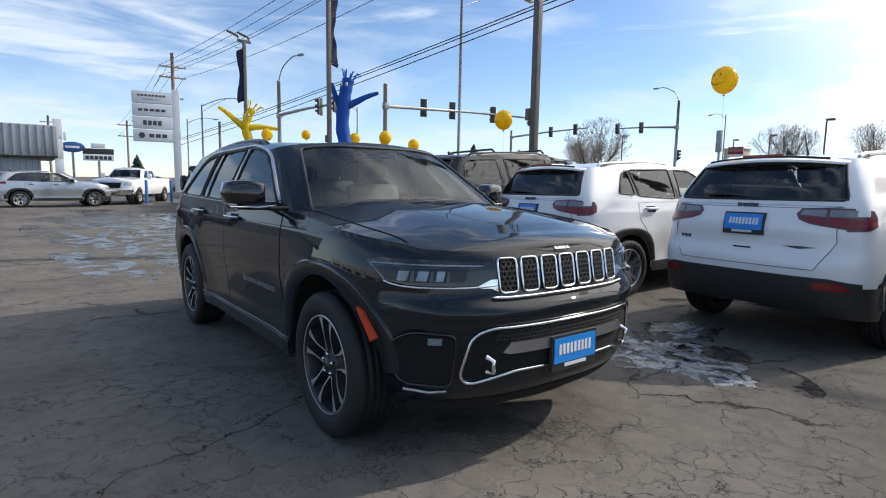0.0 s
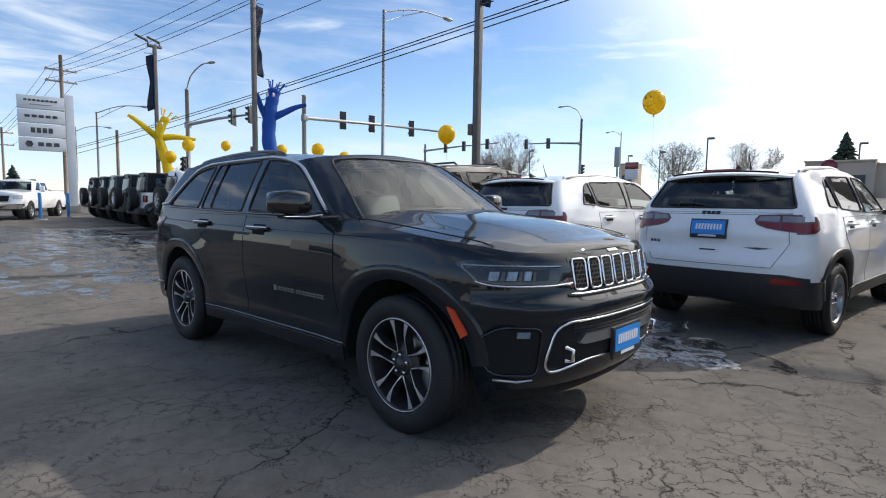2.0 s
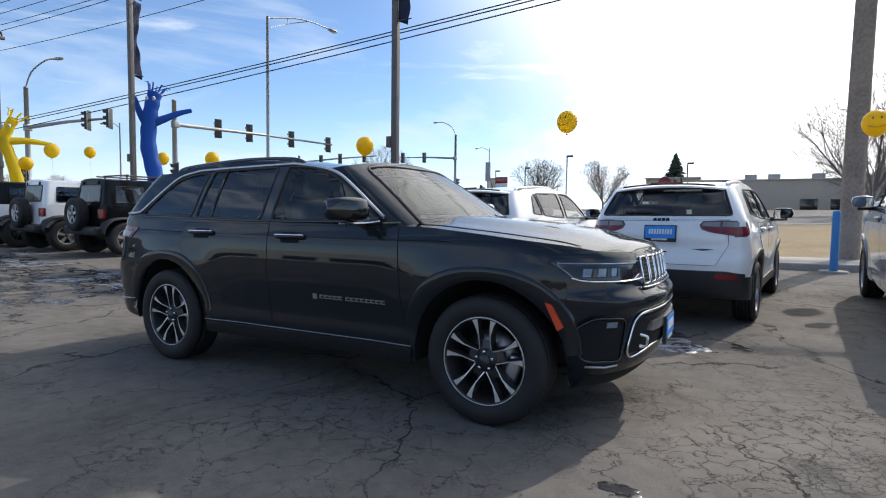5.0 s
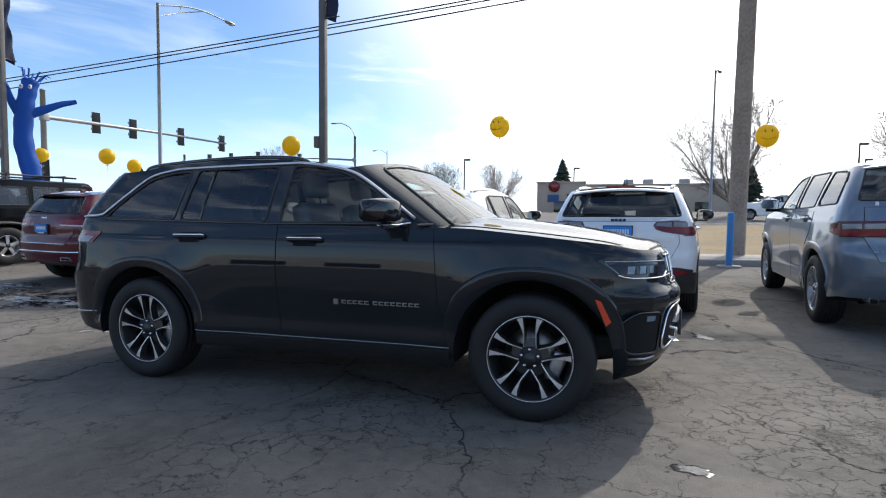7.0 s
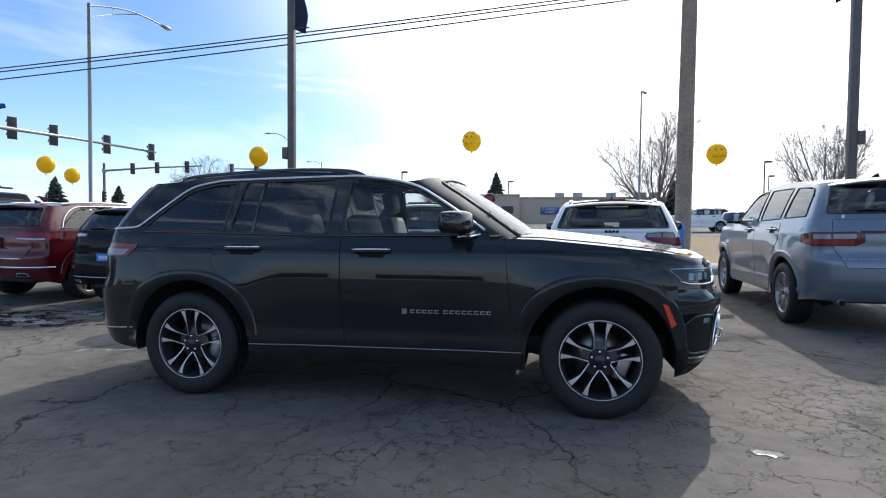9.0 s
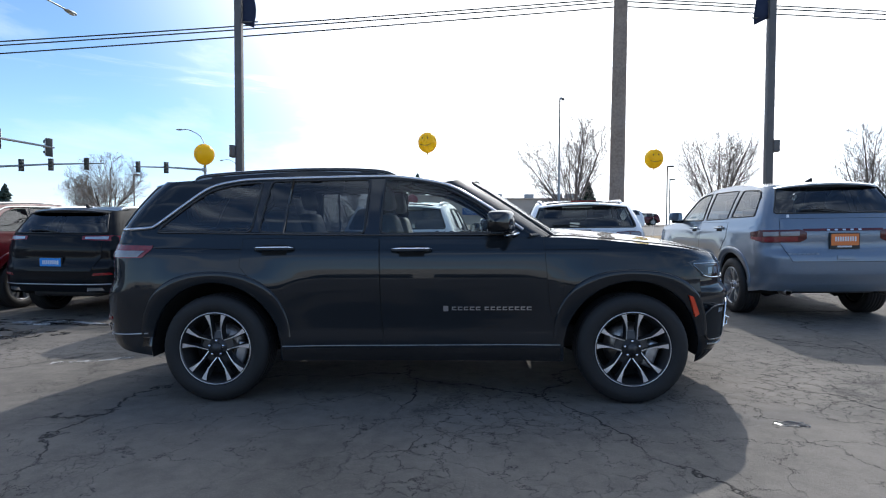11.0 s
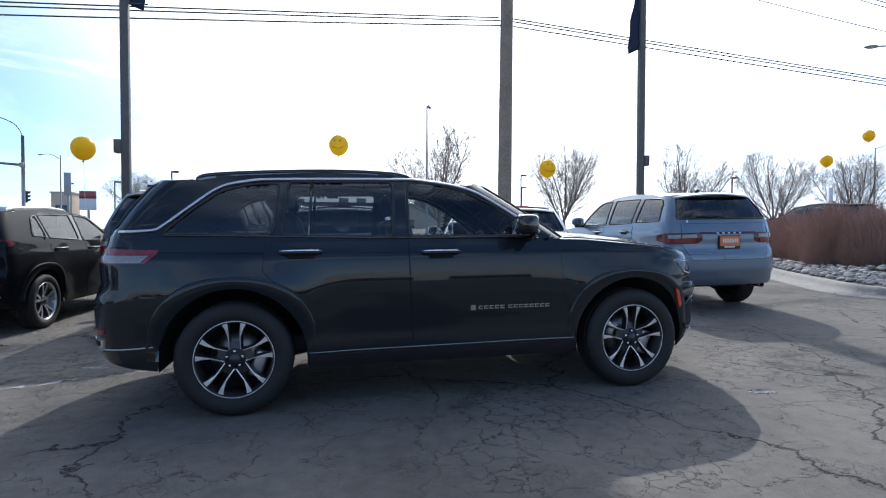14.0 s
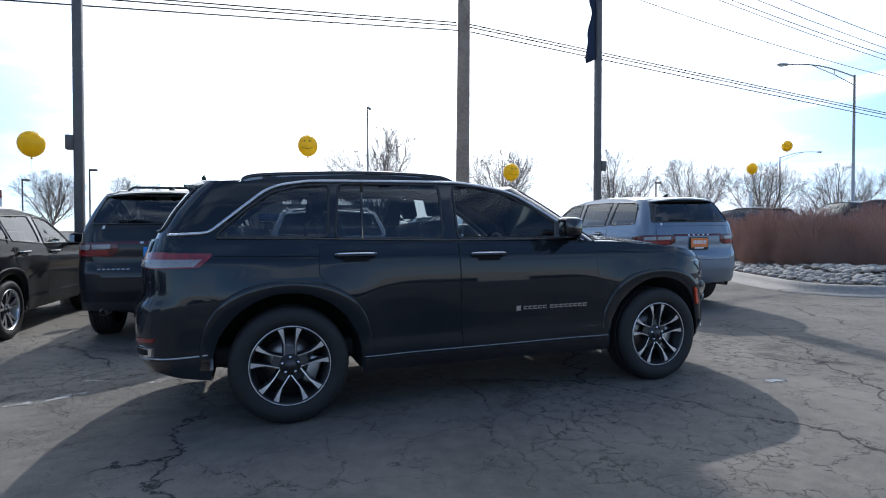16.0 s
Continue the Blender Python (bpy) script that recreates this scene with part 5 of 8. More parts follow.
        part("tow_hook", join(tube([fpt(sg * y, z, o) for y, z, o in ((0.495, 0.485, 0.0), (0.490, 0.49, 0.035), (0.495, 0.545, 0.038), (0.50, 0.555, 0.0))], 0.011, 8)), CHROME, car, "chrome tow hook")
        part("lower_lip", tube([fpt(sg * y, z, 0.012) for y, z in ((0.66, 0.400), (0.72, 0.392), (0.80, 0.402))], 0.007, 6), SATIN, car)
    # seven-slot grille
    gr = part("grille_panel", patch(fpt, [(-0.445, 0.845), (-0.415, 0.822), (0.415, 0.822), (0.445, 0.845), (0.445, 1.005), (-0.445, 1.005)], 26, 5, 0.003, 0.01), GLOSS_BLACK, car, "seven-slot grille with chrome rings")
    for i in range(7):
        yc = -0.378 + 0.126 * i
        w_, z0, z1 = 0.049, 0.842, 0.998
        out = smooth_poly([(yc - w_, z0 + 0.012), (yc - w_ + 0.016, z0), (yc + w_ - 0.016, z0), (yc + w_, z0 + 0.012), (yc + w_, z1), (yc - w_, z1)], 0.02)
        sl = part("grille_ring", tube([fpt(y, z, 0.010) for y, z in out], 0.0062, 6, True), CHROME, gr)
        part("grille_slot", patch(fpt, [(yc - w_ + 0.008, z0 + 0.01), (yc + w_ - 0.008, z0 + 0.01), (yc + w_ - 0.008, z1 - 0.008), (yc - w_ + 0.008, z1 - 0.008)], 3, 3, 0.005, 0.01), SEAM_SHADE, gr)
        hexes = []
        for a in range(3):
            for b in range(7):
                cy, cz = yc + (a - 1) * 0.027 + (0.0135 if b % 2 else 0) - 0.006, z0 + 0.018 + b * 0.0225
                if cz < z1 - 0.012 and abs(cy - yc) < w_ - 0.012:
                    hexes.append(tube([fpt(cy + 0.0125 * math.cos(t), cz + 0.0125 * math.sin(t), 0.008) for t in np.linspace(0, 2 * math.pi, 6, endpoint=False)], 0.0026, 4, True))
        part("grille_mesh", join(*hexes), PLASTIC, gr)
    part("grille_strip", tube([fpt(y, 0.822 + 0.05 * max(0, abs(y) - 0.40), 0.012) for y in np.linspace(-0.47, 0.47, 40)], 0.009, 6), CHROME, gr)
    part("hood_badge", join(*[patch(fpt, [(y, 1.022), (y + 0.022, 1.022), (y + 0.022, 1.044), (y, 1.044)], 1, 1, 0.008, 0.006) for y in (-0.05, -0.022, 0.006, 0.034)]), GALV, car, "small bright hood badge")
    # lower opening
    lo = [(-0.50, 0.690), (-0.575, 0.655), (-0.62, 0.475), (-0.585, 0.430), (-0.36, 0.478), (0.36, 0.478), (0.585, 0.430), (0.62, 0.475), (0.575, 0.655), (0.50, 0.690)]
    op = part("lower_intake", patch(fpt, [(-0.60, 0.46), (-0.56, 0.66), (-0.48, 0.685), (0.48, 0.685), (0.56, 0.66), (0.60, 0.46)], 26, 6, 0.003, 0.01), SEAM_SHADE, car, "dark lower intake framed in chrome")
    part("intake_frame", tube([fpt(y, z, 0.010) for y, z in smooth_poly(lo)], 0.0075, 8, True), CHROME, op)
    part("intake_bar", patch(fpt, [(-0.44, 0.575), (-0.40, 0.620), (0.40, 0.620), (0.44, 0.575), (0.40, 0.565), (-0.40, 0.565)], 20, 3, 0.022, 0.03), SATIN, op)
    mesh = []
    for i in range(46):
        for j in range(2):
            y, z = -0.46 + i * 0.0204 + (0.010 if j else 0), 0.640 + j * 0.022
            mesh.append(tube([fpt(y + 0.010 * math.cos(t), z + 0.010 * math.sin(t), 0.006) for t in np.linspace(0, 2 * math.pi, 6, endpoint=False)], 0.0026, 4, True))
    part("intake_mesh", join(*mesh), PLASTIC, op)
    plate(car, lambda y, z, o: (2.362 + o, y, z), -0.16, 0.145, 0.455, 0.605, PLATE_BLUE)
    part("front_lip", patch(fpt, [(-0.76, 0.268), (0.76, 0.268), (0.76, 0.340), (-0.76, 0.340)], 24, 3, 0.004, 0.02), SEAM_SHADE, car)
    # tail
    tail_lights(car, S, [
        ("tail_lamp", [(0.50, 1.050), (0.50, 1.140), (0.84, 1.142), (0.84, 1.050)], LENS_RED, 0.006),
        ("reverse_lens", [(0.58, 1.052), (0.58, 1.092), (0.84, 1.094), (0.84, 1.052)], LENS_GREY, 0.010),
        ("rear_reflector", [(0.66, 0.56), (0.68, 0.60), (0.86, 0.61), (0.85, 0.585)], LENS_RED, 0.010),
        ("exhaust_finisher", [(0.62, 0.47), (0.64, 0.54), (0.84, 0.545), (0.82, 0.49)], CHROME, 0.014),
        ("exhaust_hole", [(0.645, 0.485), (0.66, 0.53), (0.81, 0.535), (0.80, 0.50)], SEAM_SHADE, 0.018)])
    both("side_tail_lamp", patch(spt, [(-2.36, 1.040), (-2.02, 1.042), (-1.950, 1.108), (-1.945, 1.130), (-2.36, 1.140)], 22, 5, 0.006, 0.02), LENS_RED, car, "red wrap-round tail lamp")
    both("side_reverse_lens", patch(spt, [(-2.34, 1.046), (-2.05, 1.050), (-2.00, 1.094), (-2.34, 1.098)], 18, 3, 0.010, 0.02), LENS_GREY, car, "clear lower part of the tail lamp")
    both("window_divider", tube([cpt(x, z, 0.005) for x, z in ((-0.985, 1.212), (-0.975, 1.40), (-0.955, 1.612))], 0.010, 6), GLOSS_BLACK, car)
    both("rear_bumper_trim", patch(rpt, [(-0.93, 0.40), (-0.45, 0.36), (-0.45, 0.44), (-0.92, 0.47)], 10, 4, 0.008, 0.02), GLOSS_BLACK, car)
    both("valance_strip", tube([spt(x, 0.495 + 0.05 * (x + 1.98), 0.008) for x in np.linspace(-2.40, -1.98, 16)], 0.005, 6), SATIN, car, "thin bright strip round the rear bumper")
    part("valance_strip", tube([rpt(y, 0.470, 0.010) for y in np.linspace(-0.80, 0.80, 40)], 0.006, 6), SATIN, car)
    both("bright_quarter_line", tube([cpt(x, z, 0.007) for x, z in ((-2.20, 1.248), (-2.12, 1.250), (-2.04, 1.256))], 0.010, 6), CHROME, car)
    ztop = lerp_table(SUV["top"], 0.05)

    def hood_pt(x, f):
        ye = S.Y(x, ztop(x))
        return (x, -ye * f, ztop(x) + 0.050 * min(1.0, ye / 0.6) * (1 - f ** 2.6) + 0.022 * max(0.0, 1 - (ye * f / 0.50) ** 10) * min(1.0, max(0.0, (2.15 - x) / 0.5)) + 0.0015)
    both("hood_gap", tube([hood_pt(x, f) for x, f in smooth_line([(0.95, 0.90), (1.3, 0.885), (1.65, 0.875), (1.88, 0.90), (2.0, 0.965)], 40)], 0.0022, 5), SEAM_SHADE, car)
    part("rear_plate", patch(rpt, [(-0.16, 0.86), (0.16, 0.86), (0.16, 1.0), (-0.16, 1.0)], 3, 2, 0.012, 0.01), PLATE_BLUE, car)


def parked(rx, ry, heading, rear_overhang, kx=1.0):
    """The pose of a car of the row whose rear axle stands at (rx, ry), nose along heading (degrees from +x)."""
    a = math.radians(heading)
    half = 2.964 * kx / 2
    cx, cy = rx + math.cos(a) * half, ry + math.sin(a) * half
    z0, z1 = ground_z(rx, ry), ground_z(rx + 2 * half * math.cos(a), ry + 2 * half * math.sin(a))
    pitch = -math.degrees(math.atan2(z1 - z0, 2 * half))
    rgt = Vector((math.sin(a), -math.cos(a), 0))
    roll = math.degrees(math.atan2(ground_z(cx - rgt.x, cy - rgt.y) - ground_z(cx + rgt.x, cy + rgt.y), 2.0))
    return Matrix.Translation((cx, cy, (z0 + z1) / 2)) @ Matrix.Rotation(a, 4, "Z") @ pose(0, 0, 0, roll, pitch, 0)


def compass(rx, ry, heading, label):
    k = (0.889, 0.945, 0.962)
    sp = spec_scaled(SUV, *k, R=0.350, arch=0.415, rim=0.238, tyre_w=0.235)
    car, S, C = build_suv("compact_suv", label, "car", parked(rx, ry, heading, 0.9, k[0]), PAINT_WHITE, sp, COMPASS_SIDE, SILVER_WHEEL, PLASTIC, None, 1.0, GLASS_SIDE, SATIN, group="row of parked cars")
    rpt = lambda y, z, o: rear_pt(S, y, z, o)
    tail_lights(car, S, [
        ("tail_lamp", [(0.395, 1.120), (0.42, 1.075), (0.50, 1.045), (0.62, 1.025), (0.77, 1.004), (0.77, 1.167), (0.60, 1.172), (0.43, 1.165)], LENS_SMOKE, 0.008),
        ("tail_lens", [(0.615, 1.038), (0.765, 1.016), (0.765, 1.090), (0.615, 1.095)], LENS_RED, 0.012),
        ("inner_lens", [(0.44, 1.085), (0.50, 1.060), (0.595, 1.042), (0.595, 1.092), (0.44, 1.102)], LENS_RED, 0.012),
        ("inner_reverse_lens", [(0.42, 1.115), (0.595, 1.102), (0.595, 1.158), (0.44, 1.152)], LENS_GREY, 0.012),
        ("reverse_lens", [(0.615, 1.105), (0.765, 1.100), (0.765, 1.152), (0.615, 1.158)], LENS_GREY, 0.012),
        ("rear_reflector", [(0.56, 0.545), (0.80, 0.545), (0.74, 0.60), (0.58, 0.605)], LENS_RED, 0.018)])
    sidept = lambda x, z, o: side_pt(S, x, z, o)
    both("side_tail_lamp", patch(sidept, [(-2.06, 0.995), (-1.96, 1.000), (-1.875, 1.035), (-1.855, 1.100), (-1.88, 1.150), (-2.06, 1.165)], 16, 5, 0.008, 0.02), LENS_SMOKE, car, "smoked red lamp wrapped round the corner")
    both("side_tail_lens", patch(sidept, [(-2.06, 1.012), (-1.96, 1.016), (-1.895, 1.042), (-1.885, 1.085), (-2.06, 1.090)], 12, 4, 0.012, 0.02), LENS_RED, car)
    plate(car, lambda y, z, o: (S.XR(0, z) - o - 0.006, y, z), -0.160, 0.160, 0.945, 1.105, PLATE_BLUE)
    part("tailgate_handle", patch(rpt, [(-0.10, 0.80), (0.10, 0.80), (0.10, 0.855), (-0.10, 0.855)], 4, 2, 0.010, 0.01), PAINT_WHITE, car)
    both("corner_cladding", patch(lambda x, z, o: side_pt(S, x, z, o), [(-2.10, 0.33), (-1.74, 0.30), (-1.70, 0.56), (-2.10, 0.575)], 10, 5, 0.012, 0.02), PLASTIC, car)
    both("arch_cladding", patch(lambda x, z, o: side_pt(S, x, z, o), [(1.735, 0.28), (1.98, 0.28), (1.98, 0.48), (1.72, 0.48)], 8, 4, 0.012, 0.02), PLASTIC, car)
    part("spoiler_edge", tube([(C.XR(y, sp["roof_rear"] - 0.02) - 0.075 * (1 - 0.35 * (y / (0.64 * 0.945)) ** 4), y, sp["roof_rear"] + 0.05 * (1 - (y / 0.66) ** 2) - 0.030) for y in np.linspace(-0.50, 0.50, 30)], 0.010, 8), GLOSS_BLACK, car)
    part("handle_slot", patch(rpt, [(-0.075, 0.818), (0.075, 0.818), (0.075, 0.830), (-0.075, 0.830)], 3, 1, 0.014, 0.006), SEAM_SHADE, car)
    part("maker_badge", join(*[patch(rpt, [(y, 1.165), (y + 0.036, 1.165), (y + 0.036, 1.195), (y, 1.195)], 1, 1, 0.012, 0.01) for y in (-0.085, -0.04, 0.005, 0.05)]), GLOSS_BLACK, car, "dark maker's badge")
    part("trim_badge", patch(rpt, [(-0.56, 0.862), (-0.44, 0.845), (-0.32, 0.862), (-0.44, 0.868)], 4, 1, 0.010, 0.006), LETTER_DARK, car)
    part("drive_badge", join(*[patch(rpt, [(y, 0.868), (y + 0.028, 0.868), (y + 0.028, 0.895), (y, 0.895)], 1, 1, 0.010, 0.006) for y in (0.50, 0.54, 0.58)]), LETTER_DARK, car)
    part("aerial", tube([(-1.30 * k[0], 0, 1.60), (-1.36 * k[0], 0, 1.70), (-1.41 * k[0], 0, 1.80)], [0.014, 0.005, 0.003], 6), PLASTIC, car)
    part("stop_lamp", patch(lambda y, z, o: (C.XR(y, sp["roof_rear"] - 0.02) - 0.088 - o, y, z), [(-0.17, sp["roof_rear"] + 0.022), (0.17, sp["roof_rear"] + 0.022), (0.17, sp["roof_rear"] + 0.040), (-0.17, sp["roof_rear"] + 0.040)], 3, 1, 0.004, 0.01), LENS_RED, car)
    part("window_chrome", tube([rear_pt(C, y, 1.180, 0.012) for y in np.linspace(-0.68, 0.68, 30)], 0.007, 6), SATIN, car)
    return car


def durango(rx, ry, heading, label, body_paint, board, bars, wheel):
    k = (1.028, 0.985, 1.08)
    sp = spec_scaled(SUV, *k, R=0.385, arch=0.465, rim=0.258, tyre_w=0.265)
    car, S, C = build_suv("three_row_suv", label, "car", parked(rx, ry, heading, 1.0, k[0]), body_paint, sp, DURANGO_SIDE, wheel, None, None, 1.0, GLASS_SIDE, GLOSS_BLACK if bars else None, bars, group="row of parked cars")
    rpt = lambda y, z, o: rear_pt(S, y, z, o)
    tail_lights(car, S, [
        ("tail_lamp", [(0.42, 1.055), (0.50, 1.015), (0.87, 1.008), (0.87, 1.168), (0.50, 1.175), (0.42, 1.14)], LENS_DARK_RED, 0.008),
        ("tail_lens", [(0.52, 1.030), (0.865, 1.022), (0.865, 1.078), (0.52, 1.085)], LENS_RED, 0.012),
        ("reverse_lens", [(0.50, 1.100), (0.52, 1.096), (0.70, 1.092), (0.70, 1.146), (0.50, 1.150)], LENS_GREY, 0.012),
        ("reverse_lens", [(0.72, 1.092), (0.86, 1.088), (0.86, 1.140), (0.72, 1.146)], LENS_GREY, 0.012)])
    both("side_tail_lamp", patch(lambda x, z, o: side_pt(S, x, z, o), [(-2.30, 1.015), (-2.08, 1.055), (-2.06, 1.14), (-2.30, 1.165)], 12, 4, 0.008, 0.02), LENS_DARK_RED, car)
    both("side_tail_lens", patch(lambda x, z, o: side_pt(S, x, z, o), [(-2.30, 1.028), (-2.10, 1.060), (-2.09, 1.085), (-2.30, 1.080)], 10, 3, 0.012, 0.02), LENS_RED, car)
    part("tail_light_bar", patch(rpt, [(-0.46, 1.150), (0.46, 1.150), (0.46, 1.182), (-0.46, 1.182)], 20, 2, 0.008, 0.02), LENS_DARK_RED, car, "red light strip across the tailgate")
    part("badge_letters", join(*[patch(rpt, [(y, 1.156), (y + 0.035, 1.156), (y + 0.035, 1.176), (y, 1.176)], 1, 1, 0.014, 0.006) for y in (-0.20, -0.11, -0.02, 0.07, 0.16)]), SATIN, car)
    plate(car, lambda y, z, o: (S.XR(0, 1.05) - o - 0.010, y, z), -0.158, 0.158, 0.945, 1.115, board, True)
    for y in (0.30, 0.35, 0.40, 0.45, 0.50, 0.55, 0.60):
        part("badge_bar", patch(rpt, [(y, 0.865), (y + 0.034, 0.865), (y + 0.034, 0.880), (y, 0.880)], 1, 1, 0.010, 0.006), GALV, car)
    part("tailgate_handle", patch(rpt, [(-0.10, 0.80), (0.10, 0.80), (0.10, 0.85), (-0.10, 0.85)], 4, 2, 0.010, 0.01), body_paint, car)
    for sg in (-1, 1):
        part("exhaust_pipe", moved(lathe([(0.036, -0.07), (0.041, -0.07), (0.041, 0.12), (0.036, 0.12)], 20, "x"), Matrix.Translation((S.xr(0.42) + 0.10, sg * 0.60, 0.385))), STEEL, car)
    part("rear_bumper_step", patch(rpt, [(-0.90, 0.585), (0.90, 0.585), (0.88, 0.625), (-0.88, 0.625)], 26, 2, 0.016, 0.02), body_paint, car)
    part("rear_lower_bumper", patch(rpt, [(-0.90, 0.40), (0.90, 0.40), (0.92, 0.50), (-0.92, 0.50)], 26, 2, 0.008, 0.02), body_paint if not bars else PLASTIC, car)
    part("window_sticker", patch(lambda y, z, o: rear_pt(C, y, z, o), [(0.58, 1.30), (0.61, 1.30), (0.60, 1.36), (0.575, 1.36)], 1, 2, 0.006, 0.003), LETTER, car)
    part("roof_fin", tube([(-1.55, 0.0, 1.72), (-1.66, 0, 1.775), (-1.70, 0, 1.77)], [0.05, 0.018, 0.01], 8), body_paint, car)
    return car


def cherokee(rx, ry, heading):
    k = (0.930, 0.96, 0.945)
    sp = spec_scaled(SUV, *k, R=0.360, arch=0.430, rim=0.250, tyre_w=0.235)
    car, S, C = build_suv("mid_suv", "black mid-size SUV with silver roof rails and dark wheels", "car", parked(rx, ry, heading, 0.9, k[0]), PAINT_DARK, sp, COMPASS_SIDE, DARK_WHEEL, None, SATIN, 1.0, GLASS_SIDE, SATIN, group="row of parked cars")
    tail_lights(car, S, [
        ("tail_lamp", [(0.42, 1.115), (0.42, 1.165), (0.80, 1.175), (0.80, 1.095)], LENS_RED, 0.008),
        ("lens_strip", [(0.46, 1.125), (0.46, 1.155), (0.74, 1.160), (0.74, 1.118)], LENS_CLEAR, 0.012),
        ("rear_reflector", [(0.60, 0.62), (0.82, 0.63), (0.80, 0.66), (0.62, 0.655)], LENS_RED, 0.010)])
    both("side_tail_lamp", patch(lambda x, z, o: side_pt(S, x, z, o), [(-2.10, 1.095), (-1.97, 1.100), (-1.92, 1.130), (-1.96, 1.165), (-2.10, 1.175)], 10, 3, 0.008, 0.02), LENS_RED, car)
    part("lower_trim", tube([rear_pt(S, y, 0.50, 0.010) for y in np.linspace(-0.80, 0.80, 30)], 0.008, 6), SATIN, car)
    plate(car, lambda y, z, o: (S.XR(0, 0.8) - o - 0.010, y, z), -0.158, 0.158, 0.70, 0.86, PLATE_BLUE)
    part("aerial", tube([(-1.35, 0, 1.63), (-1.43, 0, 1.83)], [0.012, 0.003], 6), PLASTIC, car)
    for sg in (-1, 1):
        part("exhaust_finisher", patch(lambda y, z, o: rear_pt(S, y, z, o), [(sg * 0.50, 0.40), (sg * 0.72, 0.41), (sg * 0.70, 0.45), (sg * 0.52, 0.45)], 5, 2, 0.012, 0.02), CHROME, car)
    return car


def red_suv(rx, ry, heading):
    k = (0.983, 0.985, 0.985)
    sp = spec_scaled(SUV, *k, R=0.385, arch=0.46, rim=0.258, tyre_w=0.265)
    car, S, C = build_suv("red_grand_suv", "deep red SUV with chrome bumper strips and a blue dealer plate", "car", parked(rx, ry, heading, 1.0, k[0]), PAINT_RED, sp, GC_SIDE, SILVER_WHEEL, None, CHROME, 1.0, GLASS_SIDE, SATIN, group="row of parked cars")
    rpt = lambda y, z, o: rear_pt(S, y, z, o)
    tail_lights(car, S, [
        ("tail_lamp", [(0.34, 1.095), (0.36, 1.030), (0.90, 1.010), (0.94, 1.15), (0.34, 1.150)], LENS_RED, 0.008),
        ("reverse_lens", [(0.44, 1.065), (0.48, 1.045), (0.84, 1.035), (0.86, 1.060)], LENS_CLEAR, 0.012)])
    both("side_tail_lamp", patch(lambda x, z, o: side_pt(S, x, z, o), [(-2.25, 1.02), (-1.98, 1.06), (-1.94, 1.13), (-2.25, 1.145)], 12, 4, 0.008, 0.02), LENS_RED, car)
    part("bumper_strip", tube([rpt(y, 0.595, 0.012) for y in np.linspace(-0.90, 0.90, 40)], 0.017, 6), CHROME, car, "chrome strip across the bumper")
    part("tailgate_strip", tube([rpt(y, 0.735, 0.012) for y in np.linspace(-0.58, 0.58, 30)], 0.010, 6), CHROME, car)
    plate(car, lambda y, z, o: (S.XR(0, 1.0) - o - 0.010, y, z), -0.158, 0.158, 0.90, 1.06, PLATE_BLUE)
    both("chrome_window_line", tube([(x, -(C.Y(x, z) + 0.006), z) for x, z in smooth_line([(-1.90, 1.225), (-1.80, 1.40), (-1.60, 1.545), (-1.30, 1.59), (-0.4, 1.60), (0.1, 1.56)], 50)], 0.013, 6), CHROME, car)
    part("maker_badge", join(*[patch(rpt, [(y, 1.165), (y + 0.03, 1.165), (y + 0.03, 1.19), (y, 1.19)], 1, 1, 0.012, 0.01) for y in (-0.07, -0.033, 0.004, 0.041)]), CHROME, car)
    for sg in (-1, 1):
        part("exhaust_finisher", patch(rpt, [(sg * 0.46, 0.44), (sg * 0.68, 0.44), (sg * 0.66, 0.505), (sg * 0.48, 0.505)], 5, 2, 0.014, 0.02), CHROME, car)
        part("exhaust_hole", patch(rpt, [(sg * 0.49, 0.455), (sg * 0.65, 0.455), (sg * 0.64, 0.49), (sg * 0.50, 0.49)], 4, 2, 0.018, 0.01), SEAM_SHADE, car)
    part("roof_fin", tube([(-1.50, 0.0, 1.70), (-1.62, 0, 1.755), (-1.66, 0, 1.75)], [0.05, 0.018, 0.01], 8), PAINT_RED, car)
    return car


def silver_crossover(m):
    k = (0.941, 0.95, 0.945)
    sp = spec_scaled(SUV, *k, R=0.355, arch=0.425, rim=0.242, tyre_w=0.235)
    car, S, C = build_suv("crossover", "silver-grey crossover parked side-on across the lot", "car", m, PAINT_STEEL, sp, GC_SIDE, DARK_WHEEL, PLASTIC, None, 0.8, GLASS_SIDE, SATIN)
    fpt = lambda y, z, o: front_pt(S, y, z, o)
    for sg in (-1, 1):
        part("headlamp", patch(fpt, [(sg * 0.45, 0.84), (sg * 0.45, 0.92), (sg * 0.85, 0.93), (sg * 0.83, 0.85)], 10, 3, 0.008, 0.02), LENS_CLEAR, car)
    part("grille_panel", patch(fpt, [(-0.44, 0.80), (0.44, 0.80), (0.44, 0.92), (-0.44, 0.92)], 10, 3, 0.006, 0.02), GLOSS_BLACK, car)
    tail_lights(car, S, [("tail_lamp", [(0.50, 1.02), (0.50, 1.12), (0.88, 1.12), (0.88, 1.03)], LENS_RED, 0.008)])
    both("side_tail_lamp", patch(lambda x, z, o: side_pt(S, x, z, o), [(-2.12, 1.02), (-1.88, 1.03), (-1.92, 1.11), (-2.12, 1.12)], 8, 3, 0.008, 0.02), LENS_RED, car)
    return car


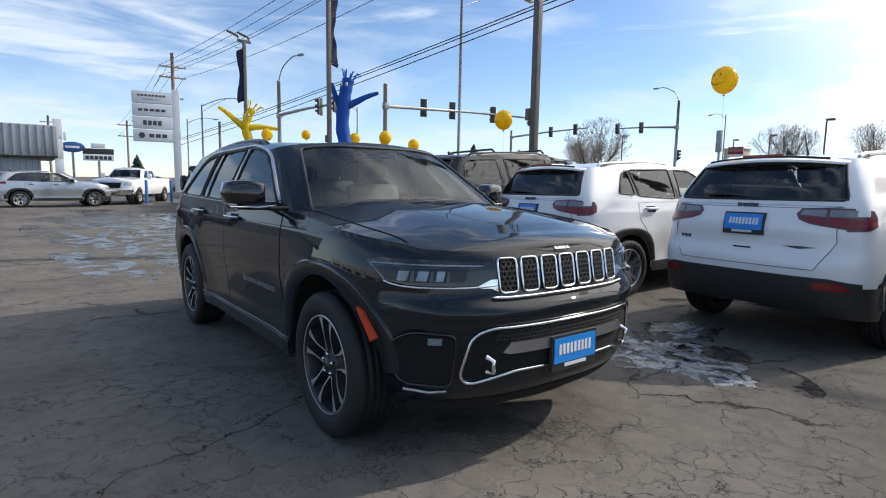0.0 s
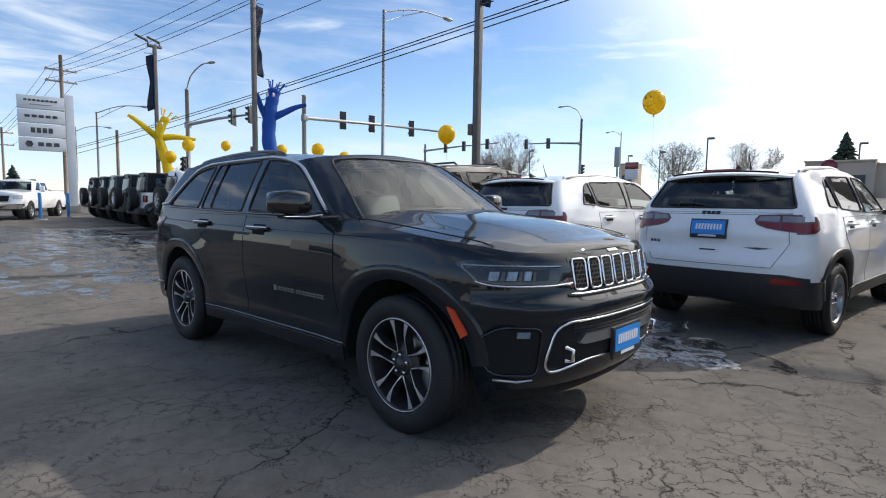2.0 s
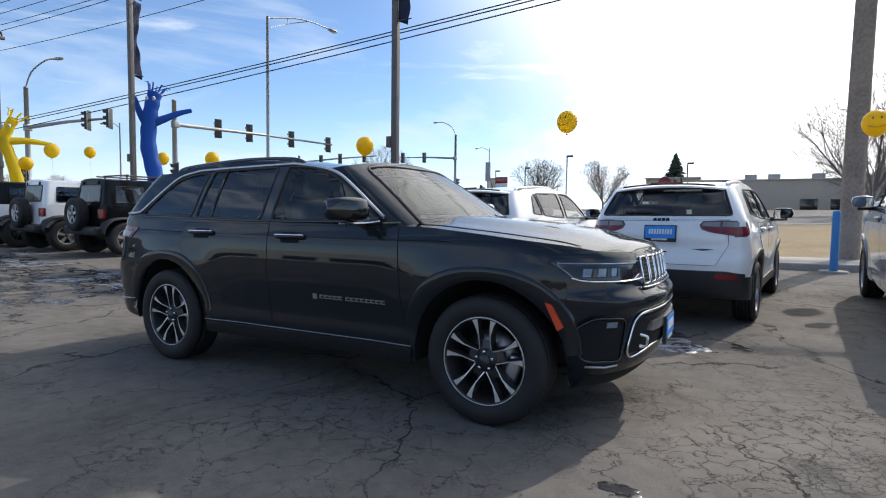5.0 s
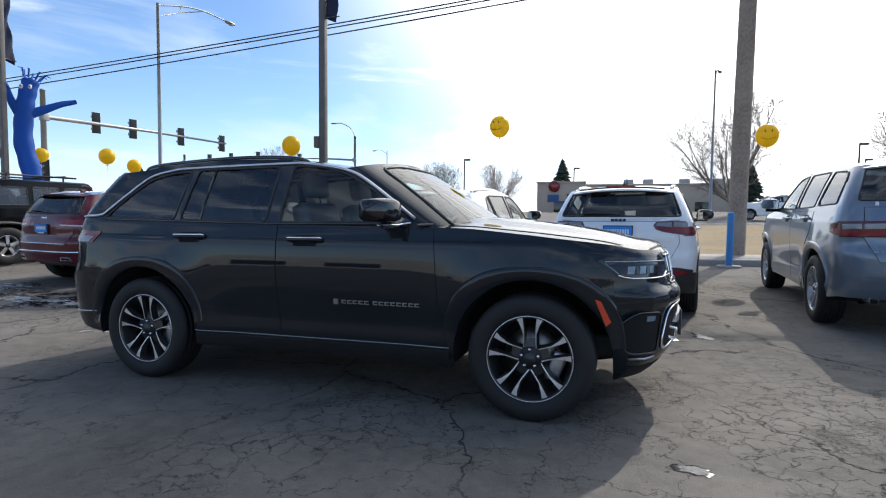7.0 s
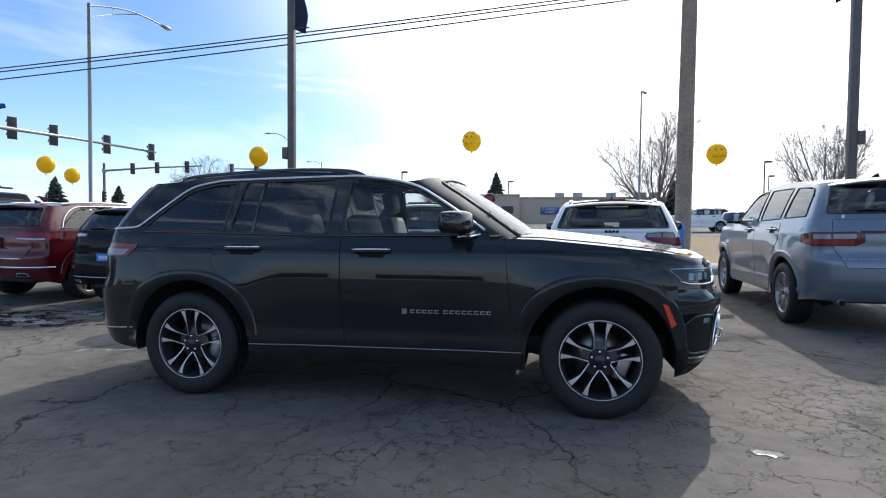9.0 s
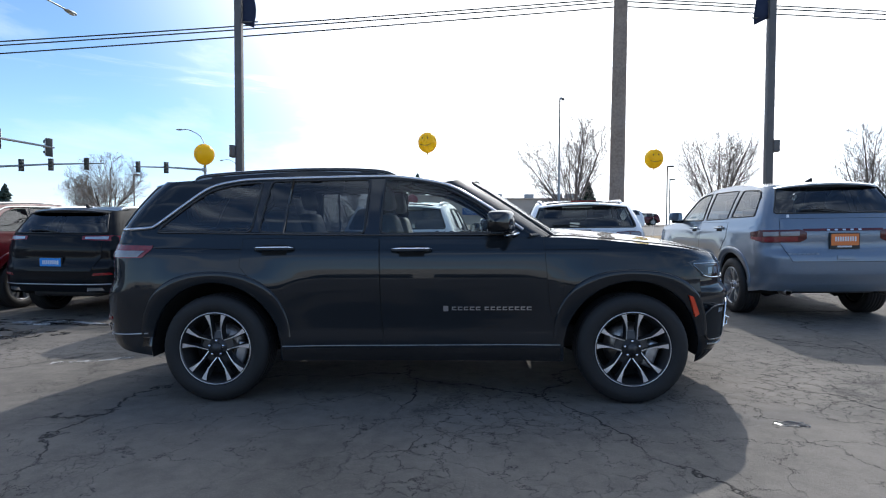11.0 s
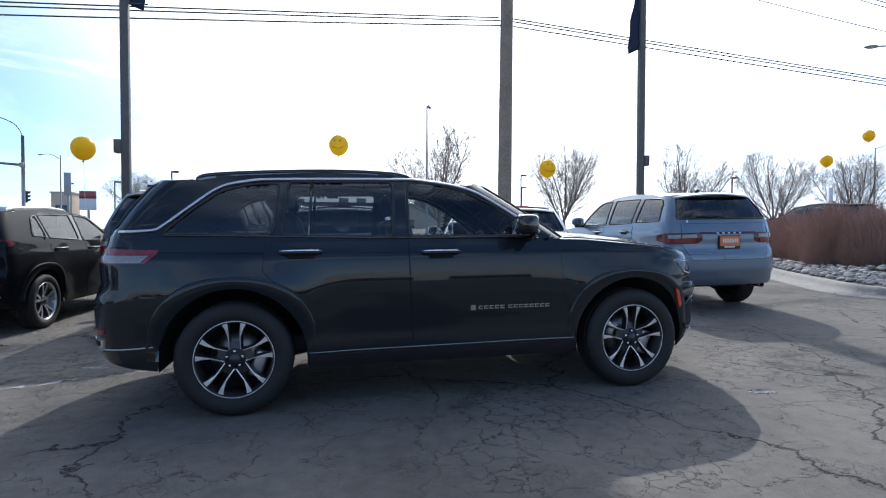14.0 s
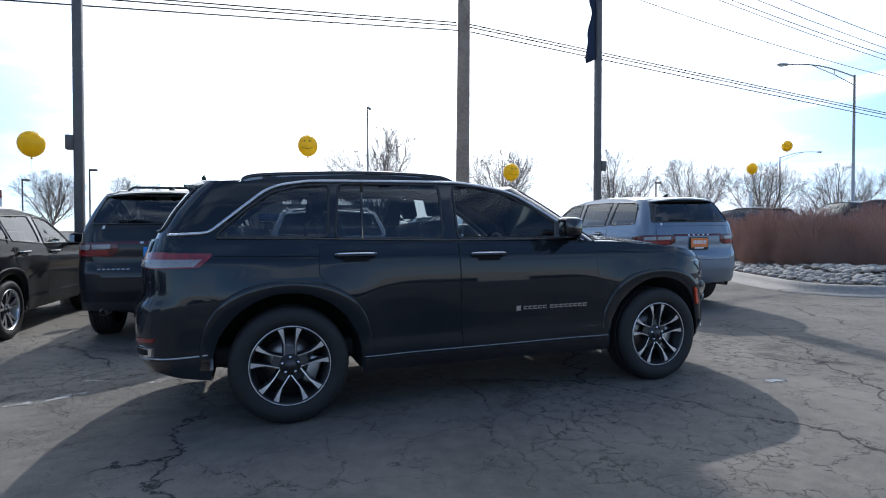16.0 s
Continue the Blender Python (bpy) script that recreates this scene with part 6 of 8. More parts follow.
def wrangler(m, label, body_paint, top_mat, wheel, group="row of off-roaders", rack=False):
    """A boxy off-roader: tub, square hard top, separate arches, spare wheel on the tailgate."""
    car = thing("off_roader", label, "car", m, group)
    R = 0.405
    hw = [(0.50, 0.74), (0.60, 0.765), (1.0, 0.775), (1.17, 0.770), (1.3, 0.76)]
    S = Shell(hw, [(0.4, 1.98), (0.7, 2.0), (1.3, 1.96)], [(0.4, -1.98), (0.8, -2.0), (1.3, -1.99)], 1.85, -1.86, 3.0, 3.0, [(-2, 1.0), (0.6, 1.0), (2.0, 0.86)])
    zb = lerp_table([(-2.2, 0.62), (-1.0, 0.56), (1.0, 0.56), (2.2, 0.66)])
    zt = lerp_table([(-2.2, 1.20), (0.8, 1.19), (1.9, 1.16), (2.2, 1.14)])
    xs = [-1.86 + i * 0.0925 for i in range(41)]
    st, sx = stations_for(S, 8, xs)
    half, ring = loft(S, zb, zt, st, 8, sx)
    part("body", grid(ring, close_u=True), body_paint, car)
    part("hood", cap([c[-1] for c in half if c[-1][0] > 0.75], lambda x: 0.05), body_paint, car)
    chw = [(1.15, 0.755), (1.30, 0.735), (1.60, 0.690), (1.82, 0.650), (1.9, 0.62)]
    C = Shell(chw, [(1.15, 0.86), (1.8, 0.50)], [(1.15, -1.96), (1.8, -1.86)], None, None, 4.5, 5.0, [(-2, 1.0), (1, 1.0)])
    cf, cb = lerp_table([(1.15, 0.86), (1.8, 0.50)]), lerp_table([(1.15, -1.96), (1.8, -1.86)])
    C.sf, C.sr = (lambda z: cf(z) - 0.12), (lambda z: cb(z) + 0.12)
    st2 = [("r", math.pi / 2 * i / 8) for i in range(8)] + [("s", i / 50) for i in range(51)] + [("f", math.pi / 2 * (1 - i / 8)) for i in range(1, 9)]
    half2, ring2 = loft(C, lambda x: 1.165, lambda x: 1.80, st2, 14)
    sd = [("quarter_window", [(-1.66, 1.27), (-1.62, 1.66), (-0.98, 1.66), (-0.98, 1.27)], "dark"), ("rear_door_window", [(-0.86, 1.25), (-0.86, 1.68), (-0.30, 1.68), (-0.30, 1.25)], "dark"), ("front_door_window", [(-0.18, 1.24), (-0.18, 1.68), (0.36, 1.68), (0.58, 1.24)], "clear")]
    regs = []
    for nm, poly, _ in sd:
        regs += [(nm + "|R", "R", poly), (nm + "|L", "L", poly)]
    rg = [(-0.56, 1.28), (0.56, 1.28), (0.53, 1.70), (-0.53, 1.70)]
    regs += [("windscreen", "F", [(-0.62, 1.24), (0.62, 1.24), (0.56, 1.70), (-0.56, 1.70)]), ("rear_window", "B", rg)]
    panes, _ = cut_panes(ring2, regs, 0.024)
    part("hard_top", panes.pop("shell"), top_mat, car, "square hard top")
    for key, g in sorted(panes.items()):
        part(key.split("|")[0], g, GLASS_CLEAR if key == "windscreen" else GLASS_DARK, car)
    part("roof", cap([c[-1] for c in half2], lambda x: 0.05, 12, 4.0), top_mat, car)
    for nm, poly, _ in sd:
        both("window_seal", tube([(x, -(C.Y(x, z) + 0.003), z) for x, z in smooth_poly(poly)], 0.010, 5, True), PLASTIC, car)
    part("rear_window_seal", tube([rear_pt(C, y, z, 0.006) for y, z in smooth_poly(rg)], 0.012, 6, True), PLASTIC, car)
    rpt = lambda y, z, o: rear_pt(S, y, z, o)
    part("tailgate", patch(rpt, [(-0.60, 0.66), (0.60, 0.66), (0.60, 1.17), (-0.60, 1.17)], 8, 5, 0.010, 0.02), body_paint, car)
    for sg in (-1, 1):
        part("window_hinge", moved(box(0, 0, 0, 0.03, 0.05, 0.10, 0.008), Matrix.Translation((C.XR(sg * 0.38, 1.74) - 0.02, sg * 0.38, 1.74))), PLASTIC, car)
        tl = part("tail_lamp", patch(rpt, [(sg * 0.615, 0.90), (sg * 0.76, 0.90), (sg * 0.76, 1.10), (sg * 0.615, 1.10)], 5, 4, 0.045, 0.06), LENS_RED, car)
        part("lamp_surround", tube([rpt(sg * y, z, 0.04) for y, z in ((0.61, 0.895), (0.752, 0.895), (0.752, 1.105), (0.61, 1.105))], 0.010, 5, True), PLASTIC, tl)
    part("rear_bumper", box(-2.09, 0, 0.60, 0.20, 1.60, 0.20, 0.05), PLASTIC, car)
    part("front_bumper", box(2.10, 0, 0.62, 0.22, 1.5, 0.20, 0.05), PLASTIC, car)
    for c in (1.505, -1.505):
        P = []
        for i in range(25):
            t = math.radians(10 + 160 * i / 24)
            ax, az = 0.54 * math.copysign(abs(math.cos(t)) ** 0.7, math.cos(t)), 0.50 * math.sin(t) ** 0.7
            P.append([(c + ax * 1.02, -0.70, R + az + 0.03), (c + ax, -0.935, R + az), (c + ax * 0.97, -0.94, R + az - 0.045), (c + ax * 0.97, -0.70, R + az - 0.05)])
        both("wheel_arch", grid(P), PLASTIC, car)
        for sg in (-1, 1):
            wheel_parts(car, c, sg * 0.80, R, R, 0.225, 0.255, wheel, sg)
    part("underbody", join(box(0, 0, 0.55, 3.7, 1.1, 0.20, 0.04), box(-1.5, 0, 0.40, 0.10, 1.3, 0.10, 0.03), box(1.5, 0, 0.40, 0.10, 1.3, 0.10, 0.03)), PLASTIC, car)
    part("cabin_floor", join(box(-0.5, 0, 0.75, 2.7, 1.4, 0.06), box(0.75, 0, 1.05, 0.3, 1.36, 0.24, 0.05)), INTERIOR, car)
    for yy in (-0.36, 0.36):
        seat_geo(car, 0.0, yy, 0.90, INTERIOR)
        seat_geo(car, -0.95, yy, 0.90, INTERIOR)
        part("wing_mirror", box(0.62, yy / 0.36 * 0.88, 1.26, 0.10, 0.20, 0.16, 0.04), PLASTIC, car)
    sw = wheel_parts(car, -2.22, 0.02, 0.98, R * 0.97, 0.222, 0.25, wheel, -1)
    sw.matrix_local = pose(-2.20, 0.02, 0.98, 0, 0, -90)
    sw.name = "spare_wheel"
    both("side_step", tube([(-0.85, -0.86, 0.50), (0.85, -0.86, 0.50)], 0.035, 8), PLASTIC, car)
    if rack:
        both("roof_rail", tube([(-1.5, -0.55, 1.93), (0.2, -0.55, 1.93)], 0.02, 6), PLASTIC, car)
        for x in (-1.3, -0.1):
            part("roof_bar", join(tube([(x, -0.62, 1.95), (x, 0.62, 1.95)], 0.018, 6), tube([(x, -0.55, 1.83), (x, -0.55, 1.95)], 0.02, 6), tube([(x, 0.55, 1.83), (x, 0.55, 1.95)], 0.02, 6)), PLASTIC, car)
    return car


def pickup(m, body_paint, label, bed=True):
    """A crew-cab pickup."""
    car = thing("pickup_truck", label, "truck", m)
    S = Shell([(0.5, 0.93), (0.7, 0.985), (0.95, 0.99), (1.15, 0.97), (1.3, 0.94)], [(0.45, 2.90), (0.7, 2.98), (1.0, 2.97), (1.3, 2.90)], [(0.45, -2.98), (1.3, -2.98)], 2.45, -2.88, 3.2, 6.0, [(-3, 1.0), (2.4, 1.0)])
    R = 0.41
    w0, w1 = 1.95, -1.85

    def zb(x):
        z = 0.52
        for c in (w0, w1):
            d = abs(x - c)
            if d < 0.50:
                z = max(z, R + math.sqrt(0.25 - d * d))
        return z
    zt = lerp_table([(-3.2, 1.37), (0.5, 1.36), (1.3, 1.33), (2.6, 1.27), (3.0, 1.24)])
    xs = sorted(set([round(-2.88 + i * 0.09, 3) for i in range(60)] + [round(c + e * (0.5 - d), 3) for c in (w0, w1) for e in (-1, 1) for d in (0, 0.003, 0.02)]))
    xs = [x for x in xs if x <= 2.45]
    st, sx = stations_for(S, 10, xs)
    half, ring = loft(S, zb, zt, st, 10, sx)
    part("body", grid(ring, close_u=True), body_paint, car)
    part("hood", cap([c[-1] for c in half if c[-1][0] > 1.15], lambda x: 0.10), body_paint, car)
    part("bed_floor", join(box(-1.95, 0, 0.95, 2.0, 1.7, 0.06), box(-0.9, 0, 1.15, 0.06, 1.8, 0.45), box(-2.93, 0, 1.15, 0.06, 1.7, 0.40)), body_paint, car)
    chw = [(1.3, 0.90), (1.5, 0.84), (1.85, 0.72), (1.95, 0.68)]
    cf, cb = lerp_table([(1.3, 1.42), (1.88, 0.72)]), lerp_table([(1.3, -0.90), (1.88, -0.80)])
    C = Shell(chw, [(1.3, 1.42), (1.88, 0.72)], [(1.3, -0.90), (1.88, -0.80)], None, None, 2.6, 5.0, [(-2, 1.0), (2, 1.0)])
    C.sf, C.sr = (lambda z: cf(z) - 0.28), (lambda z: cb(z) + 0.12)
    st2 = [("r", math.pi / 2 * i / 6) for i in range(6)] + [("s", i / 36) for i in range(37)] + [("f", math.pi / 2 * (1 - i / 8)) for i in range(1, 9)]
    half2, ring2 = loft(C, lambda x: 1.30, lambda x: 1.85, st2, 12)
    sd = [("rear_door_window", [(-0.66, 1.40), (-0.64, 1.76), (0.0, 1.78), (0.02, 1.40)]), ("front_door_window", [(0.12, 1.40), (0.12, 1.78), (0.45, 1.76), (0.98, 1.40)])]
    regs = []
    for nm, poly in sd:
        regs += [(nm + "|R", "R", poly), (nm + "|L", "L", poly)]
    regs += [("windscreen", "F", [(-0.80, 1.33), (0.80, 1.33), (0.64, 1.80), (-0.64, 1.80)]), ("rear_window", "B", [(-0.62, 1.42), (0.62, 1.42), (0.56, 1.76), (-0.56, 1.76)])]
    panes, _ = cut_panes(ring2, regs, 0.028)
    part("cabin_shell", panes.pop("shell"), body_paint, car)
    for key, g in sorted(panes.items()):
        part(key.split("|")[0], g, GLASS_CLEAR if key == "windscreen" else GLASS_DARK, car)
    part("roof", cap([c[-1] for c in half2], lambda x: 0.07), body_paint, car)
    fpt = lambda y, z, o: front_pt(S, y, z, o)
    part("grille_panel", patch(fpt, [(-0.55, 0.80), (0.55, 0.80), (0.60, 1.18), (-0.60, 1.18)], 12, 5, 0.02, 0.04), SATIN, car)
    part("grille_slot", patch(fpt, [(-0.47, 0.86), (0.47, 0.86), (0.52, 1.12), (-0.52, 1.12)], 12, 4, 0.028, 0.02), SEAM_SHADE, car)
    for sg in (-1, 1):
        part("headlamp", patch(fpt, [(sg * 0.62, 0.98), (sg * 0.94, 0.98), (sg * 0.93, 1.16), (sg * 0.64, 1.16)], 8, 4, 0.012, 0.03), LENS_CLEAR, car)
        mi = part("wing_mirror", box(0.88, sg * 1.12, 1.46, 0.12, 0.22, 0.30, 0.05), body_paint, car)
        part("mirror_arm", box(0.90, sg * 0.98, 1.42, 0.07, 0.16, 0.06, 0.02), PLASTIC, mi)
        part("tail_lamp", patch(lambda y, z, o: rear_pt(S, y, z, o), [(sg * 0.84, 0.95), (sg * 0.97, 0.95), (sg * 0.97, 1.30), (sg * 0.84, 1.30)], 5, 4, 0.010, 0.03), LENS_RED, car)
    part("front_bumper", patch(fpt, [(-0.97, 0.52), (0.97, 0.52), (0.97, 0.76), (-0.97, 0.76)], 20, 4, 0.07, 0.10), CHROME, car)
    for c in (w0, w1):
        for sg in (-1, 1):
            wheel_parts(car, c, sg * 0.88, R, R, 0.23, 0.28, OFFROAD_WHEEL, sg)
            part("wheel_well", moved(lathe([(0.49, -0.14), (0.49, 0.14), (0.1, 0.14)], 32), Matrix.Translation((c, sg * 0.72, R))), PLASTIC, car)
    part("underbody", box(0, 0, 0.60, 5.4, 1.2, 0.22, 0.04), PLASTIC, car)
    part("cabin_floor", join(box(0.3, 0, 1.0, 2.2, 1.6, 0.08), box(1.1, 0, 1.25, 0.4, 1.6, 0.2, 0.05)), INTERIOR, car)
    for yy in (-0.42, 0.42):
        seat_geo(car, 0.3, yy, 1.10, INTERIOR)
    return car


# ---- the ground ----
def sheet(xs, ys, up=0.0):
    P = [[(x, y, ground_z(x, y) + up) for y in ys] for x in xs]
    return grid(P)


def spread(lo, hi, n):
    return [lo + (hi - lo) * i / n for i in range(n + 1)]


gx = spread(-14, 12, 52) + [16, 22, 30, 45, 70, 120, 220, 500, 1200]
gx = [-1500, -600, -250, -120, -80, -60, -50, -40, -32, -26, -20, -17] + gx
gy = [-1200, -400, -150, -60, -30, -20, -14] + spread(-10, 14, 48) + [17, 20, 24, 28, 34, 40, 50, 58, 66, 80, 110, 160, 300, 700, 1500]
ground = part("ground", sheet(gx, gy), ASPHALT)
tagged(ground, "old sun-bleached asphalt lot, cracked and patched", "asphalt", kind="structure")


def strip(name, x0, x1, y0, y1, up, material, label, nx=30, ny=6):
    ob = part(name, sheet(spread(x0, x1, nx), spread(y0, y1, ny), up), material)
    return tagged(ob, label, name, kind="structure")


def raised(x0, x1, y0, y1, h, n=40, bev=0.02):
    """A low slab that follows the ground, its long edges rounded."""
    P = []
    for x in spread(x0, x1, n):
        row = []
        for y, up in ((y0, -0.1), (y0, h - bev), (y0 + bev, h), (y1 - bev, h), (y1, h - bev), (y1, -0.1)):
            row.append((x, y, ground_z(x, y) + up))
        P.append(row)
    return grid(P)


KERB_Y = 9.95
for i in range(24):
    x0 = -62 + i * 3.2
    k = part("kerb", raised(x0, x0 + 3.17, KERB_Y, KERB_Y + 0.28, 0.15, 6, 0.03), CONCRETE)
    tagged(k, "worn concrete kerb stone at the edge of the lot", "kerb", "kerb along the lot", kind="structure")
for i in range(40):
    x0 = -62 + i * 1.9
    k = part("pavement", raised(x0, x0 + 1.885, KERB_Y + 0.29, KERB_Y + 2.0, 0.15, 4, 0.01), CONCRETE)
    tagged(k, "pale concrete pavement slab", "pavement", "slabs of the pavement", kind="structure")
strip("lawn", -62, 60, KERB_Y + 2.0, 30.0, 0.13, GRASS, "brown winter lawn between pavement and street", 60, 14)
strip("road", -400, 400, 30.0, 52.0, 0.05, ROAD, "grey asphalt street running past the lot", 60, 8)
cross = part("road", grid([[(x, y, ground_z(-32, y) + 0.03) for y in (13.0, 20, 30, 52, 90, 200)] for x in (-50, -44, -38, -34)]), ROAD)
tagged(cross, "side street at the traffic lights", "road", kind="structure")
strip("far_kerb", -62, 60, 29.75, 30.0, 0.22, CONCRETE, "far concrete kerb of the street", 40, 1)
far_lot = strip("far_ground", -300, 300, 52.0, 400, 0.04, GRASS, "dry ground beyond the street", 40, 10)


def blob(name, cx, cy, rx, ry, material, seed, label, category, turn=0.0, up=0.005, rough=0.35, n=56):
    """A thin irregular patch lying on the asphalt."""
    rnd = random.Random(seed)
    ph = [rnd.uniform(0, 6.28) for _ in range(7)]
    c, s = math.cos(turn), math.sin(turn)
    rings = []
    for k, f in enumerate((1.0, 0.93, 0.6, 0.25, 0.0)):
        row = []
        for i in range(n):
            t = 2 * math.pi * i / n
            r = f * (1 + rough * sum(math.sin((q + 2) * t + ph[q]) / (q + 1.6) for q in range(7)) * 0.5)
            x, y = rx * r * math.cos(t), ry * r * math.sin(t)
            X, Y = cx + x * c - y * s, cy + x * s + y * c
            row.append((X, Y, ground_z(X, Y) + (0.0005 if k == 0 else up)))
        rings.append(row)
    ob = part(name, grid(rings, close_v=True), material)
    return tagged(ob, label, category, kind="structure")


def slush(cx, cy, rx, ry, seed, n, turn=0.0):
    """A wet hollow with broken pieces of melting ice in it."""
    blob("puddle", cx, cy, rx * 1.15, ry * 1.15, WET, seed, "wet hollow with melting ice in the asphalt", "puddle", turn, 0.004, 0.8)
    rnd = random.Random(seed)
    for k in range(n):
        a, r = rnd.uniform(0, 6.28), rnd.random() ** 0.6
        x, y = rx * r * math.cos(a) * 0.85, ry * r * math.sin(a) * 0.85
        s = rnd.uniform(0.10, 0.30)
        blob("ice_piece", cx + x * math.cos(turn) - y * math.sin(turn), cy + x * math.sin(turn) + y * math.cos(turn), rx * s * 1.5, ry * s, ICE, seed * 31 + k, "grey piece of melting ice on wet asphalt", "ice", turn + rnd.uniform(-0.3, 0.3), 0.007 + 0.001 * (k % 4), 0.9, 30)


slush(1.80, 1.88, 0.66, 0.50, 3, 15, 0.3)
slush(1.50, 2.55, 0.26, 0.55, 13, 5, 0.2)
blob("puddle", -9.0, 0.4, 3.4, 1.6, WET, 21, "broken film of melt water on the asphalt", "puddle", 0.05, 0.003, 0.5)
blob("puddle", -16.0, 0.6, 5.0, 2.2, WET, 22, "broken film of melt water on the asphalt", "puddle", 0.05, 0.003, 0.5)
blob("puddle", -6.2, -1.2, 2.2, 0.45, WET, 23, "broken film of melt water on the asphalt", "puddle", 0.2, 0.003, 0.5)
slush(-7.83, 1.61, 0.75, 0.38, 41, 14, 1.20)
slush(-10.98, 2.04, 1.00, 0.35, 42, 14, 1.20)
slush(-14.73, 2.52, 1.60, 0.45, 43, 14, 1.20)
slush(-6.2, 1.6, 0.9, 0.34, 5, 7, 0.05)
slush(-8.6, 2.3, 1.1, 0.26, 6, 6, 0.1)
slush(-12.5, 2.2, 2.0, 0.32, 7, 8, 0.05)
slush(-5.3, 2.35, 0.8, 0.22, 9, 5, 0.0)
blob("puddle", -7.6, 1.7, 2.6, 0.75, WET, 11, "thin film of melt water on the asphalt", "puddle", 0.06, 0.004, 0.6)
blob("puddle", -14.5, 1.9, 4.2, 1.1, WET, 12, "thin film of melt water on the asphalt", "puddle", 0.05, 0.004, 0.6)
blob("puddle", -11.5, -1.6, 3.2, 0.5, WET, 14, "thin film of melt water on the asphalt", "puddle", 0.15, 0.004, 0.7)
blob("puddle", -20.5, 0.3, 3.4, 1.0, WET, 15, "thin film of melt water on the asphalt", "puddle", 0.1, 0.004, 0.6)
blob("puddle", -2.7, 0.9, 0.35, 0.10, WET, 16, "small puddle of melt water", "puddle", 0.1, 0.004, 0.6)
blob("puddle", 2.35, -1.3, 0.10, 0.06, WET, 17, "small damp spot on the asphalt", "puddle", 0.1, 0.004, 0.6)


def parking_line(x0, y0, x1, y1):
    d = Vector((x1 - x0, y1 - y0)).normalized()
    q = Vector((-d.y, d.x)) * 0.05
    n = 14
    P = [[(x0 + (x1 - x0) * i / n + s * q.x, y0 + (y1 - y0) * i / n + s * q.y, ground_z(x0 + (x1 - x0) * i / n, y0 + (y1 - y0) * i / n) + 0.004) for s in (-1, 1)] for i in range(n + 1)]
    ob = part("parking_line", grid(P), LINE)
    tagged(ob, "worn white parking line", "road marking", "parking lines", kind="structure")


parking_line(-3.6, 0.18, -1.7, 0.92)
for x in (-11.6, -14.1, -16.5, -18.9, -21.3):
    parking_line(x - 0.15, 2.9, x + 0.2, 7.6)

# ---- the cars ----
main_car()
compass(2.00, 3.56, 84.3, "white compact SUV with black lower bumper and a blue dealer plate")
compass(-0.62, 3.62, 86.0, "white compact SUV half hidden behind the black SUV")
durango(4.98, 3.12, 87.0, "silver-blue three-row SUV with an orange paper plate", PAINT_SILVER, PLATE_ORANGE, False, SILVER_WHEEL)
durango(-2.62, 3.30, 86.0, "dark grey three-row SUV with black roof bars", PAINT_GREY, PLATE_BLUE, True, BLACK_WHEEL)
cherokee(-5.36, 3.42, 86.0)
red_suv(-7.60, 3.60, 86.0)


def truck_row():
    rows = [(-12.1, 5.93, "black off-roader with roof bars and a spare wheel on the tailgate", PAINT_DARK, PAINT_DARK, OFFROAD_WHEEL, True),
            (-14.75, 5.79, "white off-roader with a spare wheel on the tailgate", PAINT_WHITE, PAINT_WHITE, OFFROAD_WHEEL, False),
            (-17.25, 5.70, "white off-roader with a black hard top", PAINT_WHITE, PAINT_DARK, BLACK_WHEEL, False),
            (-19.75, 5.95, "grey off-roader with a black hard top", PAINT_GREY, PAINT_DARK, OFFROAD_WHEEL, False),
            (-22.25, 6.15, "dark grey off-roader with a spare wheel on the tailgate", PAINT_GREY, PAINT_GREY, BLACK_WHEEL, False),
            (-24.75, 6.43, "black off-roader with a spare wheel on the tailgate", PAINT_DARK, PAINT_DARK, OFFROAD_WHEEL, False),
            (-27.25, 6.65, "dark off-roader at the end of the row", PAINT_BLUE, PAINT_DARK, BLACK_WHEEL, False)]
    for x, y, lab, p, t, w, rack in rows:
        wrangler(Matrix.Translation((x, y + 0.17, ground_z(x, y))) @ Matrix.Rotation(math.radians(86), 4, "Z") @ Matrix.Scale(1.075, 4), lab, p, t, w, rack=rack)


truck_row()
silver_crossover(Matrix.Translation((-27.0, -1.15, 0)) @ Matrix.Rotation(math.radians(97), 4, "Z"))
pickup(Matrix.Translation((-30.2, 2.5, 0)) @ Matrix.Rotation(math.radians(-28), 4, "Z"), PAINT_WHITE, "white crew-cab pickup with a chrome bumper")


